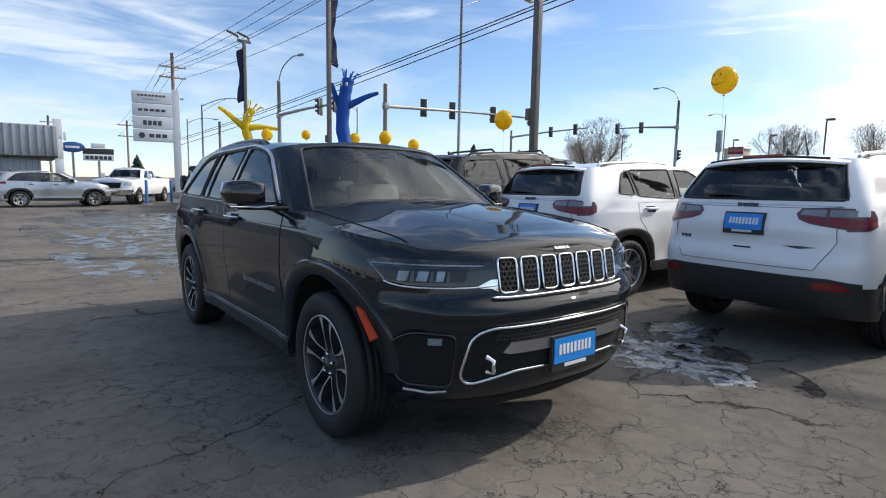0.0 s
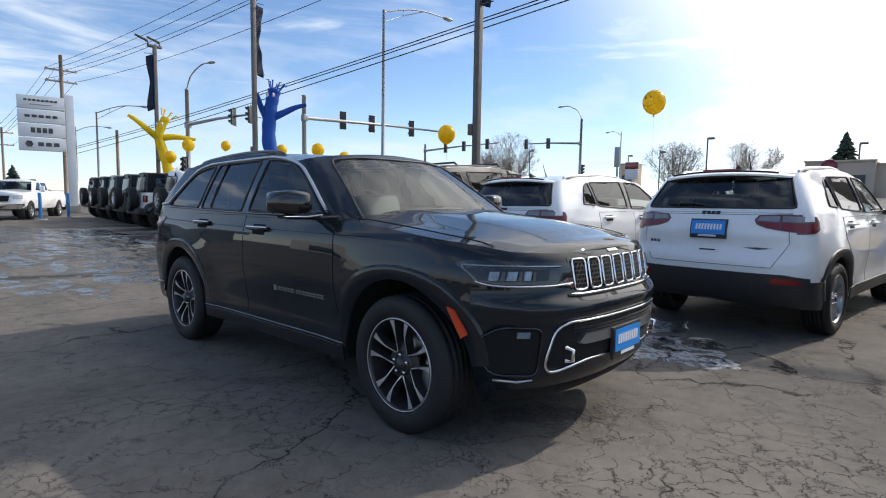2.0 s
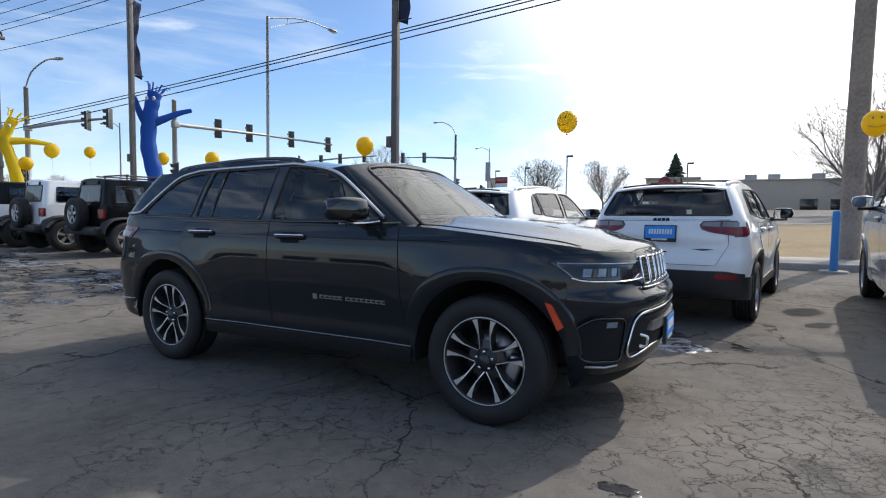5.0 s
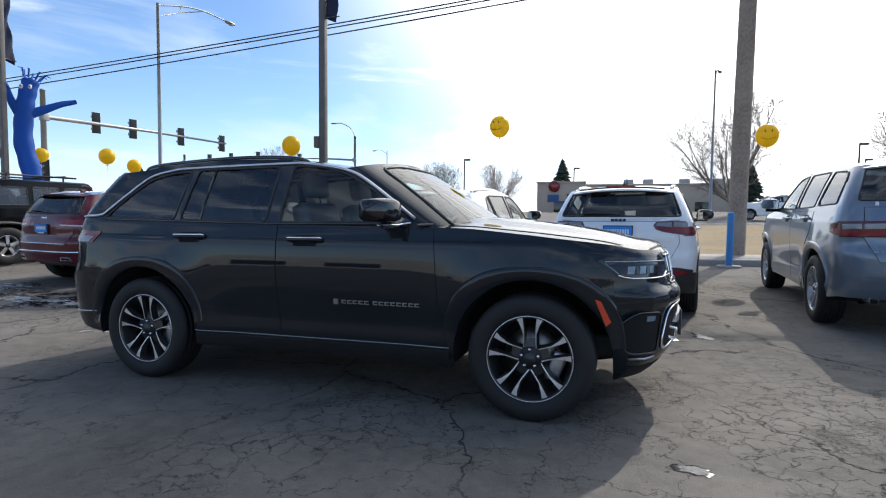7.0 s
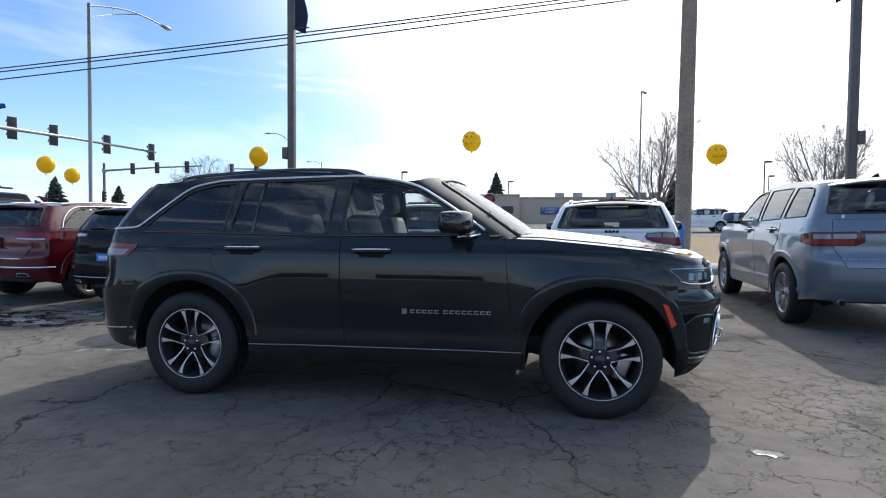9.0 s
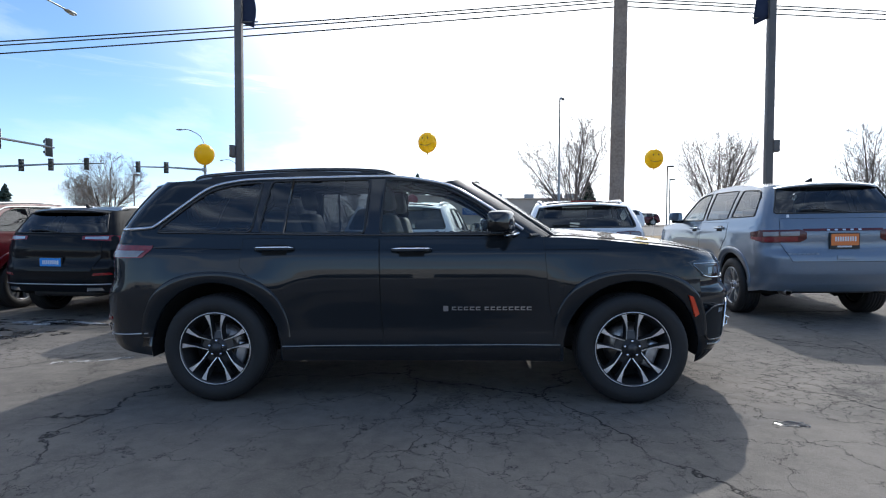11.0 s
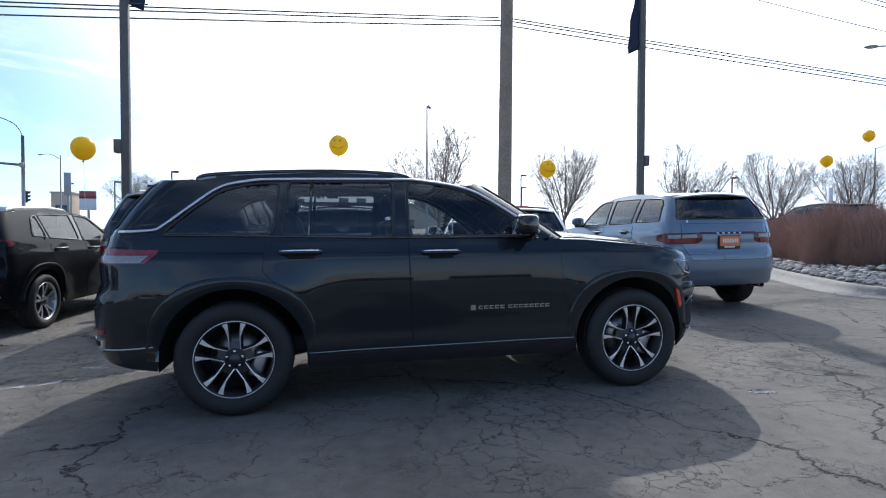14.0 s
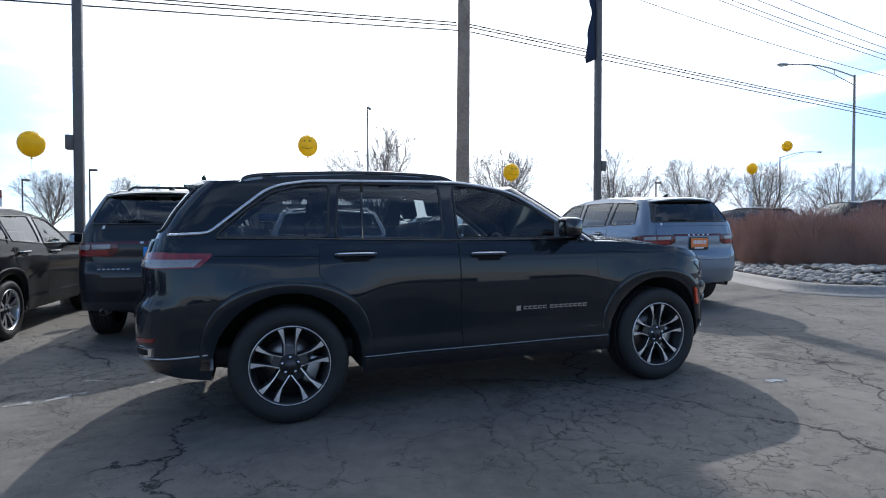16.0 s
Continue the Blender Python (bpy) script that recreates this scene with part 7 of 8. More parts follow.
# ---- poles, lamps, lines ----
def light_pole(x, y, label, top=8.5, box_z=2.9, way=(0.0, 1.0), hang=5.65):
    """A square post with twin lamp heads and a narrow banner that hangs on the side named by way."""
    p = thing("lot_light", label, "lamp post", Matrix.Translation((x, y, ground_z(x, y))), "lot light poles")
    part("footing", lathe([(0.0, 0.55), (0.29, 0.55), (0.31, 0.53), (0.31, -0.1)], 24, "z"), CONCRETE, p, "round concrete footing")
    part("pole", box(0, 0, (0.5 + top) / 2, 0.15, 0.15, top - 0.5, 0.02), POLE_BROWN, p)
    part("junction_box", box(-0.13 if way[0] >= 0 else 0.13, -0.02, box_z, 0.13, 0.16, 0.26, 0.015), POLE_BROWN, p)
    part("crossarm", box(0, 0, top, 0.12, 0.62, 0.13, 0.02), POLE_BROWN, p)
    for sg in (-1, 1):
        h = part("lamp_head", moved(moved(box(0.30, 0, 0, 0.56, 0.24, 0.09, 0.03), pose(0, 0, 0, 0, -24, 0)), pose(0, sg * 0.25, top + 0.18, 0, 0, -118)), POLE_BROWN, p)
        part("lens", moved(moved(box(0.32, 0, -0.048, 0.44, 0.19, 0.012, 0.003), pose(0, 0, 0, 0, -24, 0)), pose(0, sg * 0.25, top + 0.18, 0, 0, -118)), LENS_CLEAR, h)
        part("lamp_arm", tube([(0, sg * 0.25, top + 0.02), (-0.03, sg * 0.25 - 0.04, top + 0.2)], 0.035, 8), POLE_BROWN, h)
    P, q = [], (-way[1], way[0])
    for i in range(19):
        z = top - 0.35 - (top - 0.35 - hang) * i / 18
        row = []
        for u in spread(0, 1, 6):
            a = 0.08 + 0.30 * u * (0.75 + 0.22 * math.sin(1.2 + i * 0.42))
            b = 0.05 * math.sin(1.1 * i + u * 4.4) * u
            row.append((way[0] * a + q[0] * b, way[1] * a + q[1] * b, z - 0.12 * u))
        P.append(row)
    b = part("banner", grid(P), BANNER, p, "narrow dark blue banner")
    so = b.modifiers.new("thick", "SOLIDIFY")
    so.thickness = 0.015
    for z in (top - 0.33, hang + 0.02):
        part("banner_arm", tube([(0, 0, z), (way[0] * 0.42, way[1] * 0.42, z)], 0.014, 6), POLE_BROWN, p)
    return p


light_pole(-4.63, 6.94, "bronze lot light pole with a furled blue banner", way=(1.0, 0.0))
light_pole(6.86, 7.56, "bronze lot light pole with a blue banner beside the planting bed", way=(-1.0, 0.0))
light_pole(-15.44, 7.13, "bronze lot light pole with a furled blue banner")
light_pole(-23.54, 6.56, "bronze lot light pole with two lamp heads", top=7.9, hang=5.1, way=(-0.34, -0.94))


def bollard(x, y):
    b = thing("bollard", "bright blue steel bollard in a round concrete base", "bollard", Matrix.Translation((x, y, ground_z(x, y))), "blue bollards")
    part("base", lathe([(0.0, 0.05), (0.24, 0.05), (0.26, 0.035), (0.27, -0.1)], 28, "z"), CONCRETE, b)
    part("post", lathe([(0.0, 1.26), (0.035, 1.255), (0.062, 1.235), (0.072, 1.20), (0.072, 0.0)], 24, "z"), BOLLARD, b)


for p_ in ((4.22, 9.62), (-0.9, 9.7), (-27.2, 2.65), (-28.6, 4.05), (-34.5, 6.4)):
    bollard(*p_)


def wooden_pole(x, y, top, arms, label, lean=(0, 0), r=0.20):
    p = thing("utility_pole", label, "utility pole", Matrix.Translation((x, y, ground_z(x, y))), "utility poles")
    part("pole", tube([(lean[0] * k, lean[1] * k, top * k if k > 0 else -0.3) for k in (0.0, 0.25, 0.5, 0.75, 1.0)], [r, r * 0.96, r * 0.9, r * 0.84, r * 0.78], 16), WOOD_POLE, p)
    for z, w in arms:
        a = part("crossarm", box(lean[0] * z / top, lean[1] * z / top, z, 0.10, w, 0.12, 0.01), WOOD_POLE, p)
        for s in (-0.45, -0.2, 0.2, 0.45):
            part("insulator", lathe([(0, z + 0.06), (0.035, z + 0.07), (0.045, z + 0.12), (0.02, z + 0.17), (0, z + 0.18)], 10, "z"), GALV, a, at=pose(lean[0] * z / top, s * w, 0))
    return p


wooden_pole(4.70, 11.75, 12.6, [(12.2, 2.4), (11.3, 2.4)], "weathered wooden utility pole beside the pavement", (0.10, 0.0), 0.225)
wooden_pole(-50, 8.6, 12.2, [(11.0, 2.2), (10.1, 2.2), (8.3, 1.6)], "wooden utility pole with crossarms", r=0.17)
wooden_pole(-78, 8.5, 8.6, [(8.0, 2.2), (6.6, 2.2)], "far wooden utility pole with crossarms", r=0.14)
wooden_pole(-105, 1.0, 11.0, [(10.0, 2.2)], "far wooden utility pole with arm")
wooden_pole(-48, 11.9, 6.4, [], "short wooden pole without arms", r=0.14)
wooden_pole(62, 21.0, 12.6, [(12.2, 2.4)], "wooden utility pole down the street")


def cable(a, b, sag, label="sagging black power cable", r=0.016):
    pts = []
    for i in range(29):
        u = i / 28
        p = Vector(a).lerp(Vector(b), u)
        p.z -= sag * 4 * u * (1 - u)
        pts.append(p)
    ob = part("power_cable", tube(pts, r, 5), CABLE)
    tagged(ob, label, "cable", "overhead cables")


for dy, z0, zl, zr_ in ((-0.1, 7.77, 4.2, 8.1), (0.05, 7.98, 4.6, 8.35), (0.12, 8.10, 4.75, 8.5)):
    cable((4.55, 11.75 + dy, z0), (-50, 8.5, zl), 0.35, r=0.02)
    cable((4.95, 11.75 + dy, z0), (62, 21.0, zr_), 0.05, r=0.02)
for k, (w, z0, z1) in enumerate(((-1.05, 12.4, 11.2), (-0.4, 12.4, 11.2), (0.4, 12.4, 11.2), (1.05, 11.5, 10.3), (-1.05, 11.5, 10.3))):
    cable((4.80, 11.75 + w, z0), (-50, 8.6 + w * 0.9, z1), 0.8 + 0.1 * k)
    cable((4.80, 11.75 + w, z0), (62, 21.0 + w, 12.4), 0.8 + 0.1 * k)
    cable((-50, 8.6 + w * 0.9, z1), (-78, 8.5 + w * 0.9, 8.1 if z1 > 11 else 6.7), 0.4)


def street_lamp(x, y, h, arm, turn, label, material=GALV, truss=False, z=None):
    """A tapered lamp standard with a curved or braced arm."""
    m = Matrix.Translation((x, y, ground_z(x, y) if z is None else z)) @ Matrix.Rotation(math.radians(turn), 4, "Z")
    p = thing("street_lamp", label, "street lamp", m, "street lamps")
    part("pole", tube([(0, 0, -0.3), (0, 0, h * 0.5), (0, 0, h)], [0.11, 0.085, 0.055], 12), material, p)
    part("base_plate", lathe([(0.0, 0.03), (0.19, 0.03), (0.20, -0.1)], 16, "z"), material, p)
    up = 0.62 if truss else 0.18
    pts = smooth_line([(0, 0, h - 0.1), (arm * 0.35, 0, h + 0.38), (arm * 0.65, 0, h + 0.60), (arm, 0, h + 0.62)] if truss else [(0, 0, h - 0.55), (arm * 0.3, 0, h - 0.05), (arm * 0.65, 0, h + 0.22), (arm, 0, h + 0.18)], 18)
    part("arm", tube(pts, 0.038, 8), material, p)
    if truss:
        part("brace", tube([(0, 0, h - 0.6), (arm * 0.32, 0, h + 0.05), (arm * 0.64, 0, h + 0.58)], 0.022, 6), material, p)
        part("brace", tube([(arm * 0.3, 0, h + 0.02), (arm * 0.3, 0, h + 0.32)], 0.018, 6), material, p)
    hd = part("lamp_head", sphere(arm + 0.28, 0, h + up - 0.01, 0.38, 0.16, 0.085, 16, 8), material, p, "cobra-head lamp")
    part("lens", sphere(arm + 0.34, 0, h + up - 0.07, 0.20, 0.12, 0.06, 14, 8), LENS_CLEAR, hd)
    return p


def signal_head(parent, x, y, z, face, lit=None):
    """A three-light signal with backplate; face: degrees it turns to."""
    s = new("signal_head")
    s.parent = parent
    s.matrix_local = pose(x, y, z, 0, 0, face)
    part("housing", box(0.10, 0, 0, 0.20, 0.33, 1.04, 0.03), SIGNAL, s)
    part("backplate", box(0.0, 0, 0, 0.012, 0.46, 1.18, 0.004), SIGNAL, s)
    part("backplate_edge", tube([(0.0, a * 0.225, c * 0.585) for a, c in ((-1, -1), (1, -1), (1, 1), (-1, 1))], 0.012, 4, True), SIGN_WHITE, s, "pale reflective edge")
    for k, zz in enumerate((0.34, 0.0, -0.34)):
        part("lens", moved(lathe([(0, 0.012), (0.10, 0.006), (0.145, 0.0)], 20, "x"), Matrix.Translation((0.205, 0, zz))), LAMP_RED if lit == k else LAMP_OFF, s)
        P = [[(0.20 + d, 0.16 * math.cos(t), zz + 0.16 * math.sin(t)) for d in (0.0, 0.22 - 0.08 * (1 - math.sin(t)))] for t in np.linspace(-0.3, math.pi + 0.3, 14)]
        part("visor", grid(P), SIGNAL, s)


def mast(x, y, h, arm, turn, label, heads, lit=None, lamp=True, face=180):
    """A signal mast: pole, long arm with hanging heads, a luminaire on top."""
    z = ground_z(x, y)
    p = thing("traffic_signal", label, "traffic light", Matrix.Translation((x, y, z)) @ Matrix.Rotation(math.radians(turn), 4, "Z"), "traffic signals")
    part("pole", tube([(0, 0, -0.3), (0, 0, h)], [0.17, 0.12], 14), GALV, p)
    part("base_plate", lathe([(0.0, 0.04), (0.30, 0.04), (0.32, -0.1)], 16, "z"), GALV, p)
    part("pole_cap", lathe([(0, h + 0.06), (0.10, h + 0.05), (0.14, h)], 14, "z"), GALV, p)
    za = 6.0
    part("mast_arm", tube([(0.0, 0, za), (arm * 0.5, 0, za + 0.25), (arm, 0, za + 0.35)], [0.12, 0.09, 0.06], 12), GALV, p)
    part("arm_collar", box(0.05, 0, za, 0.34, 0.34, 0.40, 0.03), GALV, p)
    for u in heads:
        signal_head(p, arm * u, 0.0, za + 0.12 + 0.2 * u, face - turn, lit)
    signal_head(p, 0.0, -0.25, 3.2, face - turn + 90, None)
    if lamp:
        part("lamp_arm", tube(smooth_line([(0, 0, h), (0.5, 0, h + 0.9), (1.6, 0, h + 1.5), (2.4, 0, h + 1.55)], 14), 0.045, 8), GALV, p)
        part("lamp_head", sphere(2.65, 0, h + 1.55, 0.38, 0.16, 0.09, 14, 8), GALV, p)
    return p


mast(-26.8, 16.4, 7.35, 13.6, 90, "galvanised signal mast with a long arm over the street", (0.22, 0.40, 0.68, 0.97), lamp=False, face=160)
mast(-36.0, 12.9, 8.4, 6.4, 14, "galvanised signal mast with a curved lamp arm", (0.75, 1.0), face=215)
mast(-27.0, 51.0, 8.6, 7.5, 180, "far signal mast with a curved lamp arm", (0.55, 0.95), None, True, -75)
mast(-47.0, 47.0, 6.8, 12.0, 0, "far signal mast across the junction", (0.3, 0.55, 0.85), None, False, -60)
street_lamp(-18.8, 16.1, 10.75, 4.4, 88, "tall galvanised street lamp with a braced arm", truss=True)
street_lamp(8.1, 43.0, 11.4, 1.1, 70, "tall slim street lamp across the street")
street_lamp(32.3, 18.1, 10.5, 4.0, 160.6, "street lamp with a long braced arm", truss=True)
street_lamp(-47, 10.2, 7.6, 3.2, 60, "far street lamp with a braced arm", truss=True)
street_lamp(-70, 14.0, 8.6, 3.0, 80, "far galvanised street lamp")
street_lamp(-56, 30.0, 9.6, 3.0, 180, "far galvanised street lamp")
street_lamp(-34, 75.0, 9.5, 2.6, 160, "far galvanised street lamp")
street_lamp(58.4, 44.0, 9.6, 4.5, -18, "far street lamp with a braced arm", truss=True)


def lot_lamp(x, y, h):
    z = ground_z(x, y)
    p = thing("car_park_lamp", "dark shoebox lamp post across the street", "lamp post", Matrix.Translation((x, y, z)), "car park lamps")
    part("pole", tube([(0, 0, -0.2), (0, 0, h)], 0.08, 8), POLE_BROWN, p)
    part("lamp_head", box(0.35, 0, h, 0.75, 0.35, 0.22, 0.03), POLE_BROWN, p)


for q in ((-17.5, 62, 6.5), (-26, 70, 5.8), (-36, 82, 6.5), (-5, 72, 6.0), (24, 62, 7.0), (29, 75, 6.5), (47, 52, 6.6), (-44, 66, 6.5)):
    lot_lamp(*q)


# ---- balloons and dancers ----
def balloon(x, y, z, face=None):
    b = thing("balloon", "round yellow balloon on a string" if face is None else "yellow balloon with a printed smile", "balloon", Matrix.Translation((x, y, z)), "yellow balloons")
    n = 14
    prof = [(0.205 * math.sin(math.pi * k / n) * (1.0 if k > n / 2 else 1 - 0.10 * (1 - k / (n / 2)) ** 2), 0.215 * -math.cos(math.pi * k / n) * (1.08 if k < n / 2 else 1.0)) for k in range(n + 1)]
    part("skin", lathe(prof, 28, "z"), YELLOW, b)
    part("knot", lathe([(0.006, -0.232), (0.026, -0.262), (0.0, -0.262)], 10, "z"), YELLOW, b)
    h = z - ground_z(x, y)
    part("string", tube([(0, 0, -0.25), (0.02, 0.03, -h * 0.5), (0.0, 0.0, -h)], 0.0022, 4), LETTER, b)
    if face is not None:
        a = math.radians(face)
        def on(u, w, r=0.211):
            d = Vector((math.cos(a + u), math.sin(a + u), 0)) * math.cos(w) + Vector((0, 0, math.sin(w)))
            return d * r
        for u in (-0.28, 0.28):
            e = on(u, 0.30)
            part("print_dot", sphere(e.x, e.y, e.z, 0.012, 0.012, 0.022, 8, 6), LETTER_DARK, b)
        part("print_curve", tube([on(u, -0.16 - 0.30 * math.cos(u * 2.0), 0.2135) for u in spread(-0.6, 0.6, 12)], 0.0045, 5), LETTER_DARK, b)


for q in ((-0.57, 7.15, 3.14, -100), (-5.24, 6.58, 2.82, None), (4.50, 7.85, 2.87, -95), (-15.5, 8.24, 3.06, None), (-11.66, 7.32, 2.82, None), (-12.73, 9.16, 2.73, None), (-16.0, 4.94, 3.02, None), (-20.0, 8.14, 3.46, None), (-17.66, 4.95, 2.68, None), (17.3, 12.0, 4.0, None), (19.2, 12.0, 5.0, None)):
    balloon(*q)


def dancer(x, y, cloth, label, spine, arms, r=0.22):
    """An air-blown dancing tube."""
    z = ground_z(x, y)
    d = thing("air_dancer", label, "inflatable", Matrix.Translation((x, y, z)), "air dancers")
    pts = smooth_line([(px, py, pz) for px, py, pz in spine], 44)
    n = len(pts)
    rad = [r * (1.0 - 0.25 * i / n) * (1 + 0.05 * math.sin(i * 1.3)) for i in range(n)]
    rad[-1] *= 0.75
    part("tube", tube(pts, rad, 16), cloth, d)
    part("blower", lathe([(0, 0.5), (0.34, 0.5), (0.40, 0.42), (0.40, 0.0), (0.45, -0.05)], 20, "z"), SIGNAL, d)
    for a in arms:
        q = smooth_line(a, 16)
        part("arm", tube(q, [0.15 - 0.09 * i / len(q) for i in range(len(q))], 10), cloth, d)
    top = Vector(pts[-1])
    dirv = (Vector(pts[-1]) - Vector(pts[-4])).normalized()
    for k in range(7):
        t = 2 * math.pi * k / 7
        o = dirv.orthogonal().normalized()
        o = (Matrix.Rotation(t, 3, dirv) @ o) * 0.2
        part("streamer", tube([top + o, top + o * 1.5 + dirv * 0.25, top + o * 2.1 + dirv * 0.30 - Vector((0, 0, 0.08))], [0.03, 0.025, 0.012], 5), cloth, d)
    hd = Vector(pts[-6])
    for s in (-1, 1):
        e = hd + Vector((0.17, -0.24, 0)) * (rad[-6] / 0.27) + Vector((0.09, 0.07, 0)) * s
        part("eye", sphere(e.x, e.y, e.z, 0.06, 0.05, 0.075, 10, 8), LETTER, d)
        part("pupil", sphere(e.x + 0.03, e.y - 0.04, e.z, 0.02, 0.02, 0.025, 8, 6), LETTER_DARK, d)


def facing(way, pts):
    """Points (across, z) in the upright plane along way."""
    return [(way[0] * a, way[1] * a, z) for a, z in pts]


YW, BW = (0.338, 0.941), (0.552, 0.834)
dancer(-21.0, 5.95, YELLOW_CLOTH, "tall yellow air dancer with a smiling face and waving arms",
       facing(YW, [(0.12, 0.3), (0.16, 1.2), (0.14, 2.0), (-0.02, 2.9), (-0.20, 3.55), (-0.12, 4.0), (0.10, 4.45)]),
       [facing(YW, [(-0.25, 3.6), (-0.65, 3.95), (-1.0, 4.25), (-1.3, 4.45)]), facing(YW, [(-0.10, 3.6), (0.35, 3.66), (0.8, 3.64), (1.2, 3.60)])])
dancer(-15.4, 7.80, BLUE_CLOTH, "tall blue air dancer with one arm held out",
       facing(BW, [(0.20, 0.3), (0.18, 1.4), (0.05, 2.4), (-0.12, 3.3), (-0.08, 4.2), (0.02, 4.8), (0.12, 5.2)]),
       [facing(BW, [(0.05, 4.15), (0.45, 4.35), (0.85, 4.55), (1.25, 4.68)]), facing(BW, [(-0.2, 4.15), (-0.38, 4.5), (-0.52, 5.0)])], 0.29)


# ---- trees, hedge, rocks ----
def grow(rnd, height, wide):
    """A bare tree: short trunk, a fan of limbs that curve upwards, side branches and fine twigs in a domed crown."""
    limbs, twigs = [], []
    mid, rx, rz = Vector((0, 0, 0.50 * height)), 0.5 * wide, 0.50 * height

    def room(p, d):
        """How far it is from p along d to the crown's outline."""
        a = Vector((d.x / rx, d.y / rx, d.z / rz))
        b = Vector(((p.x - mid.x) / rx, (p.y - mid.y) / rx, (p.z - mid.z) / rz))
        k = a.dot(b) ** 2 - a.dot(a) * (b.dot(b) - 1)
        return max(0.0, (-a.dot(b) + math.sqrt(k)) / a.dot(a)) if k > 0 else 0.0

    def go(p, d, length, r, lev):
        n = (4, 7, 5, 3, 2)[lev]
        pts, rs, ds = [p], [r], [d]
        for i in range(n):
            wob = (0.05, 0.10, 0.15, 0.20, 0.25)[lev]
            d = (d + Vector((rnd.uniform(-1, 1), rnd.uniform(-1, 1), rnd.uniform(-1, 1))) * wob + Vector((0, 0, (0.0, 0.09, 0.07, 0.05, 0.04)[lev]))).normalized()
            p = p + d * length / n
            pts.append(p)
            ds.append(d)
            rs.append(max((0.03, 0.02, 0.011, 0.007, 0.006)[lev], r * (1 - 0.75 * (i + 1) / n)) if lev else r * (1 - 0.25 * (i + 1) / n))
        (limbs if lev < 2 else twigs).append(tube(pts, rs, (9, 6, 4, 3, 3)[lev]))
        if lev == 4:
            return
        if lev == 0:
            for k in range(8):
                a = 2.4 * k + rnd.uniform(-0.3, 0.3)
                tilt = radians(8 if k == 0 else rnd.uniform(24, 72))
                nd = Vector((math.cos(a) * math.sin(tilt), math.sin(a) * math.sin(tilt), math.cos(tilt)))
                go(pts[2 + k % 3], nd, room(pts[3], nd) * rnd.uniform(0.82, 1.0), r * rnd.uniform(0.46, 0.64), 1)
            return
        kids = (0, 12, 10, 9)[lev]
        for k in range(kids):
            i = 1 + int((n - 0.01) * (k + rnd.random()) / kids)
            o = (Matrix.Rotation(2.4 * k + rnd.uniform(0, 1), 3, ds[i]) @ ds[i].orthogonal()).normalized()
            nd = (ds[i] + o * rnd.uniform(0.45, 0.85)).normalized()
            ln = min(length * rnd.uniform(0.34, 0.52), room(pts[i], nd) * rnd.uniform(0.45, 1.15))
            if ln > 0.12:
                go(pts[i], nd, ln, max(0.008, rs[i] * rnd.uniform(0.48, 0.66)), lev + 1)
    go(Vector((0, 0, 0)), Vector((0, 0, 1)), height * 0.16, height * 0.019, 0)
    return join(*limbs), join(*twigs)


def bare_tree(seed, height, wide, label="leafless grey-brown deciduous tree"):
    rnd = random.Random(seed)
    limbs, twigs = grow(rnd, height, wide)
    t = thing("tree", label, "tree", None, "bare street trees")
    part("trunk", limbs, BARK, t)
    part("crown", twigs, TWIG, t)
    return t


protos = [bare_tree(21, 10.9, 12.4), bare_tree(34, 10.5, 12.8), bare_tree(57, 11.2, 12.0)]
spots = [(10.5, 49.0, 1.0, 0), (26.8, 55.0, 1.0, 1), (42.5, 54.5, 1.0, 2), (48.2, 47.0, 0.9, 0), (54.7, 43.0, 0.85, 1), (62.0, 39.5, 0.8, 2),
         (-42.0, 58.0, 0.8, 2), (-20.5, 61.0, 0.62, 1), (-14.0, 66.0, 0.6, 0), (-47.5, 62.0, 0.6, 1), (-75.0, 33.0, 0.45, 0), (-82.0, 30.0, 0.45, 2)]
for k, (x, y, s, w) in enumerate(spots):
    m = Matrix.Translation((x, y, ground_z(x, y) - 0.1)) @ Matrix.Rotation(k * 1.3, 4, "Z")
    t = protos[w]
    made = copy_thing(t, m)
    made.scale = (s, s, s)
for k, (t, (x, y)) in enumerate(zip(protos, ((76, 38), (84, 38), (92, 38)))):
    t.matrix_world = Matrix.Translation((x, y, ground_z(x, y) - 0.1))


def spruce(x, y, h, label="dark green spruce tree standing alone"):
    rnd = random.Random(int(x * 7 + y))
    t = thing("spruce_tree", label, "tree", Matrix.Translation((x, y, ground_z(x, y))), "evergreens")
    part("trunk", tube([(0, 0, -0.3), (0, 0, h * 0.98)], [h * 0.02, 0.02], 8), BARK, t)
    sprays = []
    for k in range(int(90 * h / 8) * 5):
        u = rnd.random() ** 0.8
        z = h * (0.08 + 0.90 * u)
        reach = h * 0.44 * (1 - u) ** 0.85 * rnd.uniform(0.6, 1.1) + 0.10
        a = rnd.uniform(0, 6.283)
        d = Vector((math.cos(a), math.sin(a), 0))
        q = Vector((-d.y, d.x, 0))
        p0 = Vector((0, 0, z + 0.05))
        tip = d * reach + Vector((0, 0, z - reach * 0.35 + rnd.uniform(-0.05, 0.15)))
        midp = p0.lerp(tip, 0.55)
        w = reach * 0.24 + 0.05
        v = [p0, midp + q * w + Vector((0, 0, -0.06)), tip, midp - q * w + Vector((0, 0, -0.06)), midp + Vector((0, 0, 0.10)), midp + Vector((0, 0, -0.22))]
        sprays.append(([tuple(c) for c in v], [(0, 1, 4), (1, 2, 4), (2, 3, 4), (3, 0, 4), (0, 5, 1), (1, 5, 2), (2, 5, 3), (3, 5, 0)]))
    part("crown", join(*sprays), SPRUCE, t)


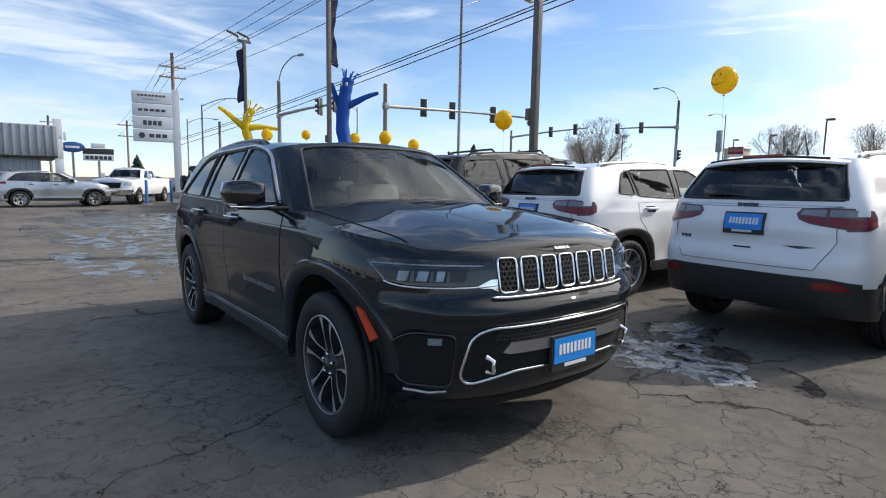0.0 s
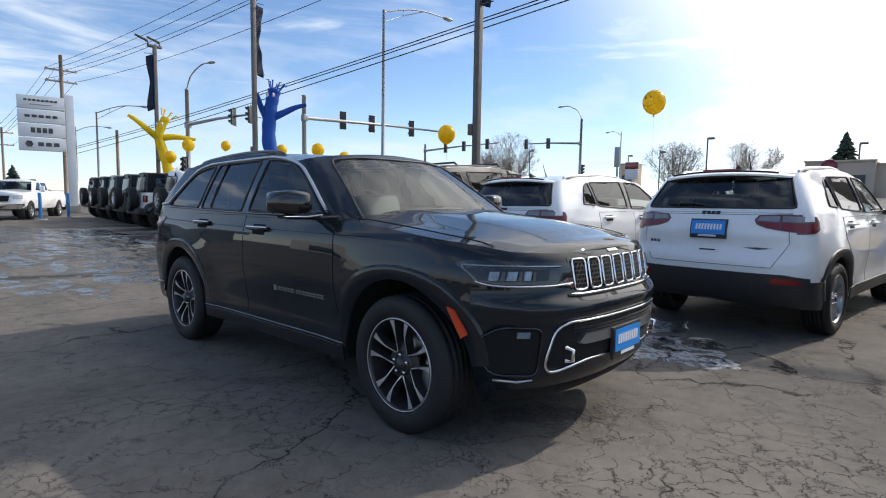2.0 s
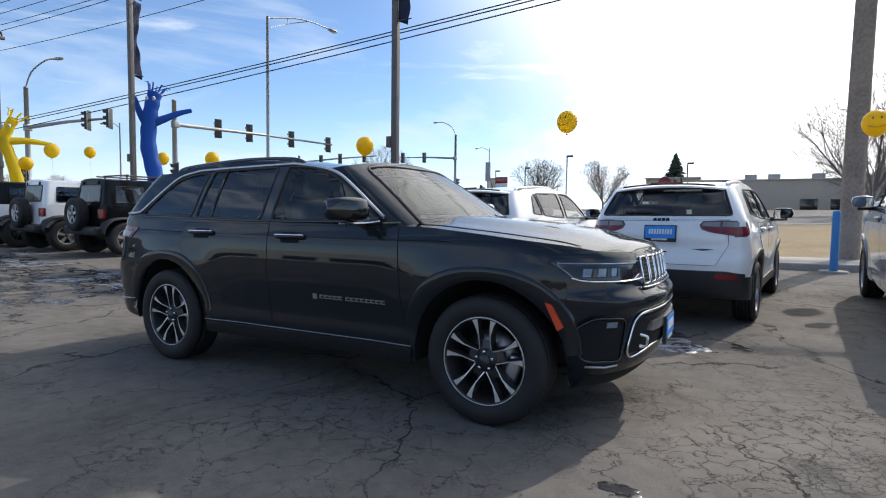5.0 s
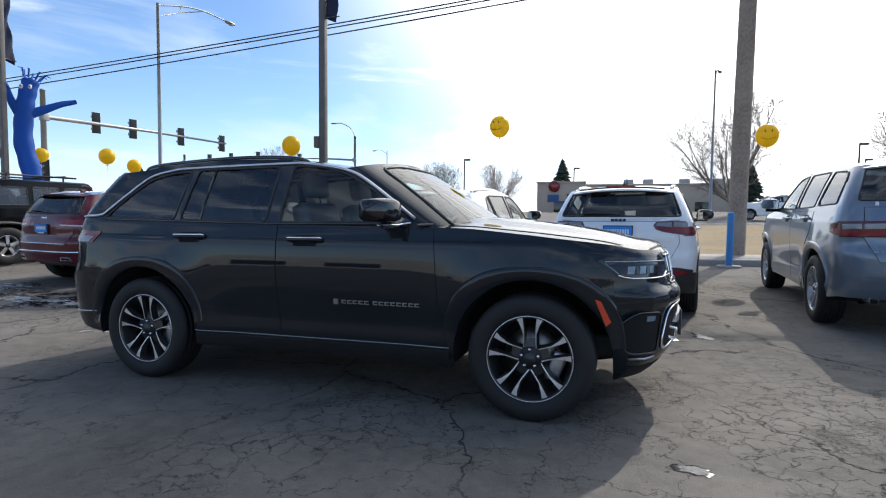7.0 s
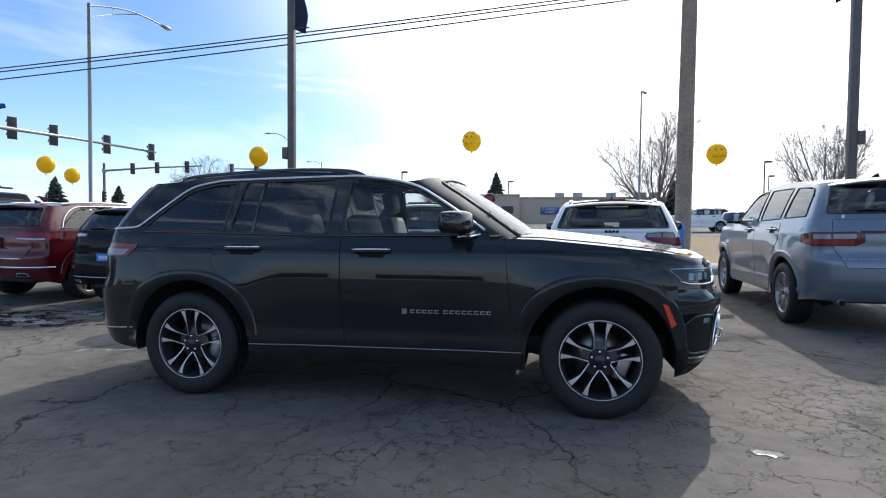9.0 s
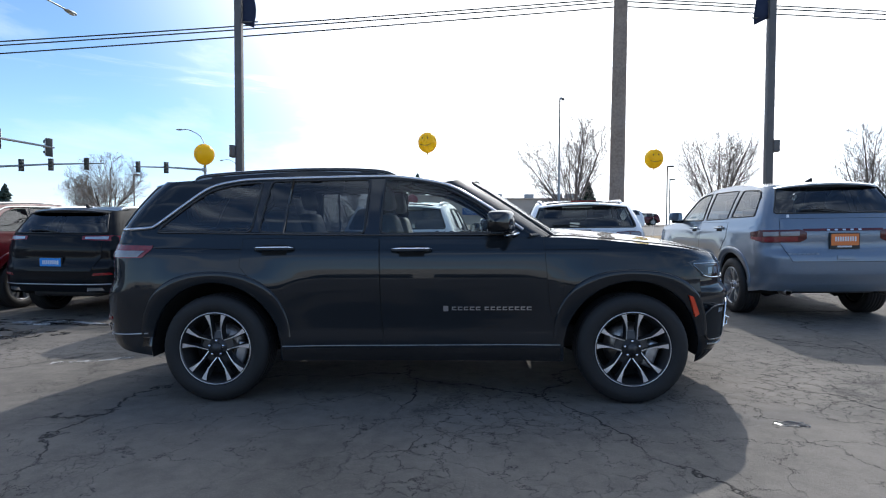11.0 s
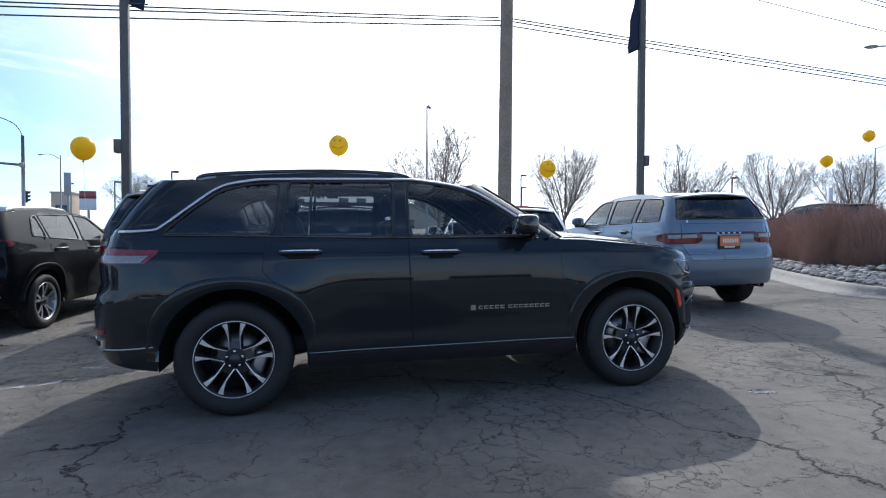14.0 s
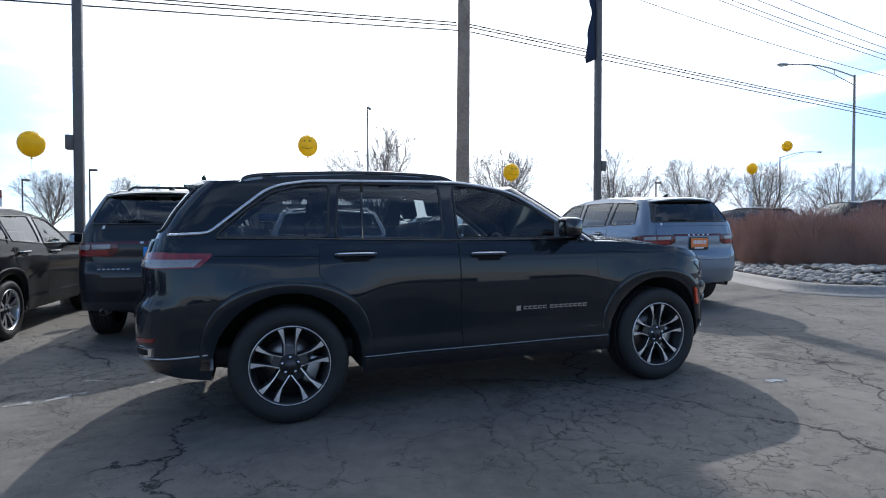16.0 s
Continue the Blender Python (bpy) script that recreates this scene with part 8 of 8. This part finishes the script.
spruce(-8.2, 86.7, 9.0)
spruce(-46.0, 40.0, 5.0)
spruce(-42.5, 44.0, 4.2)
spruce(12.6, 52.0, 4.6, "dark green juniper shrub by a tree")
spruce(-96, 12.0, 5.0)


# kerbed bed with cobbles and a russet hedge
KERB_LINE = smooth_line([(14.5, 11.5), (12.2, 9.6), (10.6, 7.6), (9.3, 5.2), (8.6, 3.6), (8.55, 2.7), (9.2, 2.05), (11.0, 1.7), (15.0, 1.5), (22.0, 1.4)], 60)


def along(line):
    out, L = [], 0.0
    for i, p in enumerate(line):
        if i:
            L += math.dist(p, line[i - 1])
        out.append((L, p))
    return out


def kerb_piece(pts):
    P = []
    for i, p in enumerate(pts):
        a, b = pts[max(0, i - 1)], pts[min(len(pts) - 1, i + 1)]
        d = Vector((b[0] - a[0], b[1] - a[1], 0)).normalized()
        n = Vector((-d.y, d.x, 0))
        row = []
        for off, up in ((-0.42, 0.004), (-0.40, 0.028), (-0.06, 0.020), (-0.02, 0.10), (0.01, 0.15), (0.04, 0.165), (0.13, 0.165), (0.16, 0.14), (0.16, -0.05)):
            q = Vector((p[0], p[1], 0)) + n * off
            row.append((q.x, q.y, ground_z(q.x, q.y) + up))
        P.append(row)
    return grid(P)


seq = along(KERB_LINE)
step_len = 2.4
k0 = 0
while k0 < len(seq) - 2:
    k1 = k0
    while k1 < len(seq) - 1 and seq[k1][0] - seq[k0][0] < step_len:
        k1 += 1
    ob = part("kerb", kerb_piece([q for _, q in seq[k0:k1 + 1]]), CONCRETE)
    tagged(ob, "pale concrete kerb and gutter round the planting bed", "kerb", "kerb of the planting bed", kind="structure")
    k0 = k1


def bed_z(x, y, d):
    return ground_z(x, y) + 0.14 + 0.22 * min(1.0, d / 1.6)


bed_rows = []
for i, p in enumerate(KERB_LINE):
    a, b = KERB_LINE[max(0, i - 1)], KERB_LINE[min(len(KERB_LINE) - 1, i + 1)]
    d = Vector((b[0] - a[0], b[1] - a[1], 0)).normalized()
    n = Vector((-d.y, d.x, 0))
    row = []
    for off in (0.14, 0.5, 1.0, 1.6, 2.4):
        q = Vector((p[0], p[1], 0)) + n * off
        row.append((q.x, q.y, bed_z(q.x, q.y, off)))
    row.append((18.0 + 0.15 * i, 7.0, ground_z(18, 7) + 0.40))
    bed_rows.append(row)
bed = part("planting_bed", grid(bed_rows), DIRT)
tagged(bed, "bare soil of the raised planting bed", "soil", kind="structure")


def cobble_mesh(seed):
    rnd = random.Random(seed)
    rx, ry, rz = rnd.uniform(0.85, 1.15), rnd.uniform(0.6, 0.85), rnd.uniform(0.40, 0.55)
    v, f = sphere(0, 0, 0, rx, ry, rz, 9, 5)
    v = [tuple(Vector(p) * (1 + 0.10 * noise.noise(Vector(p) * 1.7 + Vector((seed, 0, 0))))) for p in v]
    return mesh_of("cobble", v, f, ROCK)


cob = [cobble_mesh(k) for k in range(7)]
rnd = random.Random(8)
placed = []
tries = 0
loose = []
while len(placed) < 1250 and tries < 24000:
    tries += 1
    near = len(placed) < 300
    i = rnd.randint(16, 42) if near else rnd.randint(2, len(KERB_LINE) - 6)
    p, b = KERB_LINE[i], KERB_LINE[i + 1]
    d = Vector((b[0] - p[0], b[1] - p[1], 0))
    n = Vector((-d.y, d.x, 0)).normalized()
    off = rnd.uniform(0.20, 2.3)
    q = Vector((p[0], p[1], 0)) + d * rnd.random() + n * off
    s = rnd.uniform(0.055, 0.125)
    if any((q.x - a) ** 2 + (q.y - c) ** 2 < (0.74 * (s + e)) ** 2 for a, c, e in placed):
        continue
    placed.append((q.x, q.y, s))
    m = Matrix.Translation((q.x, q.y, bed_z(q.x, q.y, off) + s * 0.26)) @ Euler((rnd.uniform(-0.25, 0.25), rnd.uniform(-0.25, 0.25), rnd.uniform(0, 6.28))).to_matrix().to_4x4() @ Matrix.Scale(s, 4)
    me = cob[rnd.randint(0, 6)]
    if len(placed) <= 300:
        ob = new("cobble", me)
        ob.parent = bed
        ob.matrix_local = m
    else:
        loose.append(([tuple(m @ v.co) for v in me.vertices], [tuple(f.vertices) for f in me.polygons]))
tagged(part("cobbles", join(*loose), ROCK_STREWN, bed), "rounded river cobbles strewn over the bed", kind="stuff")


def shrub_geo(seed, w, h, count=3600):
    """A dense leafless shrub: thousands of thin upright twigs in a lumpy mass."""
    rnd = random.Random(seed)
    v, f = [], []
    for k in range(count):
        a, r = rnd.uniform(0, 6.283), w * math.sqrt(rnd.random())
        edge = 1 - (r / w) ** 4
        bx, by = 0.75 * r * math.cos(a), 0.75 * r * math.sin(a)
        z0 = rnd.uniform(0.0, 0.75) * h * edge
        ln = rnd.uniform(0.14, 0.42)
        lump = 1 + 0.12 * math.sin(3 * a + seed) + 0.08 * math.sin(7 * a)
        ztop = h * lump * (0.55 + 0.45 * (1 - (r / w) ** 2.2)) * rnd.uniform(0.9, 1.05)
        d = Vector((math.cos(a) * 0.55 * r / w + rnd.uniform(-0.5, 0.5), math.sin(a) * 0.55 * r / w + rnd.uniform(-0.5, 0.5), rnd.uniform(0.3, 1.0))).normalized()
        p0 = Vector((bx + math.cos(a) * 0.25 * r * z0 / h, by + math.sin(a) * 0.25 * r * z0 / h, z0))
        p1 = p0 + d * ln
        if p1.z > ztop:
            continue
        q = d.orthogonal().normalized() * rnd.uniform(0.003, 0.007)
        q2 = d.cross(q)
        i = len(v)
        v += [tuple(p0 + q), tuple(p0 - q * 0.5 + q2 * 0.87), tuple(p0 - q * 0.5 - q2 * 0.87), tuple(p1)]
        f += [(i, i + 1, i + 3), (i + 1, i + 2, i + 3), (i + 2, i, i + 3)]
    return v, f


shrub_meshes = [mesh_of("twig_mass", *shrub_geo(s, 0.95, 1.45, 7000), HEDGE, False) for s in (3, 4, 5)]
core_meshes = [mesh_of("stem_core", *join(*[tube([(0.3 * math.cos(t), 0.3 * math.sin(t), -0.1), (0.55 * math.cos(t + s), 0.55 * math.sin(t + s), 0.55), (0.7 * math.cos(t), 0.7 * math.sin(t), 1.05)], [0.02, 0.012, 0.004], 5) for t in np.linspace(0, 6.2, 16)]), HEDGE) for s in (0.2, -0.3, 0.5)]
rnd = random.Random(12)
for k, (x, y) in enumerate([(14.4, 10.8), (13.3, 9.5), (12.4, 8.2), (11.6, 6.9), (10.9, 5.7), (10.7, 4.5), (11.4, 3.8), (12.6, 3.6), (13.9, 3.5), (15.3, 3.4), (16.7, 3.4), (13.6, 8.0), (12.8, 6.0), (12.6, 4.8), (14.2, 5.2), (18.2, 3.4), (19.8, 3.4), (14.6, 9.4), (14.9, 12.4), (15.0, 11.3), (13.9, 12.2)]):
    t = thing("shrub", "dense leafless russet shrub in the planting bed", "shrub", Matrix.Translation((x + 0.65, y + 0.55, ground_z(x, y) + 0.30)) @ Matrix.Rotation(k * 2.1, 4, "Z"), "hedge of shrubs")
    s = rnd.uniform(0.86, 1.10)
    t.scale = (s, s, s * rnd.uniform(1.05, 1.35))
    for nm, me in (("twig_mass", shrub_meshes[k % 3]), ("stem_core", core_meshes[k % 3])):
        o = new(nm, me)
        o.parent = t

# ---- signs and buildings ----
def pylon_sign():
    m = Matrix.Translation((-36.2, 4.55, 0.2)) @ Matrix.Rotation(math.radians(80), 4, "Z") @ Matrix.Scale(0.87, 4)
    s = thing("dealer_sign", "tall white dealer sign with four stacked panels on a grey post", "sign", m)
    part("post", box(1.62, 0, 3.95, 0.52, 0.36, 8.0, 0.03), SIGN_WHITE, s)
    part("base", box(1.62, 0, 0.1, 0.9, 0.8, 0.5, 0.03), CONCRETE, s)
    for k in range(4):
        z = 7.28 - 0.93 * k
        p = part("panel", box(0.02, 0, z, 2.62, 0.34, 0.87, 0.03), SIGN_WHITE, s, "white sign panel")
        w = (1.9, 1.9, 1.3, 1.3)[k]
        x0 = (0, 0, 0, 0.35)[k]
        n = (8, 5, 4, 3)[k]
        for i in range(n):
            c = x0 - w / 2 + w * (i + 0.5) / n
            hgt = (0.13, 0.18, 0.34, 0.26)[k]
            part("print_bar", box(c, -0.185, z + (0.12 if k == 0 else 0.0), w / n * 0.74, 0.02, hgt, 0.004), LETTER_DARK, p)
        if k == 0:
            part("print_bar", box(0, -0.185, z - 0.16, 1.2, 0.02, 0.06, 0.01), GALV, p)
        if k == 3:
            part("emblem", lathe([(0.0, 0.19), (0.19, 0.185), (0.23, 0.17)], 6), LETTER_DARK, p, at=pose(-0.72, -0.37, z))


def showroom():
    b = thing("showroom", "low dealership building with ribbed grey metal fascia", "building", Matrix.Translation((-38.5, -4.2, 0)))
    part("wall", box(-4.0, -6.0, 1.35, 7.6, 17.6, 2.7, 0.03), METAL_WALL, b)
    part("fascia", box(-4.0, -6.0, 3.55, 9.0, 19.4, 1.9, 0.05), METAL_WALL, b)
    part("soffit", box(-4.0, -6.0, 2.57, 8.9, 19.3, 0.10, 0.02), SIGNAL, b)
    for i in range(48):
        part("rib", box(0.53, 3.5 - 0.4 * i, 3.55, 0.07, 0.09, 1.88, 0.01), METAL_WALL, b)
    for i in range(9):
        part("rib", box(-0.17, 2.7 - 0.3 * i, 1.3, 0.04, 0.07, 2.4, 0.01), METAL_WALL, b)
    for i in range(3):
        w = part("window", box(-0.16, -1.6 - 2.6 * i, 1.35, 0.08, 2.3, 2.2, 0.02), GLOSS_BLACK, b)
        part("window_frame", join(box(-0.13, -1.6 - 2.6 * i, 2.46, 0.12, 2.4, 0.08), box(-0.13, -1.6 - 2.6 * i, 0.24, 0.12, 2.4, 0.08)), GALV, w)
    part("wall_pack", box(-0.2, 3.9, 3.2, 0.5, 0.25, 0.35, 0.04), SIGNAL, b)
    p = thing("entrance_pylon", "tall grey panelled entrance pylon beside the showroom", "pylon", Matrix.Translation((-38.4, -0.45, 0)))
    for k in range(4):
        part("panel", box(0, 0, 0.62 + 1.235 * k, 0.45, 0.46, 1.22, 0.015), SIGN_WHITE, p)
    part("side_box", box(0.0, 0.36, 3.9, 0.3, 0.14, 0.5, 0.02), SIGN_WHITE, p)


def blade_sign(x, y, w, h, z, face, label, boards):
    s = thing("street_sign", label, "sign", Matrix.Translation((x, y, ground_z(x, y))) @ Matrix.Rotation(math.radians(face), 4, "Z"), "far signs")
    part("post", box(0, 0.06, z / 2, 0.22, 0.16, z, 0.02), GALV, s)
    for (dz, bw, bh, mt) in boards:
        part("board", box(0, -0.08, z + dz, bw, 0.18, bh, 0.02), mt, s)
    return s


pylon_sign()
showroom()
board = blade_sign(-60, 3.6, 3, 1, 3.0, 83, "far white and black sign board on a post", ((0.25, 2.6, 0.6, SIGN_WHITE), (0.85, 2.6, 0.55, SIGNAL), (1.4, 1.2, 0.45, SIGN_WHITE)))
for k in range(6):
    part("print_bar", box(-0.95 + 0.38 * k, -0.18, 3.25, 0.28, 0.02, 0.34, 0.01), LETTER_DARK, board)
oval = blade_sign(-62, 1.6, 2, 1, 4.0, 83, "far oval blue sign on a post", ())
disc = lathe([(0.0, -0.16), (0.88, -0.16), (1.0, -0.12), (1.0, 0.06)], 36)
part("oval_board", ([(x * 1.05, y, z * 0.52) for x, y, z in disc[0]], disc[1]), SIGN_BLUE, oval, at=pose(0, 0, 4.3))
part("print_bar", box(0, -0.17, 4.3, 1.2, 0.02, 0.22, 0.01), LETTER, oval)
blade_sign(24.6, 18.4, 1, 1, 2.6, 230, "small pale street sign on a thin post", ((0.3, 0.75, 0.75, SIGN_WHITE),))
blade_sign(-27.1, 60.0, 1, 1, 3.6, 0, "narrow grey blade sign beyond the street", ((1.2, 0.65, 2.4, GALV),))
blade_sign(-25.2, 60.0, 1, 1, 2.2, 0, "red and white shop sign beyond the street", ((1.5, 1.6, 0.8, LENS_RED), (0.5, 1.6, 1.2, SIGN_WHITE)))


def text_part(words, size, material, parent, at, name="lettering"):
    cu = bpy.data.curves.new(name, "FONT")
    cu.body, cu.size, cu.extrude, cu.align_x, cu.align_y = words, size, 0.012, "CENTER", "CENTER"
    ob = bpy.data.objects.new(name, cu)
    scene.collection.objects.link(ob)
    dg = bpy.context.evaluated_depsgraph_get()
    me = bpy.data.meshes.new_from_object(ob.evaluated_get(dg))
    bpy.data.objects.remove(ob)
    me.materials.clear()
    me.materials.append(material)
    o = new(name, me)
    o.parent = parent
    o.matrix_local = at
    return o


def casino():
    z = ground_z(0, 72) - 0.7
    b = thing("tan_building", "long low tan stucco building across the street", "building", Matrix.Translation((0, 72, z)))
    part("wall", box(4.0, 6, 2.1, 26, 12, 4.6, 0.04), STUCCO, b)
    part("tower", box(-6.6, 5.4, 2.3, 6.4, 12.5, 4.8, 0.04), STUCCO, b)
    part("parapet", join(box(4.0, -0.02, 4.42, 26.2, 0.3, 0.18, 0.02), box(-6.6, -0.9, 4.75, 6.6, 0.3, 0.2, 0.02)), STUCCO, b)
    part("door", box(-6.6, -0.88, 1.15, 1.8, 0.1, 2.2, 0.02), GLOSS_BLACK, b)
    for x in (2.0, 4.5, 9.0, 13.0, 14.8):
        u = part("roof_unit", box(x, 3.0, 4.85, 1.3, 1.2, 0.8, 0.05), GALV, b)
    part("sign_board", box(-7.6, -0.95, 2.6, 1.5, 0.14, 1.0, 0.02), SIGN_BLUE, b)
    part("round_sign", lathe([(0.0, -0.08), (0.72, -0.08), (0.78, 0.0), (0.78, 0.1)], 28), LENS_RED, b, "round red sign", at=pose(-7.5, -1.0, 4.2))
    part("notice_board", box(-5.0, -0.95, 2.7, 1.6, 0.12, 1.0, 0.02), LETTER_DARK, b)
    s = part("casino_sign", box(0.7, -0.12, 2.64, 2.5, 0.14, 0.95, 0.02), SIGN_BLUE, b, "blue sign reading casino is open")
    text_part("CASINO", 0.54, LETTER, s, pose(0.7, -0.20, 2.84, 90, 0, 0))
    text_part("IS OPEN", 0.36, LETTER, s, pose(0.7, -0.20, 2.42, 90, 0, 0))
    for k in range(2):
        part("window", box(8 + k * 2.9, -0.02, 1.4, 1.7, 0.1, 1.5, 0.02), GLOSS_BLACK, b)


casino()


def far_shop(x, y, w, d, h, label, turn=0):
    b = thing("far_shop", label, "building", Matrix.Translation((x, y, ground_z(x, y))) @ Matrix.Rotation(math.radians(turn), 4, "Z"), "far buildings")
    part("wall", box(0, 0, h / 2, w, d, h, 0.03), STUCCO, b)
    part("roof", box(0, 0, h + 0.1, w + 0.3, d + 0.3, 0.25, 0.03), GALV, b)
    for k in range(max(1, int(w / 3))):
        part("window", box(-w / 2 + 1.5 + 3 * k, -d / 2 - 0.02, h * 0.45, 1.8, 0.1, h * 0.45, 0.02), GLOSS_BLACK, b)


far_shop(-42, 96, 3.0, 3.0, 6.0, "far small brick tower with a flat roof")

# vehicles on and beyond the street
def far_car(x, y, turn, body_paint, label, k=(0.95, 0.95, 0.95), up=None):
    sp = spec_scaled(SUV, *k, R=0.36, arch=0.43, rim=0.245, tyre_w=0.235)
    build_suv("far_suv", label, "car", Matrix.Translation((x, y, ground_z(x, y) + 0.06 if up is None else up)) @ Matrix.Rotation(math.radians(turn), 4, "Z"), body_paint, sp, DURANGO_SIDE, SILVER_WHEEL, None, None, 0.5, GLASS_DARK, SATIN, group="cars beyond the lot")


far_car(11.6, 39.5, 180, PAINT_WHITE, "white SUV on the street", (1.05, 0.95, 1.02))
far_car(19.5, 58.0, 178, PAINT_RED, "red car parked beyond the street", (0.9, 0.9, 0.8))
LOT_TOP = 0.85
lot = part("raised_lot", box(26.0, 13.5, LOT_TOP - 0.6, 20.0, 14.0, 1.2, 0.05), CONCRETE)
tagged(lot, "raised concrete edge of the neighbouring lot behind the hedge", "pavement", kind="structure")
far_car(18.2, 13.4, 92, PAINT_DARK, "dark SUV behind the hedge", up=LOT_TOP)
far_car(18.6, 9.1, 162, PAINT_GREY, "dark grey SUV behind the hedge", (1.0, 0.98, 1.0), up=LOT_TOP)
far_car(-42.0, 5.2, 20, PAINT_GREY, "dark car parked behind the pickup", (0.95, 0.95, 0.85))
far_car(-33.0, -5.2, 85, PAINT_DARK, "dark car beside the showroom")


# unseen pale wall behind the camera, added for its bright band in the car paint
back = part("wall_south", box(-4, -44, 2.0, 130, 0.8, 4.0, 0.05), PALE_WALL)
tagged(back, "plain pale wall closing the lot", "wall", kind="structure")
rnd = random.Random(31)
x = -64.0
while x < 52:
    w = rnd.uniform(5.0, 12.0)
    # added dark panes that break the reflected band into streaks
    part("window", box(x + w / 2, -43.58, 1.15, w, 0.08, 1.5, 0.02), GLOSS_BLACK, back)
    x += w + rnd.uniform(1.5, 6.0)
